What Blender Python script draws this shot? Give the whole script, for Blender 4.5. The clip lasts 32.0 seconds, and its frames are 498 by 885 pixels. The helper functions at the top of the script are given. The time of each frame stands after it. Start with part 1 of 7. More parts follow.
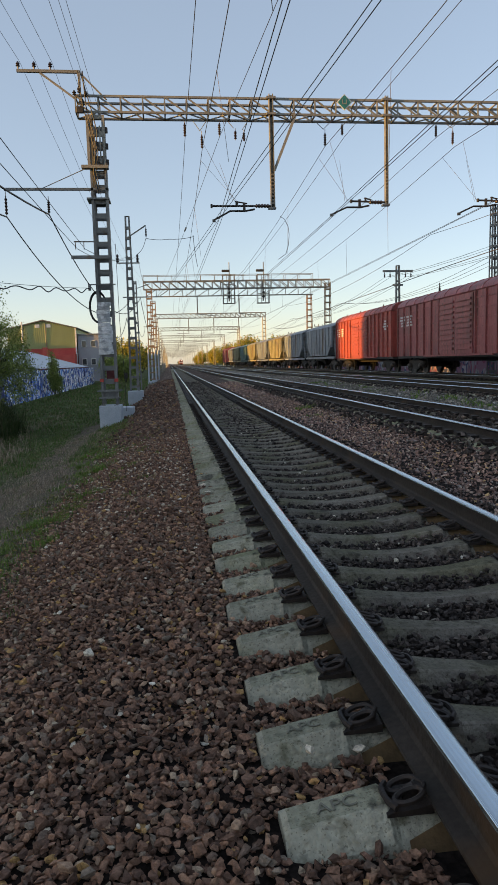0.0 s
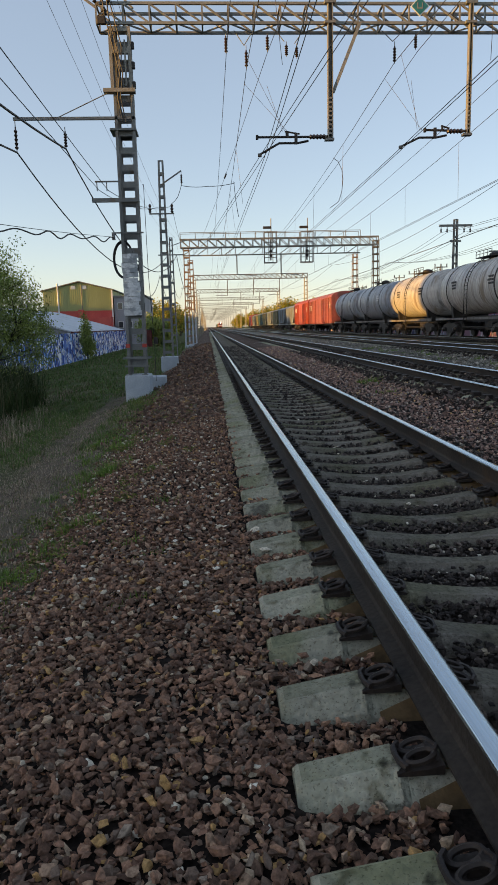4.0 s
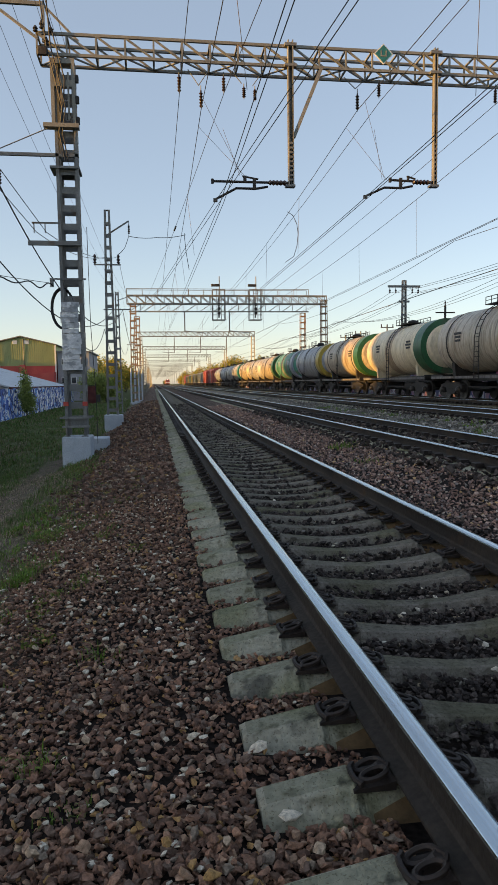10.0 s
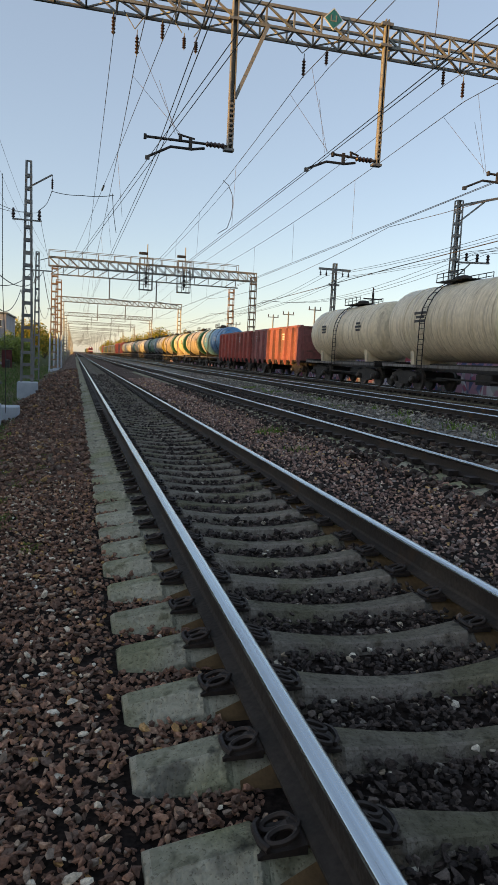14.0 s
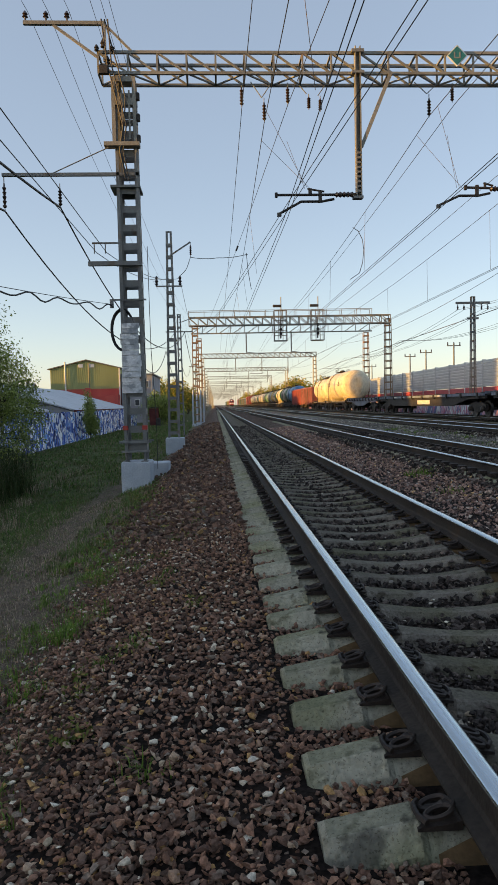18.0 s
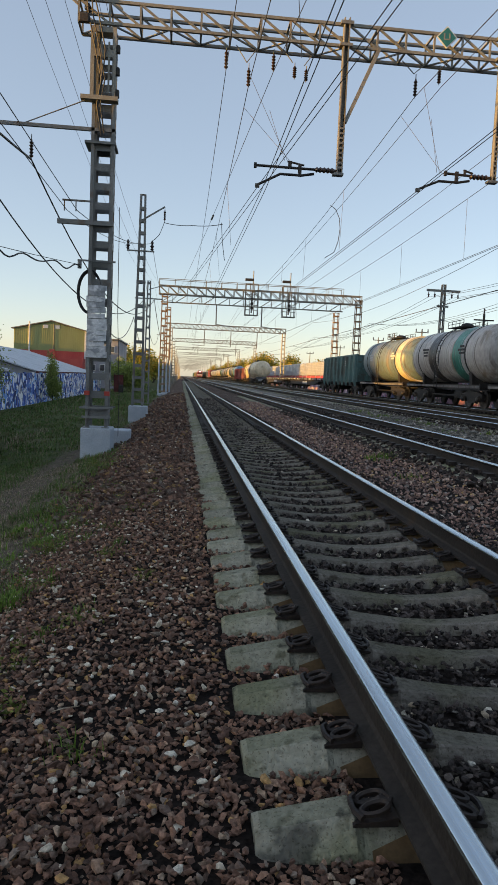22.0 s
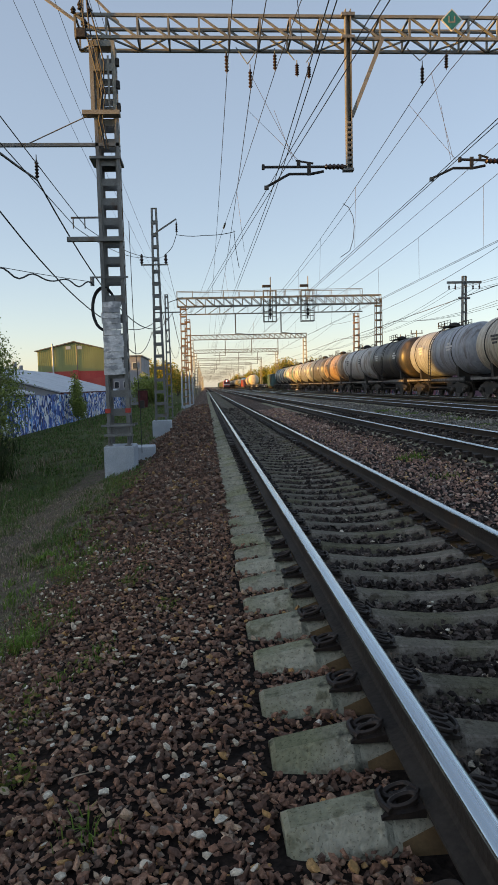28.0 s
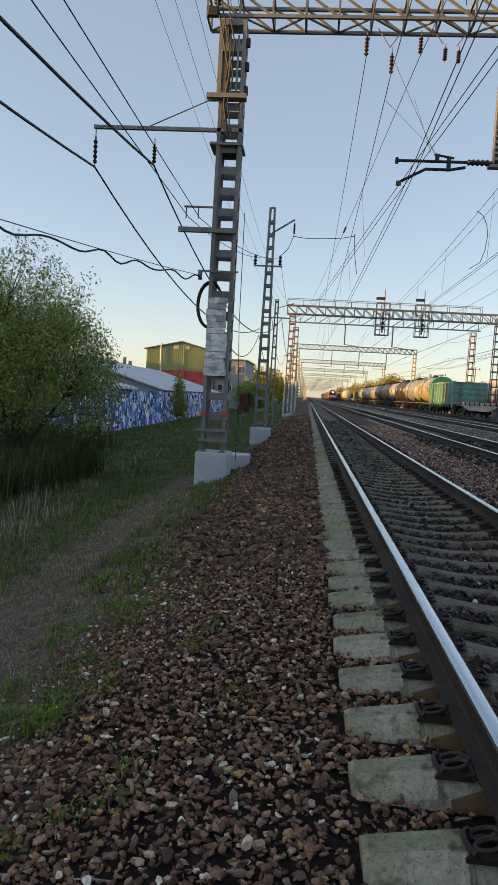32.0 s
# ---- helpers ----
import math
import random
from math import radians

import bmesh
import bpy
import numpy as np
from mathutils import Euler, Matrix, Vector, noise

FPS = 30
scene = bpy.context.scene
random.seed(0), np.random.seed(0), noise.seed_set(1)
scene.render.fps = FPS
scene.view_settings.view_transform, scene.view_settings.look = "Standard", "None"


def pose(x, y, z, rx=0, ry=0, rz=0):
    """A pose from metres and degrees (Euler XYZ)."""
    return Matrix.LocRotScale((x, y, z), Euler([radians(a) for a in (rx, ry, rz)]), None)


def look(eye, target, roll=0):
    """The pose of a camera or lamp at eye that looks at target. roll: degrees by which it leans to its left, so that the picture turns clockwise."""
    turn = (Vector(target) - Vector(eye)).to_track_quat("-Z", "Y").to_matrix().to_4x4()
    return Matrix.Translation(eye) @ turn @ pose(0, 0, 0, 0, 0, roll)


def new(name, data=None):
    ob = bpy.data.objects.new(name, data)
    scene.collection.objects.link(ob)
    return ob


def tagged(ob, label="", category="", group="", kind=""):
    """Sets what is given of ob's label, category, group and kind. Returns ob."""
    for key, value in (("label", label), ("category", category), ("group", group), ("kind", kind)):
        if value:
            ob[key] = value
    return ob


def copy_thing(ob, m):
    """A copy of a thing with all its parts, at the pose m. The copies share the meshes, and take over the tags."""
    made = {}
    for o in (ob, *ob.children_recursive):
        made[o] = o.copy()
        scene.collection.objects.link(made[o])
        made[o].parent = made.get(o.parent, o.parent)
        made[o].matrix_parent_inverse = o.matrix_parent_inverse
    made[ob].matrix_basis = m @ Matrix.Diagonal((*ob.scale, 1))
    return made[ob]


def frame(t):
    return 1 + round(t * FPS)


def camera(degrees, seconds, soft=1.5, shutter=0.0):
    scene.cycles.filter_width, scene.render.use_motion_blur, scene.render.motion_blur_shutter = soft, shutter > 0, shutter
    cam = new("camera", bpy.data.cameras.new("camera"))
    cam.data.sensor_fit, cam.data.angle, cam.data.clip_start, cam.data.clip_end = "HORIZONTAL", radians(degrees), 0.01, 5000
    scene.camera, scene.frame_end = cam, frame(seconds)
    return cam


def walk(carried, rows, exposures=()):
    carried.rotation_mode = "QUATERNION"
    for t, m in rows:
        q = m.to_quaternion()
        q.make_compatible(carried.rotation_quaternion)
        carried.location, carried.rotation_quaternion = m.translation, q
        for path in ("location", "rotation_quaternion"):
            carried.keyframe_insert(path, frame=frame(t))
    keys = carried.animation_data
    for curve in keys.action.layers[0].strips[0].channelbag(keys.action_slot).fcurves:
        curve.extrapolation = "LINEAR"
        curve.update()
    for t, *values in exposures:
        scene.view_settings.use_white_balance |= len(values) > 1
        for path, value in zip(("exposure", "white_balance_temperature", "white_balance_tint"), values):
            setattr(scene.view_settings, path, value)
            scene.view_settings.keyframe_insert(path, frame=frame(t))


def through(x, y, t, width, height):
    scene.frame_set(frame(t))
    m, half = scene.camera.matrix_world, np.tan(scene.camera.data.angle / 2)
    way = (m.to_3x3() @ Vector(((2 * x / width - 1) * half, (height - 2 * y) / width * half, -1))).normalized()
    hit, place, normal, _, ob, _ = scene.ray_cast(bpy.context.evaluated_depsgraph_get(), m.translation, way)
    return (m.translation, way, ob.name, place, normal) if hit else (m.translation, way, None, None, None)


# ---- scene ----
cam = camera(40.07, 32.0, soft=1.5)
# seconds, x, y, z, yaw, pitch, roll
ROWS = [
    (0, -0.044, -1.721, 1.427, -6.60, -6.74, 1.53),
    (0.5, -0.034, -1.455, 1.418, -6.22, -8.27, 1.47),
    (1, 0.034, -1.152, 1.448, -4.25, -7.86, 1.40),
    (1.5, -0.064, -0.769, 1.420, -2.86, -7.81, 2.10),
    (2, -0.078, -0.358, 1.419, -3.07, -7.91, 2.07),
    (2.5, -0.041, 0.154, 1.428, -1.67, -6.86, 1.39),
    (3, -0.070, 0.668, 1.408, -2.26, -7.64, 1.11),
    (3.5, 0.017, 1.180, 1.419, -3.29, -9.70, 1.52),
    (5.5, -0.044, 2.790, 1.406, -3.31, -8.33, 0.79),
    (6, -0.025, 2.882, 1.432, -1.24, -6.59, -0.03),
    (6.5, 0.033, 2.933, 1.448, -1.33, -5.62, 1.15),
    (7, 0.068, 2.997, 1.445, -1.30, -7.32, 1.23),
    (7.5, 0.006, 3.107, 1.434, -0.88, -8.61, 0.54),
    (8, -0.122, 3.361, 1.435, -2.01, -7.96, 0.71),
    (8.5, -0.103, 3.621, 1.419, -2.94, -5.95, 0.48),
    (9, -0.065, 3.783, 1.424, -2.65, -5.33, 0.47),
    (9.5, -0.069, 3.836, 1.414, -6.31, -4.87, 0.21),
    (10, -0.085, 3.873, 1.422, -7.94, -5.02, 0.77),
    (10.5, -0.095, 3.891, 1.421, -5.14, -7.52, 0.75),
    (11, -0.106, 3.902, 1.419, -3.88, -8.86, 0.53),
    (11.5, -0.155, 4.062, 1.416, -2.52, -8.68, 0.57),
    (12, -0.207, 4.275, 1.430, -3.01, -8.99, 1.19),
    (12.5, -0.140, 4.514, 1.424, -2.28, -8.64, 1.24),
    (13, -0.073, 4.681, 1.434, -0.94, -7.58, 0.83),
    (13.5, -0.016, 4.763, 1.439, -7.58, -7.28, -1.82),
    (14, 0.023, 4.796, 1.440, -14.23, -6.89, -2.85),
    (14.5, 0.017, 4.802, 1.439, -15.75, -6.57, -3.31),
    (16.5, -0.017, 4.733, 1.454, -14.19, -4.91, -1.30),
    (17, -0.037, 4.725, 1.444, -8.81, -4.35, -0.28),
    (17.5, -0.048, 4.731, 1.440, -4.29, -3.88, 1.00),
    (18, -0.083, 4.837, 1.454, -2.84, -3.19, 1.25),
    (18.5, -0.071, 4.884, 1.455, -4.29, -4.58, 1.32),
    (19, -0.030, 4.822, 1.458, -4.42, -4.20, 0.46),
    (19.5, -0.004, 4.754, 1.455, -3.31, -4.44, 0.88),
    (20, -0.002, 4.765, 1.445, -2.28, -4.97, 1.40),
    (20.5, -0.062, 4.890, 1.455, -0.59, -4.17, 0.71),
    (21, -0.094, 4.966, 1.462, 1.29, -4.10, -0.17),
    (21.5, -0.080, 4.977, 1.461, -0.64, -5.16, -1.79),
    (22, -0.047, 4.971, 1.452, -5.64, -5.33, -2.56),
    (22.5, -0.046, 4.966, 1.453, -6.82, -4.53, -2.65),
    (23, -0.053, 4.945, 1.461, -6.58, -3.77, -2.70),
    (23.5, -0.050, 4.973, 1.440, -6.22, -3.20, -2.63),
    (24, -0.044, 4.974, 1.429, -6.54, -2.86, -2.46),
    (24.5, -0.043, 4.971, 1.428, -6.59, -2.44, -2.37),
    (25, -0.054, 4.968, 1.435, -5.21, -1.24, -1.83),
    (25.5, -0.069, 4.997, 1.431, -2.43, -1.37, -0.44),
    (26, -0.003, 4.965, 1.430, -2.05, -2.65, 0.54),
    (26.5, 0.037, 4.913, 1.419, -3.44, -3.78, 1.48),
    (28.5, 0.026, 5.698, 1.454, -3.65, -4.75, 1.44),
    (29, -0.057, 6.016, 1.434, -2.69, -5.08, 1.81),
    (29.5, -0.081, 6.317, 1.430, -2.13, -6.22, 2.31),
    (30, -0.034, 6.651, 1.456, -0.96, -6.28, 2.14),
    (30.5, -0.053, 6.828, 1.440, 2.43, -6.28, 1.29),
    (31, -0.064, 6.892, 1.449, 3.57, -5.82, -0.99),
    (31.5, -0.055, 6.870, 1.454, 3.76, -4.84, -2.93),
    (32, -0.024, 6.847, 1.452, 4.88, -4.11, -3.37),
]
walk(cam, [(t, pose(x, y, z, 90 + pitch, roll, yaw)) for t, x, y, z, yaw, pitch, roll in ROWS],
     [(0.0, 1.13, 7720, 19.5), (32.0, 1.13, 7720, 19.5)])

# ---------------------------------------------------------------- light
SUN_FROM = Vector((-0.975, -0.21, 0.068)).normalized()
world = bpy.data.worlds.new("sky")
scene.world = world
world.use_nodes = True
wn = world.node_tree.nodes
sky = wn.new("ShaderNodeTexSky")
sky.sky_type, sky.sun_disc = "NISHITA", False
sky.sun_elevation, sky.sun_rotation = radians(8.0), math.atan2(SUN_FROM.x, SUN_FROM.y)
sky.air_density, sky.dust_density, sky.ozone_density, sky.altitude = 0.85, 0.6, 1.5, 100
wn["Background"].inputs["Strength"].default_value = 0.15
haze = wn.new("ShaderNodeMix")                       # thin even evening haze over the clear sky
haze.data_type = "RGBA"
haze.inputs["Factor"].default_value, haze.inputs["B"].default_value = 0.42, (1.33, 1.90, 2.58, 1)
world.node_tree.links.new(sky.outputs["Color"], haze.inputs["A"])
world.node_tree.links.new(haze.outputs["Result"], wn["Background"].inputs["Color"])
sun = new("sun", bpy.data.lights.new("sun", "SUN"))
sun.data.energy, sun.data.angle, sun.data.color = 4.0, radians(0.6), (1.0, 0.57, 0.13)
sun.matrix_world = look((0, 0, 60), Vector((0, 0, 60)) - SUN_FROM)


# ---------------------------------------------------------------- materials
def surface(name, low, high, rough=0.7, metal=0.0, grain=6.0, bump=0.25, stain=None, stain_at=0.6, stain_scale=0.7,
            island=0.0, each=0.0, where="Object", coat=0.0, fine=40.0, stretch=(1, 1, 1)):
    """Two colours mixed by a broad and a fine noise, a third one as stains, bump from both."""
    m = bpy.data.materials.new(name)
    m.use_nodes = True
    n, l = m.node_tree.nodes, m.node_tree.links
    bsdf = n["Principled BSDF"]
    tc = n.new("ShaderNodeTexCoord")
    mp = n.new("ShaderNodeMapping")
    mp.inputs["Scale"].default_value = stretch
    if where == "World":
        geo = n.new("ShaderNodeNewGeometry")
        l.new(geo.outputs["Position"], mp.inputs["Vector"])
    else:
        l.new(tc.outputs[where], mp.inputs["Vector"])

    def noisy(scale, detail=4.0):
        t = n.new("ShaderNodeTexNoise")
        t.inputs["Scale"].default_value, t.inputs["Detail"].default_value = scale, detail
        l.new(mp.outputs["Vector"], t.inputs["Vector"])
        return t.outputs["Fac"]

    def ramp(fac, a, b):
        r = n.new("ShaderNodeMapRange")
        r.inputs["From Min"].default_value, r.inputs["From Max"].default_value = a, b
        l.new(fac, r.inputs["Value"])
        return r.outputs["Result"]

    def mix(fac, a, b, kind="MIX"):
        x = n.new("ShaderNodeMix")
        x.data_type, x.blend_type = "RGBA", kind
        for sock, val in ((x.inputs["Factor"], fac), (x.inputs["A"], a), (x.inputs["B"], b)):
            if isinstance(val, tuple):
                sock.default_value = (*val, 1.0)
            elif isinstance(val, float):
                sock.default_value = val
            else:
                l.new(val, sock)
        return x.outputs["Result"]

    broad, small = noisy(grain), noisy(fine, 6.0)
    colour = mix(ramp(broad, 0.35, 0.65), low, high)
    colour = mix(ramp(small, 0.3, 0.72), colour, mix(0.5, colour, tuple(0.45 * c for c in low)))
    if stain:
        colour = mix(ramp(noisy(stain_scale, 6.0), stain_at, stain_at + 0.12), colour, stain)
    if island or each:
        if island:
            src = n.new("ShaderNodeNewGeometry").outputs["Random Per Island"]
        else:
            src = n.new("ShaderNodeObjectInfo").outputs["Random"]
        v = n.new("ShaderNodeHueSaturation")
        r = n.new("ShaderNodeMapRange")
        amount = island or each
        r.inputs["To Min"].default_value, r.inputs["To Max"].default_value = 1 - amount, 1 + amount
        l.new(src, r.inputs["Value"])
        l.new(r.outputs["Result"], v.inputs["Value"])
        l.new(colour, v.inputs["Color"])
        colour = v.outputs["Color"]
    l.new(colour, bsdf.inputs["Base Color"])
    rg = n.new("ShaderNodeMapRange")
    rg.inputs["To Min"].default_value, rg.inputs["To Max"].default_value = max(rough - 0.12, 0.04), min(rough + 0.12, 1.0)
    l.new(small, rg.inputs["Value"])
    l.new(rg.outputs["Result"], bsdf.inputs["Roughness"])
    bsdf.inputs["Metallic"].default_value = metal
    bsdf.inputs["Specular IOR Level"].default_value = 0.15 if rough >= 0.68 else 0.45
    bsdf.inputs["Coat Weight"].default_value = coat
    if bump:
        b = n.new("ShaderNodeBump")
        b.inputs["Strength"].default_value, b.inputs["Distance"].default_value = bump, 0.02
        l.new(small, b.inputs["Height"])
        l.new(b.outputs["Normal"], bsdf.inputs["Normal"])
    return m


def pebbles(name, stops, rough=0.85):
    """Stones: each loose piece takes a colour of its own from the stops."""
    m = bpy.data.materials.new(name)
    m.use_nodes = True
    n, l = m.node_tree.nodes, m.node_tree.links
    bsdf = n["Principled BSDF"]
    geo, ramp = n.new("ShaderNodeNewGeometry"), n.new("ShaderNodeValToRGB")
    ramp.color_ramp.interpolation = "CONSTANT"
    els = ramp.color_ramp.elements
    els[0].position, els[0].color = stops[0][0], (*stops[0][1], 1)
    els[1].position, els[1].color = stops[1][0], (*stops[1][1], 1)
    for p, c in stops[2:]:
        els.new(p).color = (*c, 1)
    l.new(geo.outputs["Random Per Island"], ramp.inputs["Fac"])
    t = n.new("ShaderNodeTexNoise")
    t.inputs["Scale"].default_value, t.inputs["Detail"].default_value = 60, 8
    t.inputs["Roughness"].default_value = 0.65
    l.new(geo.outputs["Position"], t.inputs["Vector"])
    x = n.new("ShaderNodeMix")
    x.data_type, x.blend_type = "RGBA", "MULTIPLY"
    x.inputs["Factor"].default_value = 0.85
    l.new(ramp.outputs["Color"], x.inputs["A"])
    g = n.new("ShaderNodeMapRange")
    g.inputs["From Min"].default_value, g.inputs["From Max"].default_value = 0.25, 0.75
    g.inputs["To Min"].default_value, g.inputs["To Max"].default_value = 0.25, 1.75
    l.new(t.outputs["Fac"], g.inputs["Value"])
    l.new(g.outputs["Result"], x.inputs["B"])
    l.new(x.outputs["Result"], bsdf.inputs["Base Color"])
    bsdf.inputs["Roughness"].default_value = rough
    bsdf.inputs["Specular IOR Level"].default_value = 0.2
    b = n.new("ShaderNodeBump")
    b.inputs["Strength"].default_value, b.inputs["Distance"].default_value = 0.9, 0.015
    l.new(t.outputs["Fac"], b.inputs["Height"])
    l.new(b.outputs["Normal"], bsdf.inputs["Normal"])
    return m


CONCRETE_OLD = surface("sleeper concrete", (0.355, 0.34, 0.262), (0.47, 0.452, 0.352), 0.88, grain=4, bump=0.9, stain=(0.085, 0.08, 0.065), stain_at=0.60, stain_scale=9, each=0.14, fine=38)


def weathered_concrete():
    """Sleeper concrete: pitted, dirt, algae and oily smears; ridge shading painted onto the level faces."""
    m = CONCRETE_OLD
    n, l = m.node_tree.nodes, m.node_tree.links
    bsdf = n["Principled BSDF"]
    base = bsdf.inputs["Base Color"].links[0].from_socket
    tc, geo, sep = n.new("ShaderNodeTexCoord"), n.new("ShaderNodeNewGeometry"), n.new("ShaderNodeSeparateXYZ")
    info = n.new("ShaderNodeObjectInfo")
    shift = n.new("ShaderNodeVectorMath")
    shift.operation = "ADD"
    l.new(tc.outputs["Object"], shift.inputs[0])
    l.new(info.outputs["Location"], shift.inputs[1])

    def speck(scale, a, b, detail):
        t, r = n.new("ShaderNodeTexNoise"), n.new("ShaderNodeMapRange")
        t.inputs["Scale"].default_value, t.inputs["Detail"].default_value = scale, detail
        l.new(shift.outputs[0], t.inputs["Vector"])
        r.inputs["From Min"].default_value, r.inputs["From Max"].default_value = a, b
        l.new(t.outputs["Fac"], r.inputs["Value"])
        return r.outputs["Result"]

    def over(fac, a, colour, amount):
        x, k = n.new("ShaderNodeMix"), n.new("ShaderNodeMath")
        x.data_type, x.blend_type = "RGBA", "MULTIPLY"
        k.operation = "MULTIPLY"
        l.new(fac, k.inputs[0])
        k.inputs[1].default_value = amount
        l.new(k.outputs[0], x.inputs["Factor"])
        l.new(a, x.inputs["A"])
        x.inputs["B"].default_value = (*colour, 1)
        return x.outputs["Result"]

    # tint keyed to the normal: paints shading that sets level faces off from bevels
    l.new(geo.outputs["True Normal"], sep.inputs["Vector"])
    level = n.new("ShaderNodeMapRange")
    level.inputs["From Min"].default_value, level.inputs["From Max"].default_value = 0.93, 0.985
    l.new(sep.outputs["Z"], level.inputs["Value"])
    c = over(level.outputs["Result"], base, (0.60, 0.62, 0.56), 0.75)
    c = over(speck(95.0, 0.60, 0.66, 2.0), c, (0.35, 0.32, 0.28), 0.6)
    c = over(speck(11.0, 0.58, 0.70, 5.0), c, (0.38, 0.36, 0.30), 0.8)
    c = over(speck(4.0, 0.62, 0.68, 6.0), c, (0.25, 0.25, 0.27), 0.8)
    middle, ax, inner = n.new("ShaderNodeSeparateXYZ"), n.new("ShaderNodeMath"), n.new("ShaderNodeMapRange")
    l.new(tc.outputs["Object"], middle.inputs["Vector"])
    ax.operation = "ABSOLUTE"
    l.new(middle.outputs["X"], ax.inputs[0])
    inner.inputs["From Min"].default_value, inner.inputs["From Max"].default_value = 0.98, 0.72
    l.new(ax.outputs[0], inner.inputs["Value"])
    c = over(speck(1.7, 0.48, 0.62, 5.0), c, (0.70, 0.74, 0.56), 0.8)
    c = over(inner.outputs["Result"], c, (0.60, 0.55, 0.59), 1.0)
    l.new(c, bsdf.inputs["Base Color"])
    return m


CONCRETE = weathered_concrete()
FOUNDATION = surface("painted foundation concrete", (0.43, 0.49, 0.55), (0.54, 0.59, 0.64), 0.8, grain=2, bump=0.3, stain=(0.34, 0.35, 0.36), stain_at=0.6, stain_scale=3)
RAIL_SIDE = surface("rusty rail web", (0.036, 0.030, 0.026), (0.060, 0.049, 0.040), 0.7, grain=1.5, bump=0.25, where="World", stain=(0.075, 0.045, 0.026), stain_at=0.6, stain_scale=2.0)
RAIL_HEAD = surface("polished rail head", (0.58, 0.68, 0.75), (0.70, 0.79, 0.85), 0.24, metal=1.0, grain=1, bump=0, where="World", fine=4, stretch=(20, 0.15, 1))
PLATE = surface("oily fastening steel", (0.022, 0.016, 0.014), (0.050, 0.034, 0.026), 0.6, metal=0.2, grain=9, bump=0.3, each=0.2)
RUST_PAD = surface("rust-stained concrete seat", (0.13, 0.085, 0.045), (0.21, 0.130, 0.062), 0.85, grain=8, bump=0.4)
STEEL = surface("weathered grey steel", (0.165, 0.172, 0.172), (0.245, 0.25, 0.245), 0.6, metal=0.2, grain=1.2, bump=0.2, stain=(0.14, 0.085, 0.05), stain_at=0.6, stain_scale=1.7, where="World")
GALVANISED = surface("galvanised steel", (0.19, 0.187, 0.168), (0.28, 0.272, 0.24), 0.55, metal=0.15, grain=1.4, bump=0.1, stain=(0.30, 0.2, 0.12), stain_at=0.66, stain_scale=2.1, where="World")
RUSTED = surface("rusted steel mast", (0.26, 0.16, 0.10), (0.36, 0.25, 0.17), 0.8, grain=1.3, bump=0.2, where="World")
DARK_METAL = surface("dark underframe metal", (0.025, 0.023, 0.022), (0.05, 0.044, 0.04), 0.65, metal=0.2, grain=2.5, bump=0.25)
WHEEL = surface("worn wheel steel", (0.06, 0.055, 0.05), (0.11, 0.10, 0.09), 0.45, metal=0.6, grain=3, bump=0.1)
CABLE = surface("black cable", (0.02, 0.02, 0.022), (0.035, 0.035, 0.037), 0.55, bump=0)
COPPER = surface("dull copper wire", (0.09, 0.075, 0.065), (0.13, 0.11, 0.09), 0.5, metal=0.5, bump=0)
PORCELAIN = surface("brown insulator glaze", (0.028, 0.016, 0.014), (0.05, 0.026, 0.02), 0.3, bump=0, coat=0.5)
WRAP = surface("silvery bill wrap", (0.58, 0.60, 0.62), (0.84, 0.85, 0.86), 0.5, grain=5, bump=0.6, stain=(0.30, 0.32, 0.34), stain_at=0.54, stain_scale=6, fine=16, each=0.12, stretch=(1, 1, 1.3))
WRAP_OLD = surface("weathered grey bill wrap", (0.30, 0.32, 0.34), (0.46, 0.48, 0.50), 0.6, grain=6, bump=0.6, stain=(0.62, 0.64, 0.66), stain_at=0.56, stain_scale=5, fine=14, each=0.15)
RED_TAPE = surface("red marking band", (0.50, 0.05, 0.04), (0.62, 0.09, 0.06), 0.6, bump=0.1)
CAGE = surface("sooty cage steel", (0.15, 0.147, 0.14), (0.22, 0.215, 0.205), 0.65, metal=0.2, grain=1.5, bump=0.1, where="World")
TEAL = surface("teal sign enamel", (0.012, 0.15, 0.16), (0.02, 0.20, 0.20), 0.4, bump=0)
WHITE = surface("white paint", (0.70, 0.70, 0.68), (0.80, 0.80, 0.78), 0.6, bump=0.1)
TEXT_DARK = surface("faded dark marking", (0.05, 0.05, 0.055), (0.12, 0.12, 0.12), 0.7, bump=0)
TEXT_LIGHT = surface("faded white marking", (0.55, 0.55, 0.55), (0.7, 0.7, 0.68), 0.7, bump=0)


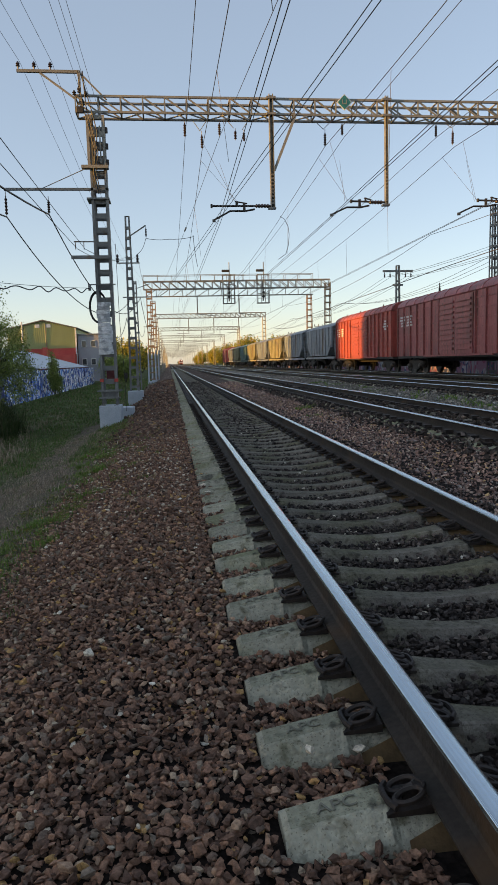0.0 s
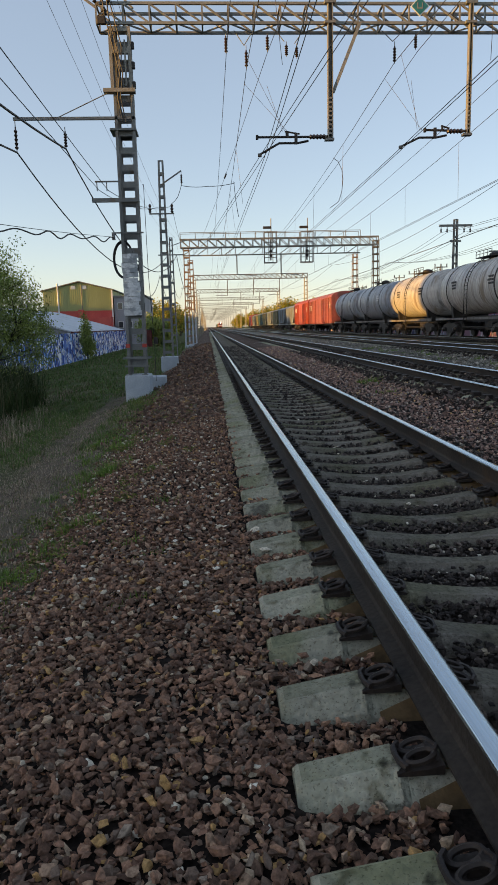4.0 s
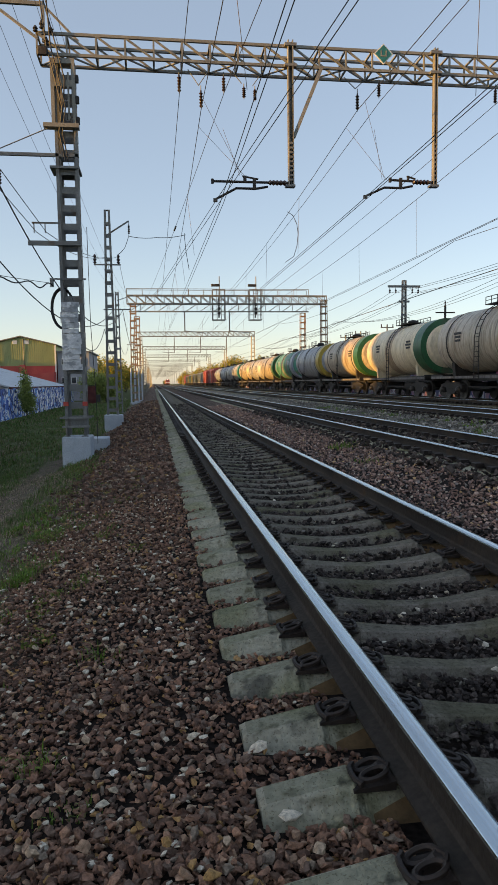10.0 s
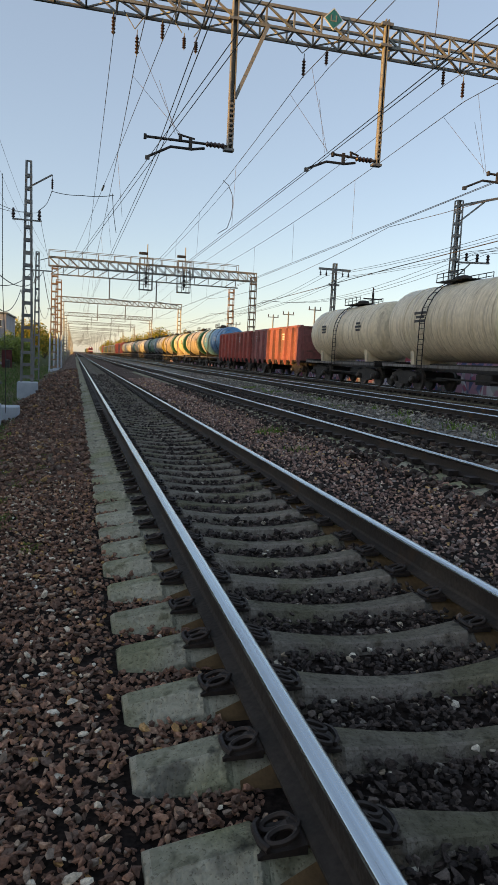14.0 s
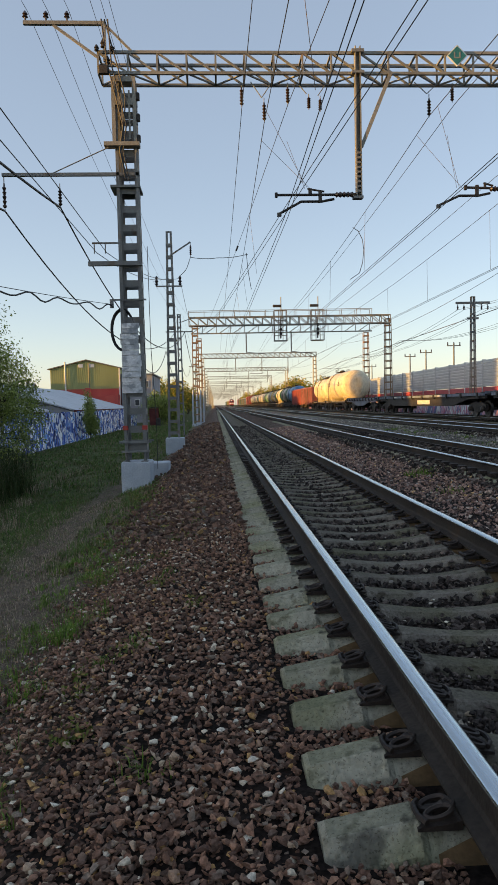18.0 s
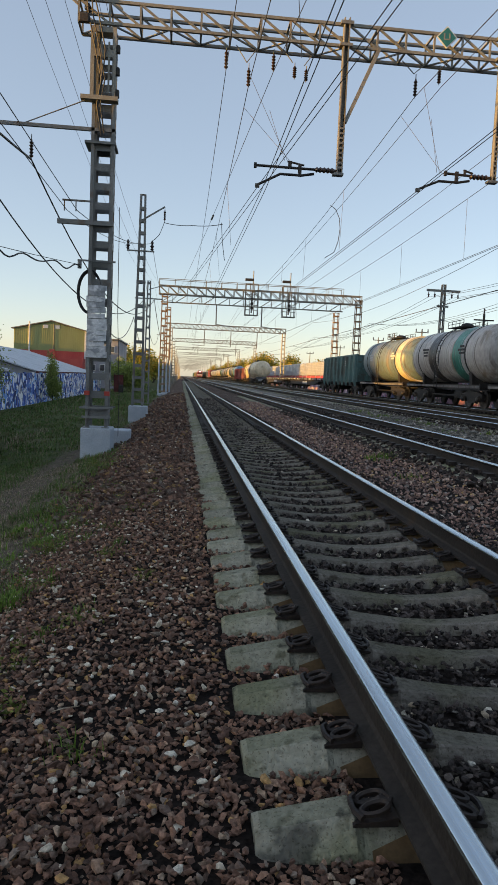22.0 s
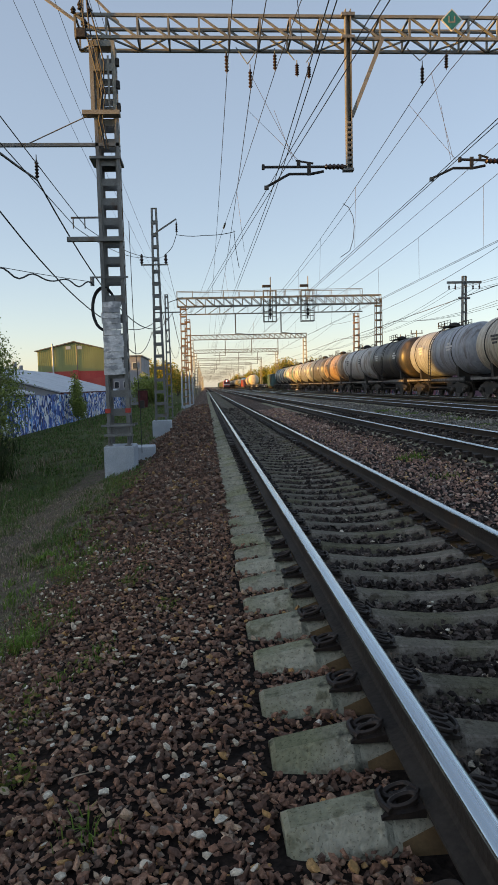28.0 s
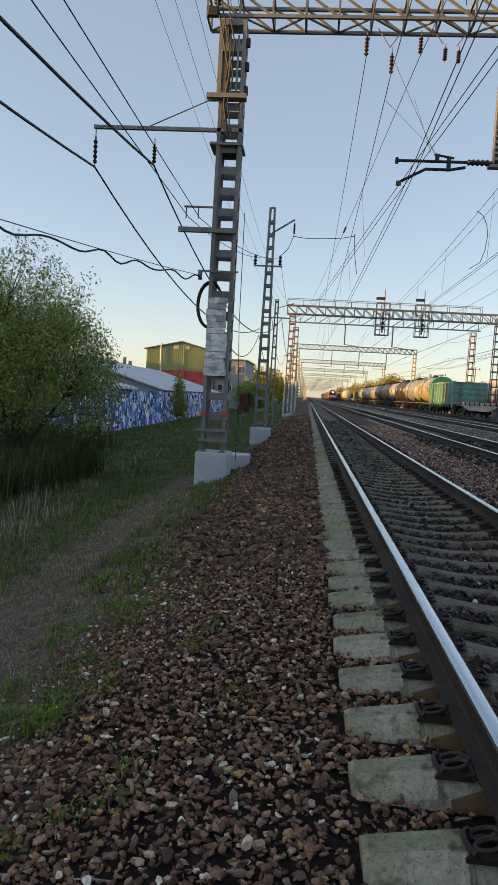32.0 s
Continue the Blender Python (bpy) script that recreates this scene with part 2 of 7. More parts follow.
# ---------------------------------------------------------------- shapes
class Shape:
    """Collects faces; z up, metres."""

    def __init__(self):
        self.v, self.f = [], []

    def add(self, verts, faces):
        k = len(self.v)
        self.v += [tuple(p) for p in verts]
        self.f += [tuple(i + k for i in f) for f in faces]
        return self

    def box(self, x0, x1, y0, y1, z0, z1):
        p = [(x, y, z) for z in (z0, z1) for x, y in ((x0, y0), (x1, y0), (x1, y1), (x0, y1))]
        return self.add(p, [(3, 2, 1, 0), (4, 5, 6, 7), (0, 1, 5, 4), (1, 2, 6, 5), (2, 3, 7, 6), (3, 0, 4, 7)])

    def block(self, x0, x1, y0, y1, z0, z1, c=0.02):
        """A box with chamfered upright and upper edges."""
        ring = [(x0 + c, y0), (x1 - c, y0), (x1, y0 + c), (x1, y1 - c), (x1 - c, y1), (x0 + c, y1), (x0, y1 - c), (x0, y0 + c)]
        mx, my = (x0 + x1) / 2, (y0 + y1) / 2
        top = [(mx + (x - mx) * (1 - 2 * c / (x1 - x0)), my + (y - my) * (1 - 2 * c / (y1 - y0))) for x, y in ring]
        return self.loft([[(x, y, z0) for x, y in ring], [(x, y, z1 - c) for x, y in ring], [(x, y, z1) for x, y in top]])

    def loft(self, rings, caps=True, closed=True):
        k, n = len(self.v), len(rings[0])
        for r in rings:
            self.v += [tuple(p) for p in r]
        for i in range(len(rings) - 1):
            a, b = k + i * n, k + (i + 1) * n
            for j in range(n if closed else n - 1):
                q = (j + 1) % n
                self.f.append((a + j, a + q, b + q, b + j))
        if caps:
            self.f.append(tuple(range(k + n - 1, k - 1, -1)))
            self.f.append(tuple(range(k + (len(rings) - 1) * n, k + len(rings) * n)))
        return self

    def bar(self, p, q, w=0.05, h=None, up=(0, 0, 1)):
        """A square bar from p to q."""
        p, q = Vector(p), Vector(q)
        d = (q - p).normalized()
        side = d.cross(Vector(up))
        if side.length < 1e-3:
            side = d.cross(Vector((1, 0, 0)))
        side.normalize()
        top = side.cross(d) * (h or w) / 2
        side = side * w / 2
        return self.loft([[e - side - top, e + side - top, e + side + top, e - side + top] for e in (p, q)])

    def angle(self, p, q, w, t, a, b):
        """An angle iron from p to q with its legs along a and b."""
        p, q, a, b = Vector(p), Vector(q), Vector(a), Vector(b)
        prof = [(0, 0), (w, 0), (w, t), (t, t), (t, w), (0, w)]
        return self.loft([[e + a * u + b * s for u, s in prof] for e in (p, q)])

    def rod(self, p, q, r, n=8, r2=None):
        return self.tube([p, q], [r, r if r2 is None else r2], n)

    def tube(self, pts, r, n=8, caps=True):
        pts = [Vector(p) for p in pts]
        rs = r if isinstance(r, (list, tuple)) else [r] * len(pts)
        d0 = (pts[1] - pts[0]).normalized()
        a = d0.cross(Vector((0, 0, 1)))
        if a.length < 1e-3:
            a = d0.cross(Vector((1, 0, 0)))
        a.normalize()
        rings = []
        for i, p in enumerate(pts):
            d = (pts[min(i + 1, len(pts) - 1)] - pts[max(i - 1, 0)]).normalized()
            a = (a - d * a.dot(d)).normalized()
            b = d.cross(a)
            rings.append([p + (a * math.cos(6.28318 * k / n) + b * math.sin(6.28318 * k / n)) * rs[i] for k in range(n)])
        return self.loft(rings, caps)

    def lathe(self, profile, n=24, axis="y", at=(0, 0, 0)):
        """profile: (along, radius) rows, turned about an axis through at."""
        rings = []
        for s, r in profile:
            ring = []
            for k in range(n):
                c, d = r * math.cos(6.283185 * k / n), r * math.sin(6.283185 * k / n)
                p = {"y": (c, s, d), "x": (s, c, d), "z": (c, d, s)}[axis]
                ring.append((p[0] + at[0], p[1] + at[1], p[2] + at[2]))
            rings.append(ring)
        return self.loft(rings)

    def prism(self, profile, y0, y1):
        """An x-z outline drawn out along y."""
        return self.loft([[(x, y, z) for x, z in profile] for y in (y0, y1)])

    def mesh(self, name="part", smooth=True, sharp=32):
        me = bpy.data.meshes.new(name)
        me.from_pydata(self.v, [], self.f)
        bm = bmesh.new()
        bm.from_mesh(me)
        bmesh.ops.recalc_face_normals(bm, faces=bm.faces)
        bm.to_mesh(me)
        bm.free()
        if smooth:
            me.polygons.foreach_set("use_smooth", [True] * len(me.polygons))
            me.set_sharp_from_angle(angle=radians(sharp))
        me.materials.append(None)
        return me


def part(name, shape, material, parent=None, label="", m=None):
    """One mesh object, under parent if given; shape: a Shape or a mesh that other parts share."""
    me = shape.mesh(name) if isinstance(shape, Shape) else shape
    ob = new(name, me)
    ob.material_slots[0].link = "OBJECT"
    ob.material_slots[0].material = material
    ob.parent = parent
    if m is not None:
        ob.matrix_basis = m
    if label:
        ob["label"] = label
    return ob


def thing(name, label, category, group="", kind="", m=None):
    ob = tagged(new(name), label, category, group, kind)
    ob.empty_display_size = 0.2
    if m is not None:
        ob.matrix_basis = m
    return ob


def solid(name, shape, material, label, category, group="", kind="", m=None):
    """A thing of a single mesh."""
    ob = part(name, shape, material, m=m)
    return tagged(ob, label, category, group, kind)


def wire(name, pts, r, material, label, group="", sag=0.0, steps=14, category="wire"):
    """A wire through its supports, sagging between them."""
    cu = bpy.data.curves.new(name, "CURVE")
    cu.dimensions, cu.bevel_depth, cu.bevel_resolution, cu.use_fill_caps = "3D", r, 1, True
    path = []
    for a, b in zip(pts[:-1], pts[1:]):
        a, b = Vector(a), Vector(b)
        k = max(2, steps) if sag else 1
        for i in range(k):
            u = i / k
            p = a.lerp(b, u)
            p.z -= 4 * sag * u * (1 - u)
            path.append(p)
    path.append(Vector(pts[-1]))
    sp = cu.splines.new("POLY")
    sp.points.add(len(path) - 1)
    for q, p in zip(sp.points, path):
        q.co = (*p, 1)
    cu.materials.append(material)
    return tagged(new(name, cu), label, category, group)


# ---------------------------------------------------------------- the plan
TRACKS = [(1.597, 0.20), (5.64, 0.31), (10.75, 0.40), (15.9, 0.46)]     # centre line, height of the rail top
HALF = 0.7975
SLEEPER_Y, SLEEPER_STEP = 0.27, 0.488
PROFILE = [(-400, -1.5), (-60, -1.4), (-14, -1.3), (-6, -1.22), (-4.2, -1.12), (-3.2, -0.98), (-2.4, -0.76), (-1.6, -0.52), (-1.0, -0.30),
           (-0.5, -0.16), (0.1, -0.09), (0.3, -0.10), (2.6, -0.10), (2.82, -0.015), (3.4, -0.02), (4.2, 0.06), (7.1, 0.06), (8.2, 0.08), (9.3, 0.12), (12.2, 0.12), (13.4, 0.16),
           (14.4, 0.18), (17.4, 0.18), (19.5, 0.12), (22, 0.10), (60, 0.0), (500, 0.0)]


def ground_z(x, y=0.0):
    return float(np.interp(x, [p[0] for p in PROFILE], [p[1] for p in PROFILE]))


# ---------------------------------------------------------------- ground
def ground_material():
    m = bpy.data.materials.new("trackside ground")
    m.use_nodes = True
    n, l = m.node_tree.nodes, m.node_tree.links
    bsdf = n["Principled BSDF"]
    geo = n.new("ShaderNodeNewGeometry")
    sep = n.new("ShaderNodeSeparateXYZ")
    l.new(geo.outputs["Position"], sep.inputs["Vector"])

    def noisy(scale, detail=5.0):
        t = n.new("ShaderNodeTexNoise")
        t.inputs["Scale"].default_value, t.inputs["Detail"].default_value = scale, detail
        l.new(geo.outputs["Position"], t.inputs["Vector"])
        return t.outputs["Fac"]

    def maths(op, a, b):
        x = n.new("ShaderNodeMath")
        x.operation = op
        for s, v in zip(x.inputs, (a, b)):
            if isinstance(v, float):
                s.default_value = v
            else:
                l.new(v, s)
        return x.outputs[0]

    def span(val, a, b):
        r = n.new("ShaderNodeMapRange")
        r.inputs["From Min"].default_value, r.inputs["From Max"].default_value = a, b
        l.new(val, r.inputs["Value"])
        return r.outputs["Result"]

    def mix(fac, a, b):
        x = n.new("ShaderNodeMix")
        x.data_type = "RGBA"
        l.new(fac, x.inputs["Factor"])
        for s, v in ((x.inputs["A"], a), (x.inputs["B"], b)):
            if isinstance(v, tuple):
                s.default_value = (*v, 1)
            else:
                l.new(v, s)
        return x.outputs["Result"]

    wob = maths("MULTIPLY", maths("SUBTRACT", noisy(0.9), 0.5), 1.6)
    xs = maths("ADD", sep.outputs["X"], wob)
    cells = n.new("ShaderNodeTexVoronoi")
    cells.inputs["Scale"].default_value = 21
    l.new(geo.outputs["Position"], cells.inputs["Vector"])
    tint = n.new("ShaderNodeSeparateColor")
    l.new(cells.outputs["Color"], tint.inputs["Color"])
    stone = mix(tint.outputs["Red"], (0.055, 0.038, 0.031), (0.20, 0.135, 0.103))
    stone = mix(span(tint.outputs["Green"], 0.945, 0.95), stone, (0.42, 0.37, 0.32))
    stone = mix(span(noisy(0.35), 0.45, 0.65), stone, mix(tint.outputs["Blue"], (0.045, 0.031, 0.026), (0.16, 0.105, 0.080)))
    pale = mix(tint.outputs["Red"], (0.13, 0.125, 0.11), (0.30, 0.28, 0.25))
    # shade of the gaps between stones, put into the ground colour as near-black
    gap_shade = mix(span(noisy(9.0), 0.3, 0.7), (0.012, 0.009, 0.008), (0.028, 0.020, 0.016))
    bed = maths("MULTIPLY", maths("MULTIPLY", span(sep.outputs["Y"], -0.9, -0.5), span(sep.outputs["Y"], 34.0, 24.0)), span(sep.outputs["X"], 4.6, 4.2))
    stone = mix(bed, stone, gap_shade)
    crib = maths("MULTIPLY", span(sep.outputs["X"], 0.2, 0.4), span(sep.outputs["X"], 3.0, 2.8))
    stone = mix(maths("MULTIPLY", crib, 0.92), stone, gap_shade)
    stone = mix(maths("MULTIPLY", maths("MULTIPLY", span(sep.outputs["X"], 2.5, 3.0), span(sep.outputs["X"], 20.0, 18.0)), 0.25), stone, gap_shade)
    stone = mix(maths("MULTIPLY", span(xs, 7.5, 8.2), span(xs, 9.6, 9.0)), stone, pale)
    turf = mix(span(noisy(3.5), 0.3, 0.7), (0.036, 0.060, 0.020), (0.090, 0.108, 0.040))
    turf = mix(span(noisy(0.55), 0.5, 0.68), turf, (0.10, 0.095, 0.05))
    path = mix(span(noisy(6.0), 0.3, 0.7), (0.085, 0.066, 0.050), (0.175, 0.138, 0.106))
    earth = mix(span(noisy(7.0), 0.3, 0.7), (0.060, 0.046, 0.034), (0.125, 0.095, 0.070))
    path = mix(span(noisy(2.2), 0.50, 0.72), path, mix(span(noisy(12.0), 0.35, 0.65), earth, turf))
    near = mix(span(xs, -3.9, -3.2), turf, path)
    near = mix(span(xs, -1.9, -1.4), near, earth)
    soil = mix(span(xs, -1.5, -0.9), near, stone)
    soil = mix(span(xs, 18.6, 19.6), soil, turf)
    grit = n.new("ShaderNodeMix")
    grit.data_type, grit.blend_type = "RGBA", "MULTIPLY"
    grit.inputs["Factor"].default_value = 0.75
    l.new(soil, grit.inputs["A"])
    litter = maths("ADD", 0.25, maths("MULTIPLY", span(noisy(55.0, 6.0), 0.3, 0.7), 1.4))
    l.new(litter, grit.inputs["B"])
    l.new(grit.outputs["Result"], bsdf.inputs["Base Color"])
    bsdf.inputs["Specular IOR Level"].default_value = 0.1
    bsdf.inputs["Roughness"].default_value = 0.95
    b = n.new("ShaderNodeBump")
    b.inputs["Strength"].default_value, b.inputs["Distance"].default_value = 0.9, 0.03
    l.new(cells.outputs["Distance"], b.inputs["Height"])
    l.new(b.outputs["Normal"], bsdf.inputs["Normal"])
    return m


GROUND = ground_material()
xs = sorted(set([p[0] for p in PROFILE] + [-3000, -1000, -200, -100, -30, -10, -8, 3000, 1000] + [round(-5 + 0.25 * i, 2) for i in range(22)]))
ys = [-80, -20] + [round(-4 + 0.5 * i, 2) for i in range(100)] + [50, 60, 80, 120, 200, 400, 800, 1600, 4000]
verts, faces = [], []
for y in ys:
    for x in xs:
        wave = 0.05 * noise.noise(Vector((x * 0.8, y * 0.5, 0))) if -12 < x < -0.9 else 0.0
        verts.append((x, y, ground_z(max(-400, min(500, x))) + wave))
for j in range(len(ys) - 1):
    for i in range(len(xs) - 1):
        a = j * len(xs) + i
        faces.append((a, a + 1, a + 1 + len(xs), a + len(xs)))
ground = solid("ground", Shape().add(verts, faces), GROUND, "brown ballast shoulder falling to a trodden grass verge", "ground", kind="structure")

# ---------------------------------------------------------------- tracks
RAIL_FOOT = [(-0.075, 0.0), (0.075, 0.0), (0.075, 0.012), (0.02, 0.028), (0.010, 0.045), (0.010, 0.130), (0.036, 0.145), (0.037, 0.172), (-0.037, 0.172), (-0.036, 0.145),
             (-0.010, 0.130), (-0.010, 0.045), (-0.02, 0.028), (-0.075, 0.012)]
HEAD_TOP = [(-0.0372, 0.160), (0.0372, 0.160), (0.0372, 0.170), (0.030, 0.1775), (0.012, 0.180), (-0.012, 0.180), (-0.030, 0.1775), (-0.0372, 0.170)]
rail_mesh = Shape().prism(RAIL_FOOT, -14, 1500).mesh("rail", sharp=25)
head_mesh = Shape().prism(HEAD_TOP, -14, 1500).mesh("rail_head", sharp=50)


def sleeper_shape():
    """A prestressed concrete sleeper, trapezoid in section, with raised ends, rail seats and a low waist."""
    s, rings = Shape(), []
    for x, top, w in ((-1.35, -0.056, 0.088), (-1.33, -0.042, 0.095), (-1.02, 0.014, 0.095), (-0.99, -0.012, 0.095), (-0.60, -0.018, 0.095), (-0.56, 0.008, 0.09), (-0.40, -0.012, 0.074), (-0.2, -0.032, 0.062),
                      (0.0, -0.038, 0.058), (0.2, -0.032, 0.062), (0.40, -0.012, 0.074), (0.56, 0.008, 0.09), (0.60, -0.018, 0.095), (0.99, -0.012, 0.095), (1.02, 0.014, 0.095), (1.33, -0.042, 0.095), (1.35, -0.056, 0.088)):
        ridge, drop = (-0.24 * w, 0.003) if abs(x) > 0.58 else (-w + 0.020, 0.008)
        rings.append([(x, -w - 0.04, -0.19), (x, w + 0.04, -0.19), (x, w + 0.024, -0.07), (x, w, top - 0.010), (x, w - 0.014, top), (x, ridge, top), (x, ridge - 0.010, top - drop), (x, -w - 0.014, top - 0.075), (x, -w - 0.026, top - 0.11)])
    return s.loft(rings)


def fastening_shape():
    """Base plate with the sprung clip: two loops side by side, bent over a low anchor."""
    s = Shape().loft([[(-0.085, y, -0.012), (0.09, y, -0.012), (0.09, y, 0.022), (0.03, y, 0.010), (-0.07, y, 0.002), (-0.085, y, -0.002)] for y in (-0.075, 0.088)])
    for c, tilt in ((-0.044, 0.006), (0.048, -0.004)):
        loop = [(0.004 + 0.052 * math.cos(a), c + 0.036 * math.sin(a), 0.034 + tilt + 0.014 * math.cos(a)) for a in [i * 6.2832 / 16 for i in range(17)]]
        s.tube(loop, 0.0115, 6, caps=False)
    s.tube([(-0.052, -0.082, 0.022), (-0.074, -0.04, 0.026), (-0.078, 0.005, 0.028), (-0.074, 0.05, 0.026), (-0.050, 0.086, 0.022)], 0.012, 6)
    s.tube([(0.05, -0.05, 0.046), (0.075, 0.0, 0.050), (0.05, 0.052, 0.046)], 0.0115, 6)
    s.loft([[(-0.01, y, 0.0), (0.07, y, 0.01), (0.066, y, 0.052), (0.03, y, 0.058), (-0.004, y, 0.036)] for y in (-0.012, 0.014)])
    return s


SLEEPER_MESH, FASTENING_MESH = sleeper_shape().mesh("sleeper", sharp=14), fastening_shape().mesh("rail_fastening")
FASTENING_MESH.transform(Matrix.Diagonal((0.88, 0.80, 1, 1)))
SEAT_MESH = Shape().loft([[(x, -0.0228, -0.0135), (x, -0.0304, -0.0165), (x, -0.1125, -0.0895), (x, -0.126, -0.125), (x, -0.138, -0.17), (x, -0.12, -0.16), (x, -0.09, -0.09), (x, 0.0, -0.03)] for x in (-0.17, 0.17)]).mesh("rust_seat")
track_things = []
for i, (cx, top) in enumerate(TRACKS):
    tr = thing("railway_track", "broad-gauge railway track on concrete sleepers in brown ballast", "railway track", "parallel tracks", "structure", pose(cx, 0, top - 0.2))
    track_things.append(tr)
    for sx in (-HALF, HALF):
        r = part("rail", rail_mesh, RAIL_SIDE, tr, "rusty rail side", pose(sx, 0, 0.02))
        part("rail_head", head_mesh, RAIL_HEAD, r, "polished bright rail head")


# ---------------------------------------------------------------- overhead line
def lattice_mast(m, top, wide, deep, label, material, pitch=0.42, foot=0.0, group="masts", taper=0.75, batten=0.13, name="lattice_mast"):
    """Four angle-iron corners tied by flat battens; wide along x, deep along y."""
    t = thing(name, label, "mast", group, m=m)
    w, d = wide / 2, deep / 2
    for sx in (-1, 1):
        for sy in (-1, 1):
            s = Shape().angle((sx * w, sy * d, foot), (sx * w * taper, sy * d * taper, top), 0.085, 0.012, (-sx, 0, 0), (0, -sy, 0))
            part("corner_leg", s, material, t)
    z, n = foot + 0.35, 0
    battens = {}
    while z < top - 0.1:
        k = 1 - (1 - taper) * (z - foot) / (top - foot)
        for sy in (-1, 1):
            part("batten", Shape().box(-w * k + 0.012, w * k - 0.012, sy * d * k - 0.006, sy * d * k + 0.006, z - batten / 2, z + batten / 2), material, t)
        for sx in (-1, 1):
            part("batten", Shape().box(sx * w * k - 0.006, sx * w * k + 0.006, -d * k + 0.012, d * k - 0.012, z - batten / 2, z + batten / 2), material, t)
        z += pitch
    part("cap_plate", Shape().box(-w * taper, w * taper, -d * taper, d * taper, top, top + 0.02), material, t)
    return t


def insulator(at, down=0.5, group="suspension insulators", material=None):
    """A string of sheds hanging by a hook."""
    s = Shape().rod((0, 0, 0), (0, 0, -down), 0.012, 6)
    n = 5
    t = thing("insulator_string", "dark brown insulator string hanging by a steel hook", "insulator", group, m=pose(*at))
    part("hook", s, STEEL, t)
    body = Shape().lathe([(-down * 0.92, 0.02), (-down * 0.92 + 0.02, 0.045)] + [q for k in range(n) for q in ((-down * (0.85 - 0.13 * k), 0.055), (-down * (0.85 - 0.13 * k) + 0.03, 0.025))] + [(-down * 0.2, 0.02)], 10, "z")
    part("porcelain_body", body, PORCELAIN, t)
    return t


def truss(t, x0, x1, z0, z1, y0, y1, panels, material, chord=0.08, web=0.05, joined=False):
    """A box girder along x: four chords, posts and diagonals on each side, cross ties above and below."""
    for y in (y0, y1):
        for z in (z0, z1):
            part("chord", Shape().bar((x0, y, z), (x1, y, z), chord), material, t)
    step = (x1 - x0) / panels
    whole = Shape()

    def member(name, p, q, w):
        if joined:
            whole.bar(p, q, w)
        else:
            part(name, Shape().bar(p, q, w), material, t)
    for k in range(panels + 1):
        x = x0 + k * step
        for y in (y0, y1):
            member("post", (x, y, z0), (x, y, z1), web)
        member("cross_tie", (x, y0, z0), (x, y1, z0), web)
        member("cross_tie", (x, y0, z1), (x, y1, z1), web)
        if k < panels:
            for y in (y0, y1):
                member("diagonal", (x, y, z1), (x + step, y, z0), web)
            member("diagonal", (x, y0 if k % 2 else y1, z0), (x + step, y1 if k % 2 else y0, z0), web * 0.8)
    if joined:
        tagged(part("bracing", whole, material, t), kind="stuff")


# first gantry, over all tracks
G1X, G1Y = -0.06, 23.0
gantry = thing("portal_gantry", "grey steel lattice portal beam spanning the tracks, hangers below", "gantry", "portal gantries", m=pose(G1X, G1Y, 0))
truss(gantry, -2.75, 19.4, 9.86, 10.37, -0.33, 0.33, 30, GALVANISED, 0.07, 0.045)
for px, zb, ztop, hw in ((3.82, 6.75, 10.50, 0.075), (7.9, 6.85, 10.50, 0.052), (12.6, 6.85, 10.5, 0.052)):
    h = part("hanger_post", Shape().box(px - hw, px - hw + 0.028, -0.45, -0.30, zb, ztop).box(px + hw - 0.028, px + hw, -0.45, -0.30, zb, ztop).box(px - hw, px + hw, -0.31, -0.295, zb, ztop), GALVANISED, gantry, "channel-section hanger post")
    part("post_clamp", Shape().box(px - 0.16, px + 0.16, -0.47, -0.28, 10.34, 10.42), STEEL, gantry)
    part("post_clamp", Shape().box(px - 0.16, px + 0.16, -0.47, -0.28, 9.82, 9.89), STEEL, gantry)
    for k in range(9):
        part("rivet_plate", Shape().box(px - hw + 0.025, px + hw - 0.025, -0.46, -0.445, zb + 0.1 + 0.12 * k, zb + 0.15 + 0.12 * k), STEEL, h)
    part("foot_plate", Shape().box(px - 0.16, px + 0.1, -0.47, -0.28, zb - 0.06, zb), STEEL, h)
part("knee_brace", Shape().bar((3.9, -0.38, 8.0), (4.68, -0.38, 9.85), 0.09), GALVANISED, gantry)
part("top_arm", Shape().bar((-4.65, 0, 11.25), (-2.62, 0, 11.25), 0.09), GALVANISED, gantry, "arm for the upper feeder wires")
part("arm_brace", Shape().bar((-3.9, 0, 11.2), (-2.75, 0, 10.37), 0.06), GALVANISED, gantry)
part("arm_post", Shape().bar((-2.62, 0, 10.3), (-2.62, 0, 11.3), 0.08), GALVANISED, gantry)
part("arm_stay", Shape().bar((-2.62, 0, 11.25), (-1.75, 0, 10.37), 0.05), GALVANISED, gantry)
for ix in (-4.6, -4.08, -3.55):
    part("pin_insulator", Shape().lathe([(11.28, 0.02), (11.38, 0.03), (11.40, 0.075), (11.45, 0.04), (11.47, 0.07), (11.52, 0.04), (11.55, 0.02)], 10, "z", (ix, 0, 0)), PORCELAIN, gantry, "brown pin insulator")
sign = solid("diamond_sign", Shape().loft([[(0.27, y, 0), (0, y, 0.27), (-0.27, y, 0), (0, y, -0.27)] for y in (-0.02, 0.0)]), WHITE, "teal diamond signal board with a pale angular mark", "sign", m=pose(6.33, G1Y - 0.42, 10.26))
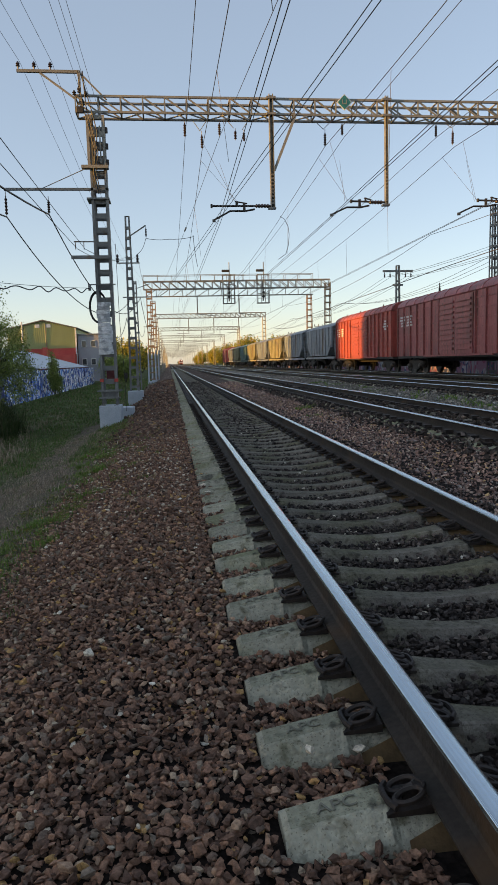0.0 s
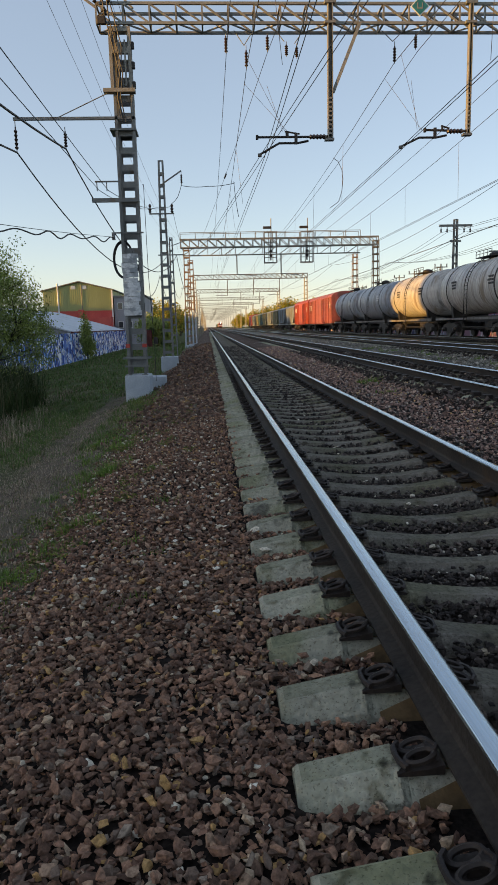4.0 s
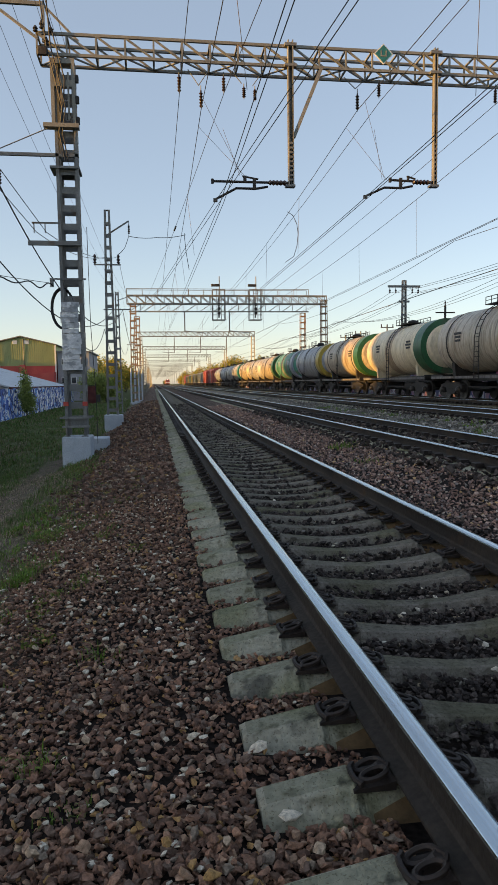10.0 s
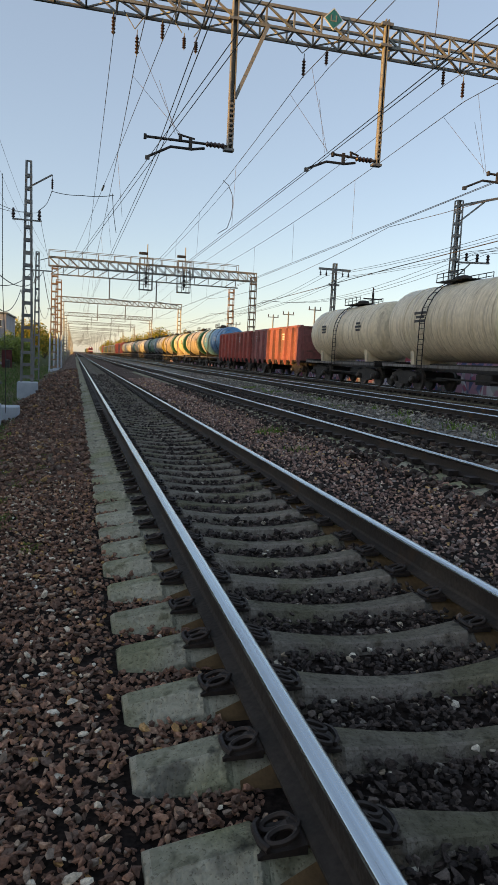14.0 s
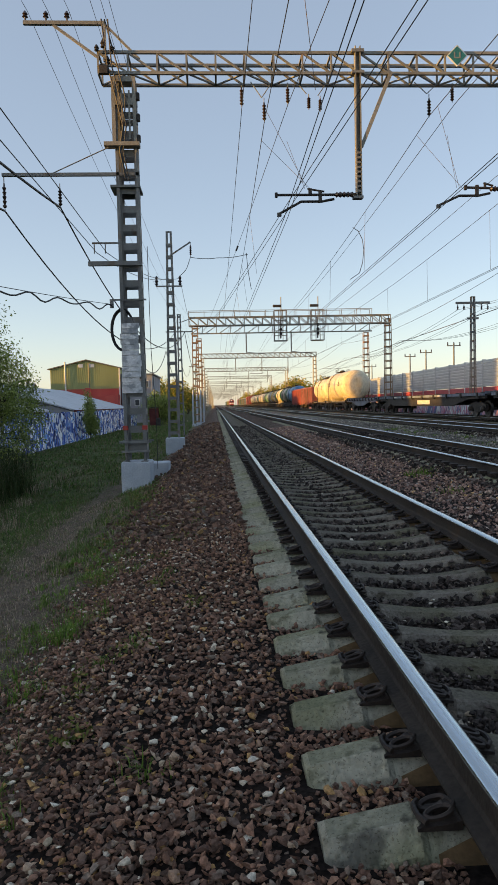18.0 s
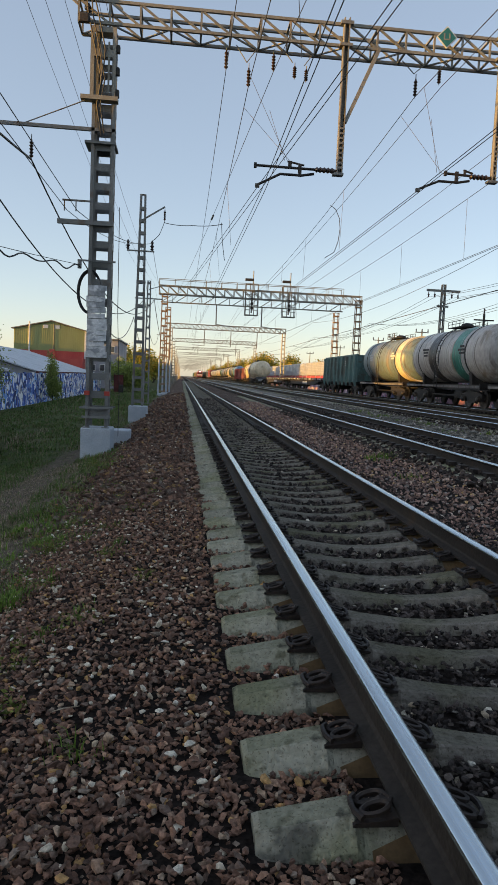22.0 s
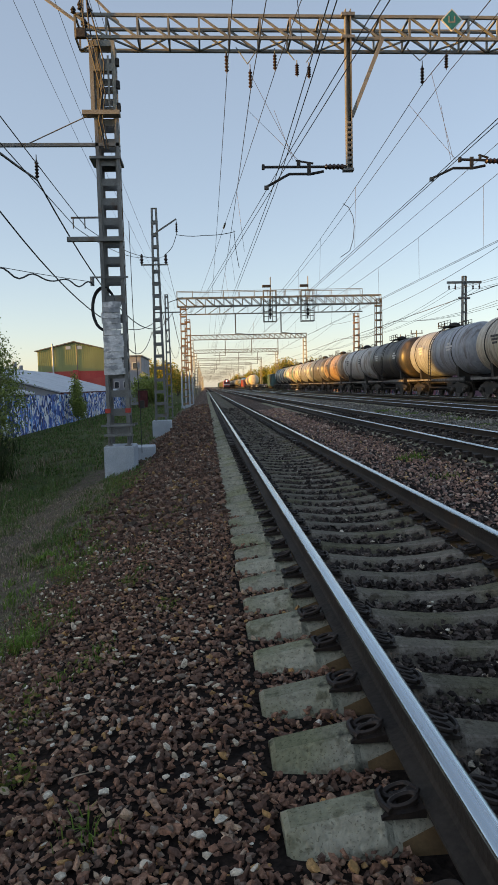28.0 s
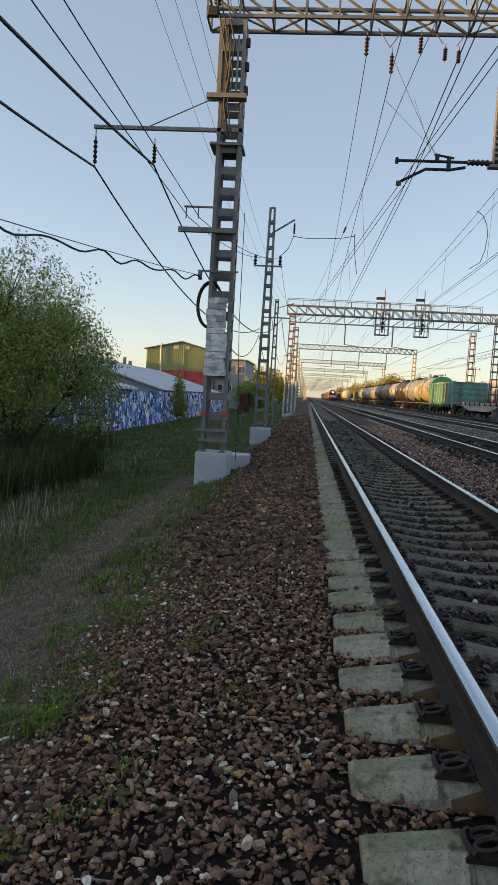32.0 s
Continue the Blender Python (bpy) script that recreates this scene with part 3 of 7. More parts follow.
part("sign_face", Shape().loft([[(0.235, y, 0), (0, y, 0.235), (-0.235, y, 0), (0, y, -0.235)] for y in (-0.026, -0.0205)]), TEAL, sign, "teal enamel face")
part("sign_mark", Shape().box(-0.085, -0.055, -0.032, -0.0265, -0.07, 0.09).box(0.055, 0.085, -0.032, -0.0265, -0.07, 0.09).box(-0.055, 0.055, -0.032, -0.0265, -0.07, -0.04), GALVANISED, sign, "pale bracket-shaped mark")


def register_arm(x_post, z, reach, y, drop, label, tube=1.0, rise=0.0):
    """The cantilever that holds the contact wire: tube, insulator, bent steady arm."""
    t = thing("register_arm", label, "register arm", "register arms", m=pose(x_post, y, z))
    long = reach * tube
    part("tube", Shape().rod((0.0, 0, 0), (-long, 0, rise), 0.034), DARK_METAL, t, "dark steel tube")
    part("insulator", Shape().lathe([(-0.62, 0.035)] + [q for k in range(5) for q in ((-0.58 + 0.10 * k, 0.075), (-0.54 + 0.10 * k, 0.045))] + [(-0.06, 0.035)], 10, "x"), PORCELAIN, t)
    part("steady_arm", Shape().tube([(-reach * 0.30, 0, -0.11), (-reach * 0.45, 0, -0.17), (-reach * 0.70, 0, -0.17), (-reach * 0.97, 0, -drop)], 0.034, 6), DARK_METAL, t, "bent dark steady arm")
    part("clamp", Shape().box(-reach * 0.49, -reach * 0.45, -0.03, 0.03, -0.2, 0.1), DARK_METAL, t)
    part("clip", Shape().box(-long * 0.61, -long * 0.57, -0.03, 0.03, 0.0, 0.16).rod((-long * 0.62, 0, 0.15), (-long * 0.42, 0, 0.08), 0.025, 6), DARK_METAL, t)
    part("end_cap", Shape().block(-long - 0.03, -long + 0.04, -0.045, 0.045, rise - 0.06, rise + 0.06, 0.01), DARK_METAL, t)
    part("dropper_clip", Shape().box(-reach * 0.99, -reach * 0.94, -0.04, 0.04, -drop - 0.06, -drop + 0.03), COPPER, t)
    return t


register_arm(3.76, 6.80, 2.15, G1Y - 0.38, 0.48, "dark register arm with insulator over the near track")
register_arm(7.82, 6.92, 2.05, G1Y - 0.38, 0.42, "dark register arm with insulator over the second track", 0.62, 0.04)
register_arm(12.50, 6.95, 2.05, G1Y - 0.38, 0.42, "dark register arm with insulator over the third track", 0.62, 0.04)
for at, dn in (((0.8, G1Y, 9.78), 0.62), ((1.38, G1Y, 9.40), 0.62), ((2.0, G1Y, 9.78), 0.55), ((5.73, G1Y, 9.5), 0.6), ((6.35, G1Y, 9.78), 0.5), ((9.8, G1Y, 9.8), 0.55), ((10.43, G1Y, 9.6), 0.6), ((2.55, G1Y, 9.5), 0.4), ((2.85, G1Y, 9.45), 0.4)):
    insulator(at, dn)
for a, b, c in ((1.1, 1.38, 9.40), (1.66, 1.38, 9.40), (5.4, 5.73, 9.5), (6.05, 5.73, 9.5), (10.15, 10.43, 9.6), (10.7, 10.43, 9.6), (2.3, 2.55, 9.5), (3.1, 2.85, 9.45)):
    part("hanger_rod", Shape().rod((a, 0, 9.8), (b, 0, c), 0.012, 6), STEEL, gantry)

# the mast that carries its near end
mast = lattice_mast(pose(-2.16, G1Y, 0), 9.8, 0.54, 0.5, "grey lattice mast wrapped in torn bills, on a concrete block", STEEL, 0.47, 0.05, taper=0.9, batten=0.17)
for sx in (-0.29, 0.20):
    part("side_channel", Shape().box(sx, sx + 0.08, -0.34, -0.27, 0.3, 9.6), STEEL, mast, "broad channel iron")
part("head_frame", Shape().box(-0.34, -0.25, -0.42, -0.34, 8.1, 9.75).box(0.19, 0.27, -0.42, -0.34, 8.1, 9.75).box(-0.25, 0.19, -0.42, -0.34, 9.62, 9.75).box(-0.25, 0.19, -0.42, -0.36, 9.05, 9.22), GALVANISED, mast, "pale head frame under the beam")
part("head_seat", Shape().box(-0.55, 0.34, -0.50, -0.25, 8.02, 8.12), GALVANISED, mast)
for k in range(3):
    part("bolt_block", Shape().block(0.26, 0.36, -0.40, -0.28, 8.15 + 0.52 * k, 8.33 + 0.52 * k, 0.02), DARK_METAL, mast)
for sx in (-0.10, 0.08):
    part("perforated_strip", Shape().box(sx, sx + 0.045, -0.43, -0.40, 8.2, 9.4), GALVANISED, mast)
rw = random.Random(8)
for k in range(13):
    z0, left, right = 1.82 + 0.138 * k, -0.30 + rw.uniform(-0.02, 0.03), 0.19 + rw.uniform(-0.05, 0.03)
    out, h = rw.uniform(0.0, 0.022), rw.uniform(0.12, 0.16)
    ring = lambda z, d: [(left, -0.345 - d, z), (left + 0.07, -0.372 - d, z + rw.uniform(-0.012, 0.012)), (0.0, -0.378 - d, z + rw.uniform(-0.015, 0.015)), (right - 0.06, -0.372 - d, z), (right, -0.345 - d, z),
                         (right - 0.06, -0.345, z), (left + 0.07, -0.345, z)]
    part("bill_wrap", Shape().loft([ring(z0, out + 0.008), ring(z0 + h * 0.5, out), ring(z0 + h, out * 0.4)]), WRAP_OLD if k > 7 and k % 5 else WRAP, mast, "torn silvery bill pasted round the mast")
for sx in (-0.32, 0.18):
    part("red_band", Shape().box(sx, sx + 0.13, -0.372, -0.28, 0.86, 0.97), RED_TAPE, mast, "red painted band")
part("lower_clamp", Shape().box(-0.42, 0.40, -0.44, -0.34, 0.52, 0.57), STEEL, mast, "clamp iron near the foot")
part("lower_clamp", Shape().box(-0.42, 0.40, 0.30, 0.36, 0.52, 0.57), STEEL, mast)
part("lower_clamp", Shape().box(-0.36, 0.36, -0.46, -0.38, 0.28, 0.33), STEEL, mast)
for sx in (-0.26, 0.22):
    part("anchor_bolt", Shape().rod((sx, -0.3, 0.0), (sx, -0.3, 0.34), 0.03).box(sx - 0.09, sx + 0.09, -0.39, -0.21, 0.0, 0.05), STEEL, mast)
for z, xl, yy in ((7.37, -3.15, -0.3), (5.12, -1.06, -0.35)):
    part("side_arm", Shape().bar((xl, yy, z), (0.3, yy, z), 0.08 if z > 6 else 0.11), STEEL, mast, "side arm for the feeder cables")
part("arm_stay", Shape().rod((-1.9, -0.3, 7.4), (-0.35, -0.4, 8.05), 0.014, 6), STEEL, mast)
part("collar", Shape().box(-0.44, 0.31, -0.38, 0.36, 7.03, 7.09), STEEL, mast)
for x0, x1, x2, x3, y0 in ((-0.52, -0.40, -0.22, -0.06, -0.48), (-0.36, -0.30, -0.12, 0.02, -0.47), (-0.44, -0.16, 0.02, -0.04, -0.46)):
    part("down_conductor", Shape().tube([(x0, y0, 11.1), (x1, y0, 10.0), (x2, y0, 9.2), (x3, y0, 8.5), (x3 - 0.1, y0 + 0.02, 7.9), (x3 + 0.02, y0 + 0.06, 7.2)], 0.020, 6), CABLE, mast, "black lead curving down the mast head")
part("lead_clamp", Shape().block(-0.62, -0.38, -0.52, -0.40, 9.78, 9.98, 0.02), DARK_METAL, mast)
for px, pz, h in ((-0.66, 10.34, 0.16), (-0.50, 10.42, 0.22), (-0.40, 10.02, 0.2), (-0.58, 9.90, 0.12), (-0.28, 10.34, 0.14)):
    part("lead_insulator", Shape().lathe([(0.0, 0.03), (0.02, 0.065), (h * 0.4, 0.04), (h * 0.5, 0.07), (h * 0.8, 0.04), (h, 0.02)], 8, "z", (px, -0.44, pz)), DARK_METAL, mast, "dark clamp and insulator at the beam end")
part("small_arm", Shape().box(-0.95, -0.25, -0.36, -0.32, 5.62, 5.66).rod((-0.9, -0.34, 5.64), (-0.9, -0.34, 5.38), 0.015, 6).rod((-0.62, -0.34, 5.64), (-0.62, -0.34, 5.38), 0.015, 6), STEEL, mast)
part("cable_hook", Shape().box(-0.55, 0.38, -0.38, -0.34, 4.18, 4.22).rod((-0.5, -0.36, 4.0), (-0.5, -0.36, 4.2), 0.05, 8), STEEL, mast)
for px, py in ((0.42, -0.1),):
    part("down_conductor", Shape().tube([(px, py, 5.6), (px + 0.02, py, 3.0), (px + 0.1, py + 0.1, 1.0), (px + 0.1, py + 0.1, -0.2)], 0.009, 6), CABLE, mast)
part("conductor_clip", Shape().block(0.50, 0.62, 0.0, 0.1, 0.95, 1.15, 0.02), DARK_METAL, mast)
coil = thing("cable_coil", "black spare cable coiled beside the mast", "cable coil", m=pose(-2.42, G1Y - 0.15, 3.45))
for k in range(3):
    part("cable_loop", Shape().tube([((0.36 + 0.02 * k) * 0.75 * math.cos(a), -0.04 * k, (0.50 + 0.02 * k) * math.sin(a)) for a in [i * 6.2832 / 24 for i in range(25)]], 0.02, 6, caps=False), CABLE, coil)
solid("foundation_block", Shape().block(-0.42, 0.35, -0.42, 0.42, -1.3, 0.03, 0.025), FOUNDATION, "pale painted concrete foundation block under the mast", "foundation", "foundations", m=pose(-2.13, G1Y, 0))
solid("foundation_block", Shape().block(-0.3, 0.22, -0.35, 0.35, -1.3, -0.15, 0.025), FOUNDATION, "low pale concrete block beside the mast foot", "foundation", "foundations", m=pose(-1.66, G1Y + 1.75, 0))
insulator((-5.27, G1Y - 0.3, 7.33), 0.85, "feeder insulators")
insulator((-3.88, G1Y - 0.3, 7.15), 0.6, "feeder insulators")

# the lone mast behind it
mast2 = lattice_mast(pose(-1.95, 35.7, 0), 9.15, 0.52, 0.4, "slender grey lattice mast with a small bracket on top", STEEL, 0.52, -0.1, taper=0.5)
part("bracket", Shape().bar((0.05, -0.15, 8.1), (0.95, -0.15, 8.68), 0.06), STEEL, mast2)
part("crossarm", Shape().box(-0.62, 0.55, -0.22, -0.16, 6.72, 6.78), STEEL, mast2)
for sx in (-0.58, 0.45):
    part("pin_insulator", Shape().lathe([(6.78, 0.02), (6.84, 0.08), (6.9, 0.04), (6.96, 0.09), (7.04, 0.04), (7.12, 0.07), (7.2, 0.03)], 10, "z", (sx, -0.19, 0)), PORCELAIN, mast2)
insulator((-1.0, 35.55, 8.66), 0.6, "bracket insulators")
solid("foundation_block", Shape().block(-0.42, 0.40, -0.4, 0.4, -1.3, 0.04, 0.025), FOUNDATION, "pale painted concrete foundation block under the mast", "foundation", "foundations", m=pose(-1.9, 35.7, 0))

# second gantry with its railing and two signal cages
G2Y = 77.0
g2 = thing("portal_gantry", "lattice portal gantry with walkway railing and two signal cages", "gantry", "portal gantries", m=pose(0, G2Y, 0))
truss(g2, -2.6, 18.6, 9.75, 10.6, -0.4, 0.4, 22, GALVANISED, 0.10, 0.07)
for y in (-0.5, 0.5):
    part("railing", Shape().bar((-2.6, y, 11.25), (16.6, y, 11.25), 0.05), GALVANISED, g2)
    for k in range(13):
        part("baluster", Shape().bar((-2.6 + 1.6 * k, y, 10.6), (-2.6 + 1.6 * k, y, 11.25), 0.05), GALVANISED, g2)
part("lower_beam", Shape().bar((-2.4, 0, 8.95), (16.7, 0, 8.95), 0.12), GALVANISED, g2)
for k in range(13):
    x = -2.4 + 1.47 * k
    part("diagonal", Shape().bar((x, 0, 8.95), (x + 1.2, 0, 9.75), 0.07), GALVANISED, g2)
    part("post", Shape().bar((x + 1.2, 0, 8.95), (x + 1.2, 0, 9.75), 0.06), GALVANISED, g2)
for cx in (6.95, 10.85):
    cage = part("signal_cage", Shape().box(cx - 0.65, cx + 0.65, -0.7, 0.1, 8.0, 8.08), STEEL, g2, "mesh maintenance cage")
    for sx in (-0.65, -0.22, 0.22, 0.65):
        part("cage_bar", Shape().bar((cx + sx, -0.68, 8.0), (cx + sx, -0.68, 11.2), 0.065), CAGE, cage)
    for sx in (-0.65, 0.65):
        part("cage_bar", Shape().bar((cx + sx, 0.1, 8.0), (cx + sx, 0.1, 11.2), 0.065), CAGE, cage)
    for z in (8.04, 8.55, 9.05, 9.6, 10.1, 11.15):
        part("cage_rail", Shape().bar((cx - 0.65, -0.68, z), (cx + 0.65, -0.68, z), 0.065), CAGE, cage)
    for z in (8.75, 9.2, 9.65):
        part("signal_head", Shape().lathe([(-0.62, 0.15), (-0.5, 0.16), (-0.42, 0.11), (-0.2, 0.08), (-0.15, 0.03)], 12, "y", (cx + 0.02, 0, z)), DARK_METAL, g2, "round dark signal lamp")
    part("signal_column", Shape().box(cx - 0.05, cx + 0.11, -0.2, -0.1, 8.3, 10.4), CAGE, g2)
    part("signal_pole", Shape().rod((cx + 0.1, -0.3, 10.4), (cx + 0.1, -0.3, 12.6), 0.05), GALVANISED, g2)
    part("camera_box", Shape().block(cx - 0.75, cx + 0.15, -0.4, -0.15, 11.55, 11.8, 0.04), DARK_METAL, g2)
for hx in (3.35, 8.1):
    part("hanger_post", Shape().bar((hx, 0, 6.9), (hx, 0, 9.0), 0.12), GALVANISED, g2)
    part("register_tube", Shape().bar((hx, 0, 6.95), (hx + 2.2, 0, 6.7), 0.07), STEEL, g2)
for mx, my, tp, mt in ((-2.0, G2Y, 9.75, RUSTED), (-1.75, G2Y + 6, 9.0, RUSTED), (18.4, G2Y, 10.2, RUSTED), (18.5, G2Y + 11, 9.9, RUSTED)):
    foot = lattice_mast(pose(mx, my, 0), tp, 0.8, 0.8, "rust-brown lattice gantry mast in evening sun", mt, 0.75, -0.6, taper=0.8)
    if mx < 0:
        for sx, sy in ((-1, -1), (-1, 1), (1, -1), (1, 1)):
            part("painted_leg_foot", Shape().bar((sx * 0.40, sy * 0.40, -0.55), (sx * 0.373, sy * 0.373, 3.1), 0.115), FOUNDATION, foot, "pale blue-white painted lower leg")
solid("foundation_block", Shape().block(-0.5, 0.5, -0.5, 0.5, -1.3, -0.45, 0.03), FOUNDATION, "pale painted concrete foundation block under the mast", "foundation", "foundations", m=pose(-2.0, G2Y, 0))
solid("foundation_block", Shape().block(-0.5, 0.5, -0.5, 0.5, -1.3, -0.45, 0.03), FOUNDATION, "pale painted concrete foundation block under the mast", "foundation", "foundations", m=pose(-1.75, G2Y + 6, 0))

# gantries further down the line
FAR_Y = [125, 172, 220, 268, 318, 368, 420, 475, 530, 590, 660, 740, 840]
first = None
for y in FAR_Y:
    if first is None:
        first = thing("portal_gantry", "distant grey lattice portal gantry with hanging posts", "gantry", "portal gantries", m=pose(0, y, 0))
        truss(first, -2.4, 17.9, 9.6, 10.4, -0.35, 0.35, 22, GALVANISED, 0.10, 0.07, joined=True)
        for hx in (3.7, 8.3, 12.9):
            part("hanger_post", Shape().bar((hx, 0, 6.8), (hx, 0, 9.6), 0.13), GALVANISED, first)
            part("register_tube", Shape().bar((hx, 0, 6.8), (hx - 2.1, 0, 6.9), 0.07), STEEL, first)
        for mx in (-2.1, 17.6):
            legs = Shape()
            for sx in (-0.3, 0.3):
                for sy in (-0.3, 0.3):
                    legs.bar((mx + sx, sy, -0.8), (mx + sx * 0.8, sy * 0.8, 9.7), 0.09)
            for k in range(13):
                legs.box(mx - 0.28, mx + 0.28, -0.31, -0.29, 0.2 + 0.72 * k, 0.36 + 0.72 * k)
            part("mast_leg", legs, GALVANISED, first, "lattice leg")
    else:
        copy_thing(first, pose(0, y, 0))
lone = None
for y in (56, 101, 148, 196, 245, 295, 345):
    if lone is None:
        lone = lattice_mast(pose(-2.6, y, 0), 8.2, 0.45, 0.4, "slender grey lattice feeder mast beside the line", STEEL, 0.8, -1.1, "feeder masts", 0.6)
        part("crossarm", Shape().box(-1.0, 1.0, -0.05, 0.05, 6.9, 6.98), STEEL, lone)
        part("bracket", Shape().bar((0, 0, 7.6), (1.2, 0, 8.0), 0.05), STEEL, lone)
    else:
        copy_thing(lone, pose(-2.6, y, 0))

# masts beyond the train
tall = lattice_mast(pose(19.52, 38.3, 0), 10.3, 0.48, 0.46, "dark lattice mast with a bracket and three pin insulators", STEEL, 0.62, 0.1, "masts beyond the train", 0.75)
part("bracket", Shape().bar((-0.2, 0, 10.0), (2.6, 0, 10.75), 0.12), STEEL, tall)
part("bracket", Shape().bar((0.15, 0, 9.3), (1.5, 0, 10.4), 0.08), STEEL, tall)
part("side_arm", Shape().bar((0, 0, 7.15), (2.1, 0, 7.25), 0.09).bar((0.1, 0, 6.3), (1.0, 0, 7.2), 0.06), STEEL, tall)
for sx in (0.7, 1.35, 2.0):
    part("pin_insulator", Shape().lathe([(7.25, 0.03), (7.32, 0.10), (7.38, 0.05), (7.45, 0.11), (7.53, 0.05), (7.6, 0.10), (7.7, 0.04)], 10, "z", (sx, 0, 0)), PORCELAIN, tall)
tee = lattice_mast(pose(20.3, 58.0, 0), 9.5, 0.46, 0.42, "grey lattice pole with a crossarm and insulators", STEEL, 0.7, 0.1, "masts beyond the train", 0.7)
part("crossarm", Shape().box(-1.35, 1.35, -0.08, 0.08, 8.95, 9.12), STEEL, tee)
part("crossarm", Shape().box(-0.45, 0.45, -0.08, 0.08, 7.75, 7.9), STEEL, tee)
for sx in (-1.2, -0.7, 0.7, 1.2):
    part("insulator", Shape().lathe([(8.5, 0.03), (8.56, 0.09), (8.62, 0.04), (8.7, 0.09), (8.78, 0.04), (8.95, 0.02)], 8, "z", (sx, 0, 0)), PORCELAIN, tee)
cross = thing("timber_pole", "dark wooden pole with a crossarm and top insulator", "pole", "poles beyond the wall", m=pose(27.6, 66.5, 0))
part("pole", Shape().rod((0, 0, 0), (0, 0, 8.4), 0.16, 8, 0.11), DARK_METAL, cross)
part("crossarm", Shape().box(-0.95, 0.95, -0.06, 0.06, 7.75, 7.87), DARK_METAL, cross)
part("insulator", Shape().lathe([(8.4, 0.04), (8.5, 0.10), (8.6, 0.05), (8.75, 0.09), (8.9, 0.03)], 8, "z"), PORCELAIN, cross)
part("transformer_bracket", Shape().box(0.1, 0.9, -0.1, 0.1, 6.3, 6.38).block(0.45, 0.85, -0.2, 0.2, 6.38, 6.95, 0.04), DARK_METAL, cross)
tele = thing("telegraph_pole", "pale slender pole with a short crossarm and insulators", "pole", "poles beyond the wall", m=pose(28, 102, -0.2))
part("pole", Shape().rod((0, 0, 0), (0, 0, 8.3), 0.12, 8, 0.085), GALVANISED, tele)
part("crossarm", Shape().box(-0.8, 0.8, -0.05, 0.05, 7.95, 8.06), STEEL, tele)
for sx in (-0.72, 0.0, 0.72):
    part("insulator", Shape().lathe([(8.06, 0.03), (8.14, 0.09), (8.22, 0.05), (8.32, 0.08), (8.42, 0.03)], 8, "z", (sx, 0, 0)), PORCELAIN, tele)
for px, py in ((28, 94.6), (28, 84), (28.5, 128), (29, 160)):
    copy_thing(tele, pose(px, py, -0.2))

# ---------------------------------------------------------------- wires
SUP = [-28, G1Y, G2Y, 125, 172, 220, 268, 318, 420]


def line(x, z, r, sag, label, group, material=COPPER, name="catenary_wire", dx=0.0):
    return wire(name, [(x + dx * (1 if k % 2 else -1), y, z) for k, y in enumerate(SUP)], r, material, label, group, sag, 10)


for cx, x_m, z_m, cz, zig, arm_x in ((1.55, 1.38, 8.8, 6.33, 0.28, 2.5), (5.62, 5.73, 8.93, 6.40, 0.12, 6.47), (10.48, 10.51, 8.95, 6.40, 0.12, 11.25)):
    line(x_m, z_m, 0.010, 0.7, "dark messenger wire sagging between gantries", "messenger wires", CABLE)
    line(cx + 0.02, cz, 0.009, 0.0, "contact wire over the track", "contact wires", dx=zig)
    line(cx + 0.12, cz + 0.02, 0.009, 0.05, "twin contact wire over the track", "contact wires", dx=zig)
    for a, b in ((-28, 23), (23, 77), (77, 125)):
        for k in range(1, 7):
            u = k / 7
            y = a + (b - a) * u
            wire("dropper", [(x_m, y, z_m - 4 * 0.7 * u * (1 - u)), (cx + 0.05, y, cz)], 0.006, COPPER, "thin hanging dropper wire", "droppers")
    for k, (dy, up) in enumerate(((1.1, 0.08), (-0.7, 0.04), (0.4, 0.35))):
        wire("sling_wire", [(x_m + (0.0, 0.0, 0.62)[k], G1Y + dy, z_m - up), (arm_x - 0.07 * k, G1Y - 0.36, 6.96)], 0.005, COPPER, "thin slanting sling wire by the gantry", "droppers")
for x, z, sag in ((0.8, 9.15, 0.35), (6.42, 9.24, 0.5), (9.8, 9.25, 0.35)):
    line(x, z, 0.009, sag, "feeder wire strung under the gantry beams", "feeder wires", CABLE)
for dx in (0.0, 0.13):
    wire("anchor_wire", [(4.75 + dx, -12, 6.52), (1.81 + dx, G1Y, 6.5), (0.31 + dx * 0.8, 41, 6.42), (-0.95 + dx * 0.6, 56, 6.9), (-1.9, 76.5, 9.0)], 0.009, COPPER, "anchor branch crossing over to the far mast", "anchor wires")
wire("feeder_wire", [(4.9, -28, 9.22), (2.0, G1Y, 9.22), (-1.07, G2Y, 9.22)], 0.009, CABLE, "feeder wire slanting over to the far mast", "feeder wires", 0.35, 10)
wire("line_insulator", [(1.17, 37.6, 8.93), (1.12, 38.4, 8.92)], 0.05, PORCELAIN, "dark rod insulator strung in the slanting wire", category="insulator")
for dx, zz in ((-2.55, 10.25), (-2.28, 10.1), (-2.12, 10.15)):
    wire("feeder_wire", [(dx - 0.1, -28, zz), (dx, G1Y, zz)], 0.006, CABLE, "wire running to the mast head", "mast head wires", 0.25, 10)
wire("jumper_cable", [(5.72, 33.0, 8.6), (5.95, 33.0, 8.45), (6.12, 33.0, 8.1), (6.17, 33.0, 7.7), (6.12, 33.0, 7.2), (5.98, 33.0, 6.75), (5.6, 33.0, 6.5)], 0.014, CABLE, "curved jumper cable between wires")
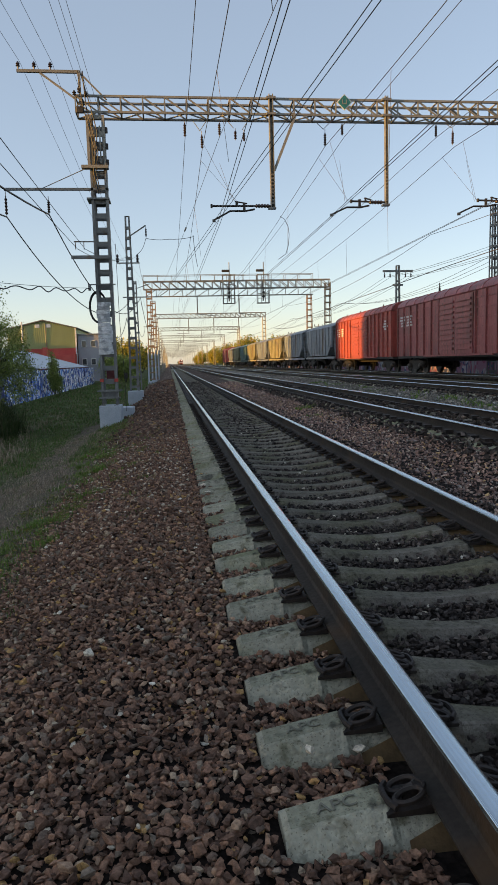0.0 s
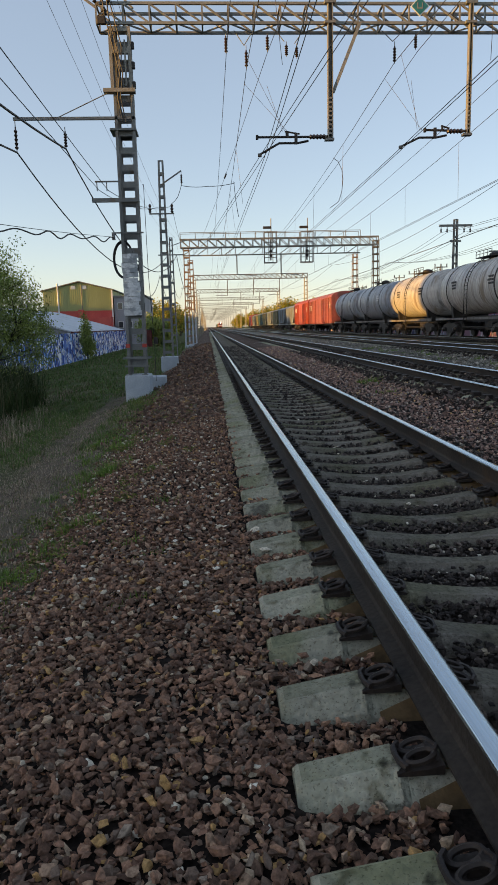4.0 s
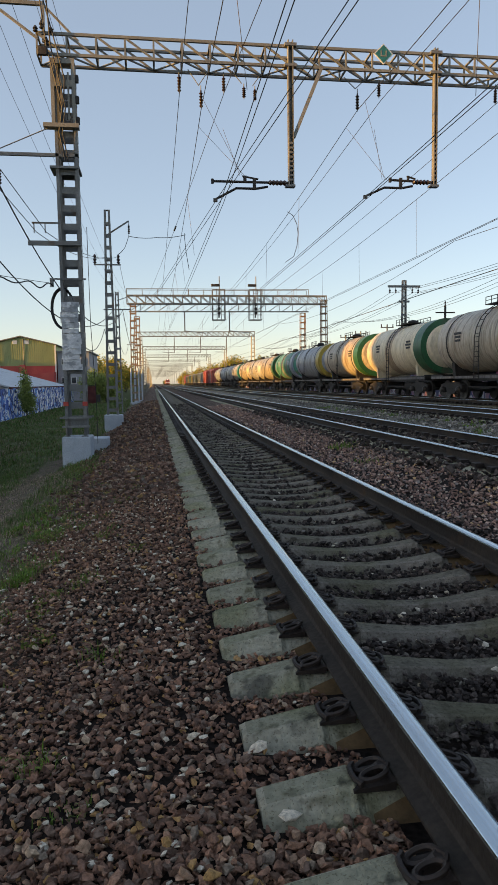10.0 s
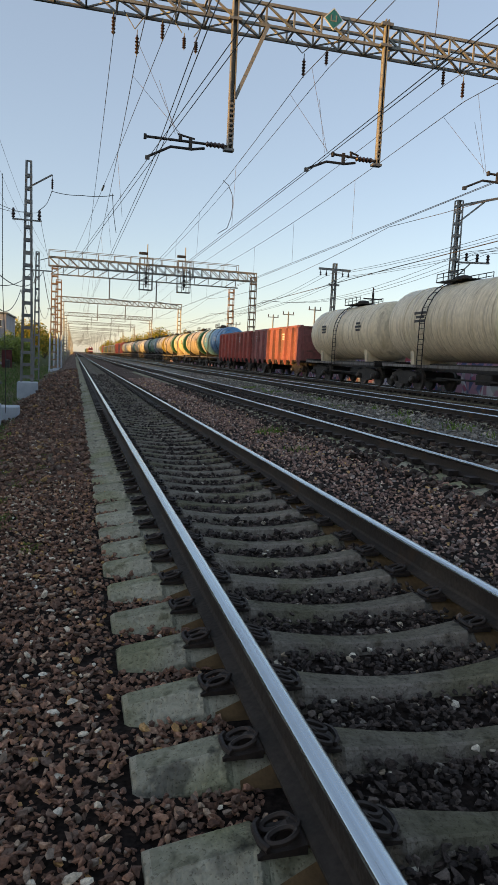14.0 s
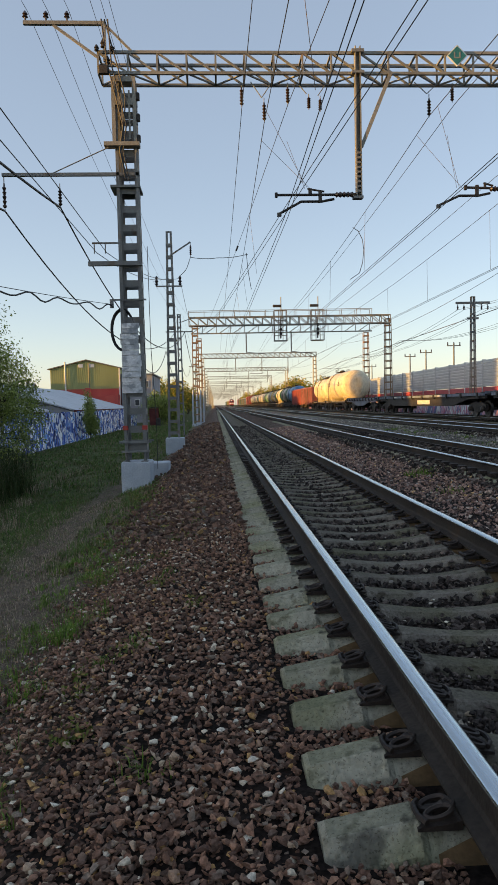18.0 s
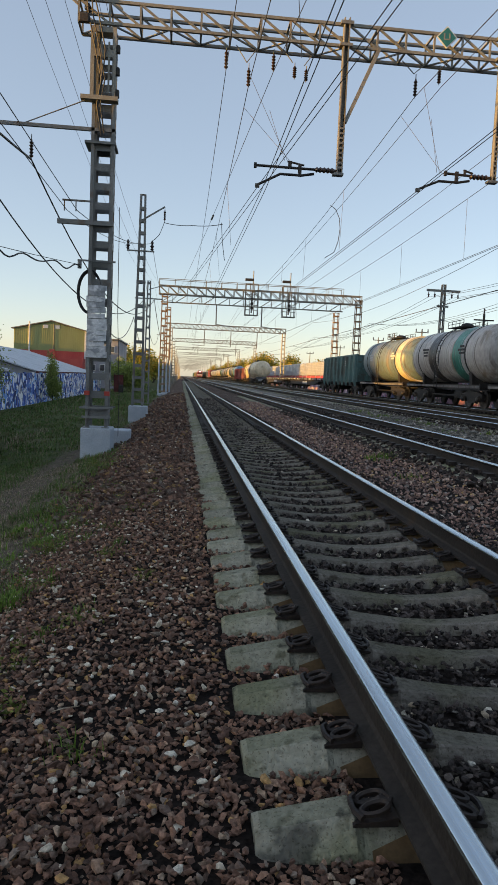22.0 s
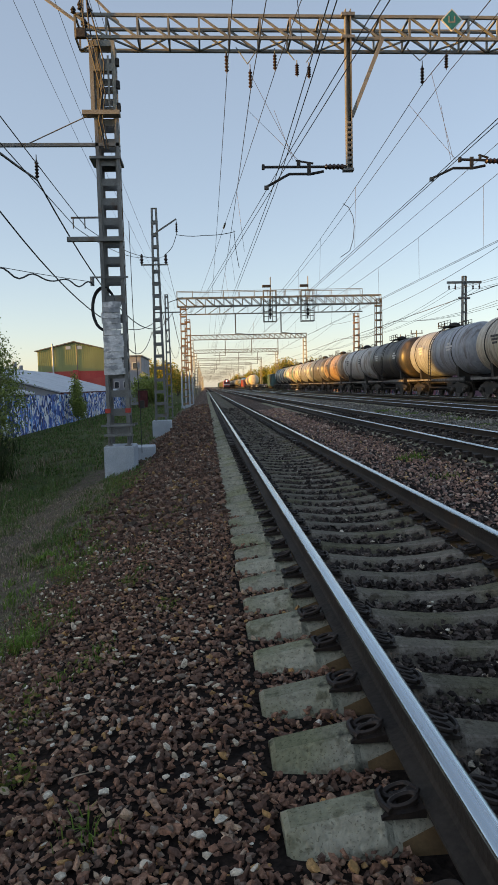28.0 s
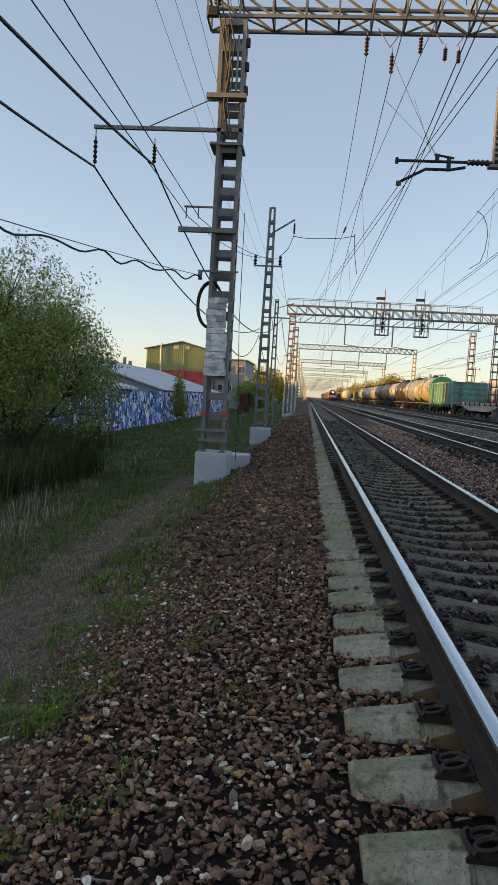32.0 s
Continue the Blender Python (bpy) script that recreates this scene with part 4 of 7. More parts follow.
wire("jumper_cable", [(-1.0, 35.5, 8.0), (0.2, 35.2, 7.9), (1.5, 35, 8.0)], 0.014, CABLE, "thin jumper cable from the bracket", sag=0.05, steps=5)
wire("jumper_cable", [(-1.5, 35.5, 7.2), (-1.2, 35.5, 7.5), (-1.0, 35.5, 8.05)], 0.014, CABLE, "thin jumper cable from the bracket", sag=0.03, steps=5)
wire("jumper_cable", [(1.45, 35.2, 8.1), (1.5, 35, 7.3), (1.6, 34.5, 6.4)], 0.014, CABLE, "thin jumper cable from the bracket", sag=0.03, steps=5)
for ix in (-4.6, -4.08, -3.55):
    wire("feeder_wire", [(ix - 0.6, -30, 11.4), (ix, G1Y, 11.55), (ix + 0.8, 80, 11.2), (ix + 0.8, 140, 11.0)], 0.007, CABLE, "thin upper feeder wire", "upper feeder wires", 1.2, 12)
for x0, x1, z1, x2, x3, sag in ((-5.4, -5.27, 6.47, -2.9, -3.4, 1.61), (-4.0, -3.88, 6.55, -2.2, -2.0, 1.69)):
    wire("feeder_cable", [(x0, -28, z1), (x1, G1Y - 0.3, z1)], 0.026, CABLE, "thick black feeder cable on the side arm", "feeder cables", sag, 26)
    wire("feeder_cable", [(x1, G1Y - 0.3, z1), (x2, 56, 6.9), (x3, 101, 6.9)], 0.022, CABLE, "thick black feeder cable on the side arm", "feeder cables", 2.2, 22)
for x0, x1, z0, x2, x3 in ((-3.7, -3.0, 6.0, -2.0, -2.6), (-3.3, -2.75, 6.6, -1.5, -1.6)):
    wire("feeder_wire", [(x0, -28, z0), (x1, G1Y - 0.34, 5.4)], 0.009, CABLE, "feeder wire to the slender mast", "feeder cables", 0.25, 16)
    wire("feeder_wire", [(x1, G1Y - 0.34, 5.4), (x2, 35.5, 7.1), (x3, 56, 7.0)], 0.009, CABLE, "feeder wire to the slender mast", "feeder cables", 0.3, 12)
a, b = Vector((-2.62, G1Y - 0.36, 4.05)), Vector((-12.0, -28, 4.05))
hang = lambda u: a.lerp(b, u) - Vector((0, 0, 5.2 * u * (1 - u)))
wire("wavy_cable", [hang(k / 250) + Vector((0, 0, 0.08 * math.sin(k * 0.86 + 0.25 * math.sin(k * 0.3)) * (0.7 + 0.3 * math.sin(k * 0.37)) - 0.04)) for k in range(251)], 0.016, CABLE, "wavy black fibre cable lashed along a span wire", category="cable")
wire("span_wire", [hang(k / 40) + Vector((0, 0, 0.035)) for k in range(41)], 0.007, CABLE, "thin span wire carrying the wavy cable")
wire("span_wire", [(-2.3, G1Y + 0.3, 3.2), (-2.2, 35.5, 3.9), (-2.4, 56, 3.4)], 0.014, CABLE, "slack cable from mast to mast", sag=0.9)
for x, z in ((15.6, 8.6), (15.9, 6.55), (16.05, 6.58)):
    wire("catenary_wire", [(x, -14, z), (x, 38.3, z), (x, 88, z), (x, 140, z), (x, 220, z)], 0.013, COPPER, "overhead wire above the train", "train track wires", 0.9 if z > 7 else 0.05, 10)
for k, (dx, z) in enumerate(((-1.2, 8.5), (-0.7, 8.5), (0.7, 8.5), (1.2, 8.5))):
    wire("feeder_wire", [(20.2 + dx, 4, 9.2), (20.3 + dx, 58, 8.5), (21.0 + dx * 0.7, 110, 8.3), (22, 180, 8)], 0.012, CABLE, "feeder wire on the crossarm pole", "crossarm wires", 1.0, 10)
for sx in (0.7, 1.35, 2.0):
    wire("feeder_wire", [(19.4 + sx, -10, 7.9), (19.4 + sx, 38.3, 7.72), (19.3 + sx * 0.6, 77, 7.9), (19.2 + sx * 0.6, 130, 7.8)], 0.012, CABLE, "feeder wire on pin insulators", "crossarm wires", 1.1, 10)


# ---------------------------------------------------------------- walls, sheds, barn
def graffiti(name, ground, inks, scale, cut):
    """Sprayed scrawl: bands cut out of warped noise, over a pale wall."""
    m = bpy.data.materials.new(name)
    m.use_nodes = True
    n, l = m.node_tree.nodes, m.node_tree.links
    bsdf = n["Principled BSDF"]
    geo = n.new("ShaderNodeNewGeometry")
    mp = n.new("ShaderNodeMapping")
    mp.inputs["Scale"].default_value = (1, 1.05, 0.85)
    l.new(geo.outputs["Position"], mp.inputs["Vector"])
    col = None
    for k, ink in enumerate(inks):
        t = n.new("ShaderNodeTexNoise")
        t.inputs["Scale"].default_value, t.inputs["Detail"].default_value, t.inputs["Distortion"].default_value = scale * (0.8 + 0.2 * k), 1.0, 1.1
        off = n.new("ShaderNodeVectorMath")
        off.operation = "ADD"
        off.inputs[1].default_value = (7.3 * k, 3.1 * k, 1.7 * k)
        l.new(mp.outputs["Vector"], off.inputs[0])
        l.new(off.outputs[0], t.inputs["Vector"])
        r = n.new("ShaderNodeValToRGB")
        e = r.color_ramp.elements
        e[0].position, e[0].color, e[1].position, e[1].color = cut, (0, 0, 0, 1), cut + 0.02, (1, 1, 1, 1)
        e.new(cut + 0.10).color = (1, 1, 1, 1)
        e.new(cut + 0.12).color = (0, 0, 0, 1)
        l.new(t.outputs["Fac"], r.inputs["Fac"])
        x = n.new("ShaderNodeMix")
        x.data_type = "RGBA"
        l.new(r.outputs["Color"], x.inputs["Factor"])
        if col is None:
            x.inputs["A"].default_value = (*ground, 1)
        else:
            l.new(col, x.inputs["A"])
        x.inputs["B"].default_value = (*ink, 1)
        col = x.outputs["Result"]
    l.new(col, bsdf.inputs["Base Color"])
    bsdf.inputs["Roughness"].default_value = 0.8
    return m


SCRAWL_BLUE = graffiti("blue and white graffiti", (0.88, 0.90, 0.92), ((0.05, 0.12, 0.42), (0.14, 0.38, 0.78), (0.88, 0.90, 0.92), (0.07, 0.16, 0.50), (0.02, 0.04, 0.16)), 0.62, 0.5)
SCRAWL_PINK = graffiti("pink and white graffiti", (0.42, 0.44, 0.46), ((0.45, 0.12, 0.20), (0.62, 0.62, 0.66), (0.10, 0.12, 0.25), (0.45, 0.24, 0.32)), 0.5, 0.45)
ROOF_SLATE = surface("pale grey roofing sheet", (0.46, 0.51, 0.56), (0.56, 0.60, 0.65), 0.55, grain=0.6, bump=0.3, stain=(0.26, 0.28, 0.30), stain_at=0.6, stain_scale=0.4, where="World")
GREEN_SHEET = surface("olive green sheet cladding", (0.34, 0.37, 0.15), (0.41, 0.43, 0.19), 0.6, grain=0.5, bump=0.2, where="World", stretch=(1, 1, 0.2))
RED_SHEET = surface("red sheet cladding", (0.60, 0.08, 0.07), (0.70, 0.12, 0.09), 0.6, grain=0.5, bump=0.2, where="World", stretch=(1, 1, 0.2))
GREY_WALL = surface("grey rendered wall", (0.30, 0.31, 0.34), (0.38, 0.39, 0.42), 0.8, grain=0.5, bump=0.2, where="World")
DARK_BOARD = surface("dark red-brown boards", (0.10, 0.03, 0.03), (0.16, 0.05, 0.045), 0.8, grain=1.5, bump=0.3, where="World")
BARRIER = surface("pale barrier panel", (0.52, 0.55, 0.60), (0.62, 0.64, 0.68), 0.32, metal=0.35, grain=0.8, bump=0.15, where="World", stain=(0.42, 0.44, 0.48), stain_at=0.62, stain_scale=0.5)
BARRIER_RED = surface("red barrier band", (0.42, 0.06, 0.08), (0.50, 0.09, 0.10), 0.5, grain=1, bump=0.1, where="World")
GLASS_DARK = surface("dark window glass", (0.03, 0.035, 0.045), (0.05, 0.055, 0.07), 0.08, bump=0, coat=0.5)

fence = thing("graffiti_wall", "long concrete panel wall sprayed with blue and white graffiti", "wall", m=pose(-11.6, 0, 0))
y = 30.0
while y < 104:
    part("panel", Shape().box(-0.08, 0.08, y + 0.015, y + 2.985, -1.6, 1.15 + 0.05 * math.sin(y)), SCRAWL_BLUE, fence)
    part("panel_post", Shape().box(-0.06, 0.14, y - 0.09, y + 0.01, -1.6, 1.2), SCRAWL_BLUE, fence)
    y += 3.0
shed = thing("long_shed", "long low shed with a pale grey sheet roof behind the wall", "shed", m=pose(-12, 0, 0))
part("roof", Shape().prism([(-0.2, 1.32), (-9.5, 4.0), (-17.0, 1.5), (-17.0, 1.4), (-9.5, 3.86), (-0.2, 1.2)], 65, 104), ROOF_SLATE, shed)
part("wall", Shape().prism([(-0.5, -1.6), (-0.5, 1.2), (-9.5, 3.8), (-16.6, 1.4), (-16.6, -1.6)], 65.4, 103.6), GREY_WALL, shed)
part("fascia", Shape().box(-0.35, -0.16, 64.9, 104.1, 1.14, 1.30), DARK_BOARD, shed)
low = thing("low_shed", "low dark red-brown boarded shed behind the wall", "shed", m=pose(-13.0, 42, 0))
part("wall", Shape().box(-6, 0.3, 0, 13.5, -1.6, 1.3), DARK_BOARD, low)
part("roof", Shape().prism([(0.7, 1.25), (-3, 2.1), (-6.4, 1.3), (-6.4, 1.4), (-3, 2.25), (0.7, 1.38)], -0.4, 13.8), ROOF_SLATE, low)
hut = thing("hut", "small dark red-brown boarded hut at the end of the wall", "hut", m=pose(-8.6, 100, -1.3))
for k in range(6):
    part("board", Shape().box(-0.6 + 0.2 * k + 0.006, -0.6 + 0.2 * k + 0.194, -0.03, 0.0, 0, 2.5), DARK_BOARD, hut)
part("wall", Shape().box(-0.6, 0.6, 0.004, 1.3, 0, 2.5), DARK_BOARD, hut)
part("roof", Shape().prism([(-0.75, 2.52), (0.75, 2.62), (0.75, 2.70), (-0.75, 2.60)], -0.2, 1.5), DARK_METAL, hut)
barn = thing("barn", "olive green and red sheet-clad barn with a low gable", "barn", m=pose(0, 124, 0))
BX0, BX1, BXP = -28.2, -16.4, -22.0
part("red_wall", Shape().prism([(BX0, -1.6), (BX1, -1.6), (BX1, 4.7), (BX0, 4.7)], 0, 22), RED_SHEET, barn)
part("green_wall", Shape().prism([(BX0, 4.7), (BX1, 4.7), (BX1, 8.2), (BXP, 9.55), (BX0, 8.15)], 0, 22), GREEN_SHEET, barn)
part("roof", Shape().prism([(BX0 - 0.4, 8.1), (BXP, 9.62), (BX1 + 0.4, 8.15), (BX1 + 0.4, 8.28), (BXP, 9.78), (BX0 - 0.4, 8.25)], -0.4, 22.4), STEEL, barn)
for k in range(34):
    xx = BX0 + 0.2 + k * (BX1 - BX0 - 0.3) / 33
    zt = 8.1 + 1.4 * (1 - abs(xx - BXP) / 6.2)
    part("rib", Shape().box(xx - 0.03, xx + 0.03, -0.05, 0.0, 4.75, zt), GREEN_SHEET, barn)
    part("rib", Shape().box(xx - 0.03, xx + 0.03, -0.05, 0.0, -1.5, 4.68), RED_SHEET, barn)
for xx in (-23.0, -21.1):
    part("vent", Shape().block(xx - 0.4, xx + 0.4, -0.12, 0.02, 8.4, 9.0, 0.04), BARRIER, barn, "small pale vent")
part("corner_trim", Shape().box(BX1 - 0.15, BX1 + 0.1, -0.14, 0.02, -1.5, 8.2), WHITE, barn)
part("drain_pipe", Shape().rod((-21.6, -0.12, 2.5), (-21.6, -0.12, 9.2), 0.07), STEEL, barn)
part("drain_pipe", Shape().rod((-25.6, -0.3, -1), (-25.6, -0.3, 9.4), 0.14), WHITE, barn)
part("wall_box", Shape().block(-22.3, -21.4, -0.5, 0, 3.3, 4.9, 0.05), RED_SHEET, barn)
annex = thing("annex_building", "plain grey two-storey annex with small windows", "building", m=pose(0, 124, 0))
part("wall", Shape().box(-16.2, -10.9, 0.5, 18, -1.6, 7.0), GREY_WALL, annex)
part("roof", Shape().box(-16.3, -10.6, 0.2, 18.3, 7.0, 7.2), STEEL, annex)
for xx in (-15.6, -14.0, -12.4):
    for zz in (1.6, 4.8):
        w = part("window", Shape().box(xx, xx + 0.9, 0.42, 0.48, zz, zz + 1.2), WHITE, annex)
        part("pane", Shape().box(xx + 0.1, xx + 0.8, 0.38, 0.415, zz + 0.1, zz + 1.1), GLASS_DARK, w)
part("lean_to", Shape().prism([(-20.5, -1.5), (-16.4, -1.5), (-16.4, 3.6), (-20.5, 3.2)], -3, -0.06), RED_SHEET, annex)
for xx, hh in ((-30.5, 5.8), (-31.5, 6.4), (-33, 5.5)):
    solid("chimney_pipe", Shape().rod((0, 0, -1.5), (0, 0, hh), 0.3, 10), GREY_WALL, "pale sheet-metal chimney pipe", "chimney", "chimneys", m=pose(xx, 122, 0))
hall = thing("storage_hall", "grey flat-roofed storage hall", "building", m=pose(-34, 112, 0))
part("wall", Shape().box(-14, 2, 0, 20, -1.6, 5.0), GREY_WALL, hall)
part("roof", Shape().prism([(-14.3, 5.0), (2.3, 5.0), (2.3, 5.2), (-6, 6.6), (-14.3, 5.2)], -0.3, 20.3), STEEL, hall)

# barrier wall beyond the train
wall = thing("noise_barrier", "pale ribbed metal barrier with a red band on a painted concrete base", "barrier wall", kind="structure", m=pose(22, 0, 0))
part("base", Shape().box(-0.2, 0.2, -10, 190, -0.2, 1.9), SCRAWL_PINK, wall, "concrete base sprayed in pink and white")
y = -8.0
while y < 188:
    near = 20 < y < 130
    part("panel", Shape().prism([(-0.10, 2.5)] + [q for k in range(8) for q in ((-0.10, 2.5 + 0.268 * k), (-0.135, 2.53 + 0.268 * k), (-0.135, 2.69 + 0.268 * k), (-0.10, 2.72 + 0.268 * k))][1:] + [(-0.10, 4.65), (0.05, 4.65), (0.05, 2.5)], y + 0.09, y + 3.91), BARRIER, wall)
    part("red_panel", Shape().box(-0.13, 0.05, y + 0.09, y + 3.91, 1.9, 2.46), BARRIER_RED, wall)
    part("panel_post", Shape().box(-0.17, 0.12, y - 0.08, y + 0.08, 1.9, 4.72), BARRIER, wall)
    y += 4.0

# unseen blocks added off to the west to cast the shade on the line
BLOCKER = surface("grey shade blocker wall", (0.34, 0.33, 0.32), (0.42, 0.41, 0.40), 0.85, grain=0.3, bump=0.2, where="World")
for y0, y1, h in ((-190, 15.0, 12.8), (15.0, 26.0, 17.6), (35.6, 57, 16.5)):
    fl = thing("apartment_building", "unseen grey block added to shade the line", "building", "western flats", m=pose(-78, 0, 0))
    part("wall", Shape().box(-12, 0, y0, y1, -1.6, h - 0.4), BLOCKER, fl)
    part("roof", Shape().box(-12.3, 0.3, y0 - 0.3, y1 + 0.3, h - 0.4, h), STEEL, fl)
    yy = y0 + 2
    while yy < y1 - 2:
        for zz in (0.6, 3.4, 6.2, 9.0):
            part("window", Shape().box(0.0, 0.06, yy, yy + 1.4, zz, zz + 1.5), GLASS_DARK, fl)
        yy += 4.5
# lower unseen fillers, added to keep sun off underframes and ground
for y0, y1, h in ((26.4, 35.2, 7.5), (57.6, 330.0, 7.2)):
    row = thing("garage_row", "unseen low block added to shade wheels and ground", "building", "western garages", m=pose(-78, 0, 0))
    part("wall", Shape().box(-8, 0, y0, y1, -1.6, h - 0.3), BLOCKER, row)
    part("roof", Shape().box(-8.3, 0.3, y0, y1, h - 0.3, h), STEEL, row)


# ---------------------------------------------------------------- rolling stock
def paint(name, low, high, dirt, at=0.58, rough=0.38, metal=0.0, soot=0.62):
    m = surface(name, low, high, rough, metal, grain=0.6, bump=0.12, stain=dirt, stain_at=at, stain_scale=0.9, fine=9, stretch=(1, 1, 0.45))
    n, l = m.node_tree.nodes, m.node_tree.links
    bsdf = n["Principled BSDF"]
    base = bsdf.inputs["Base Color"].links[0].from_socket
    tc, info, shift, mp = n.new("ShaderNodeTexCoord"), n.new("ShaderNodeObjectInfo"), n.new("ShaderNodeVectorMath"), n.new("ShaderNodeMapping")
    shift.operation = "MULTIPLY_ADD"
    shift.inputs[1].default_value = (1, 1, 1)
    l.new(tc.outputs["Object"], shift.inputs[0])
    l.new(info.outputs["Random"], shift.inputs[2])
    mp.inputs["Scale"].default_value = (1.2, 3.2, 0.22)
    l.new(shift.outputs[0], mp.inputs["Vector"])
    t, r, x = n.new("ShaderNodeTexNoise"), n.new("ShaderNodeMapRange"), n.new("ShaderNodeMix")
    t.inputs["Scale"].default_value, t.inputs["Detail"].default_value = 1.6, 6
    l.new(mp.outputs["Vector"], t.inputs["Vector"])
    r.inputs["From Min"].default_value, r.inputs["From Max"].default_value = 0.50, 0.72
    r.inputs["To Max"].default_value = 0.75
    l.new(t.outputs["Fac"], r.inputs["Value"])
    x.data_type = "RGBA"
    l.new(r.outputs["Result"], x.inputs["Factor"])
    l.new(base, x.inputs["A"])
    x.inputs["B"].default_value = (*(0.7 * c for c in dirt), 1)
    mp2, t2, r2, x2 = n.new("ShaderNodeMapping"), n.new("ShaderNodeTexNoise"), n.new("ShaderNodeMapRange"), n.new("ShaderNodeMix")
    mp2.inputs["Scale"].default_value = (1.5, 7.0, 0.35)
    l.new(shift.outputs[0], mp2.inputs["Vector"])
    t2.inputs["Scale"].default_value, t2.inputs["Detail"].default_value = 1.1, 8
    l.new(mp2.outputs["Vector"], t2.inputs["Vector"])
    r2.inputs["From Min"].default_value, r2.inputs["From Max"].default_value, r2.inputs["To Max"].default_value = 0.53, 0.66, soot
    l.new(t2.outputs["Fac"], r2.inputs["Value"])
    x2.data_type = "RGBA"
    l.new(r2.outputs["Result"], x2.inputs["Factor"])
    l.new(x.outputs["Result"], x2.inputs["A"])
    x2.inputs["B"].default_value = (0.075, 0.055, 0.042, 1)
    l.new(x2.outputs["Result"], bsdf.inputs["Base Color"])
    return m


GREY_T = paint("dull grey tank paint", (0.31, 0.35, 0.40), (0.39, 0.43, 0.48), (0.20, 0.20, 0.20))
PALE_T = paint("pale grey tank paint", (0.46, 0.46, 0.45), (0.56, 0.55, 0.52), (0.25, 0.20, 0.15))
BEIGE_T = paint("beige tank paint", (0.46, 0.41, 0.32), (0.56, 0.50, 0.40), (0.27, 0.19, 0.12))
CREAM_T = paint("cream tank paint", (0.76, 0.66, 0.47), (0.82, 0.73, 0.54), (0.68, 0.56, 0.34), 0.70, soot=0.35)
TEAL_T = paint("teal green tank paint", (0.04, 0.27, 0.20), (0.07, 0.36, 0.27), (0.34, 0.22, 0.09))
BLUE_T = paint("bright blue tank paint", (0.06, 0.25, 0.50), (0.10, 0.35, 0.60), (0.36, 0.46, 0.56))
PETROL_T = paint("petrol blue tank paint", (0.14, 0.22, 0.26), (0.20, 0.29, 0.32), (0.24, 0.21, 0.17))
DARK_T = paint("sooty grey tank paint", (0.13, 0.14, 0.16), (0.20, 0.21, 0.23), (0.06, 0.055, 0.05))
BLACK_T = paint("black tank paint", (0.03, 0.03, 0.032), (0.06, 0.058, 0.055), (0.12, 0.09, 0.06))
RUSTY_T = paint("rust-streaked tan tank paint", (0.42, 0.30, 0.19), (0.54, 0.42, 0.30), (0.24, 0.10, 0.04))
RED_W = paint("oxide red wagon paint", (0.34, 0.092, 0.092), (0.42, 0.12, 0.115), (0.22, 0.075, 0.07), rough=0.5)
MAROON_W = paint("faded maroon wagon paint", (0.29, 0.095, 0.09), (0.37, 0.13, 0.12), (0.20, 0.10, 0.09), rough=0.6)
ORANGE_W = paint("bright red wagon paint", (0.38, 0.070, 0.055), (0.46, 0.095, 0.072), (0.24, 0.06, 0.045), rough=0.5)
GREEN_W = paint("sea green wagon paint", (0.13, 0.34, 0.29), (0.18, 0.42, 0.36), (0.18, 0.22, 0.16), rough=0.5)
TEAL_W = paint("dark teal wagon paint", (0.07, 0.17, 0.17), (0.11, 0.23, 0.22), (0.06, 0.07, 0.06), rough=0.55)
HOPPER_W = paint("blue-grey hopper paint", (0.20, 0.25, 0.29), (0.28, 0.33, 0.37), (0.16, 0.14, 0.11), rough=0.55)
OCHRE_W = paint("dusty olive hopper paint", (0.26, 0.25, 0.14), (0.34, 0.32, 0.19), (0.2, 0.14, 0.07), rough=0.6)
FLAT_BLUE = paint("grey-blue flat wagon paint", (0.15, 0.19, 0.25), (0.21, 0.25, 0.31), (0.08, 0.07, 0.065), rough=0.6)
FLAT_GREY = paint("pale flat wagon paint", (0.40, 0.40, 0.40), (0.50, 0.50, 0.49), (0.2, 0.18, 0.16), rough=0.6)
SILL = paint("dusty side sill paint", (0.16, 0.155, 0.15), (0.24, 0.235, 0.225), (0.07, 0.06, 0.055), rough=0.7)
GREEN_BAND = paint("dark green band paint", (0.02, 0.12, 0.05), (0.03, 0.17, 0.08), (0.03, 0.07, 0.04))
TEAL_BAND = paint("teal band paint", (0.02, 0.24, 0.19), (0.04, 0.30, 0.24), (0.03, 0.12, 0.10))
YELLOW_BAND = paint("ochre band paint", (0.50, 0.36, 0.06), (0.58, 0.43, 0.09), (0.3, 0.18, 0.06))

WHEEL_MESH = Shape().lathe([(-0.065, 0.10), (-0.065, 0.36), (-0.085, 0.40), (-0.085, 0.475), (0.035, 0.46), (0.05, 0.50), (0.065, 0.50), (0.065, 0.40), (0.03, 0.36), (0.03, 0.15), (0.09, 0.14), (0.09, 0.08)], 14, "x").mesh("wheel")
CAP_MESH = Shape().lathe([(0.10, 0.15), (0.19, 0.15), (0.21, 0.12), (0.24, 0.10), (0.25, 0.03)], 12, "x").mesh("bearing_cap")
AXLE_MESH = Shape().rod((-1.0, 0, 0), (1.0, 0, 0), 0.08, 8).mesh("axle")
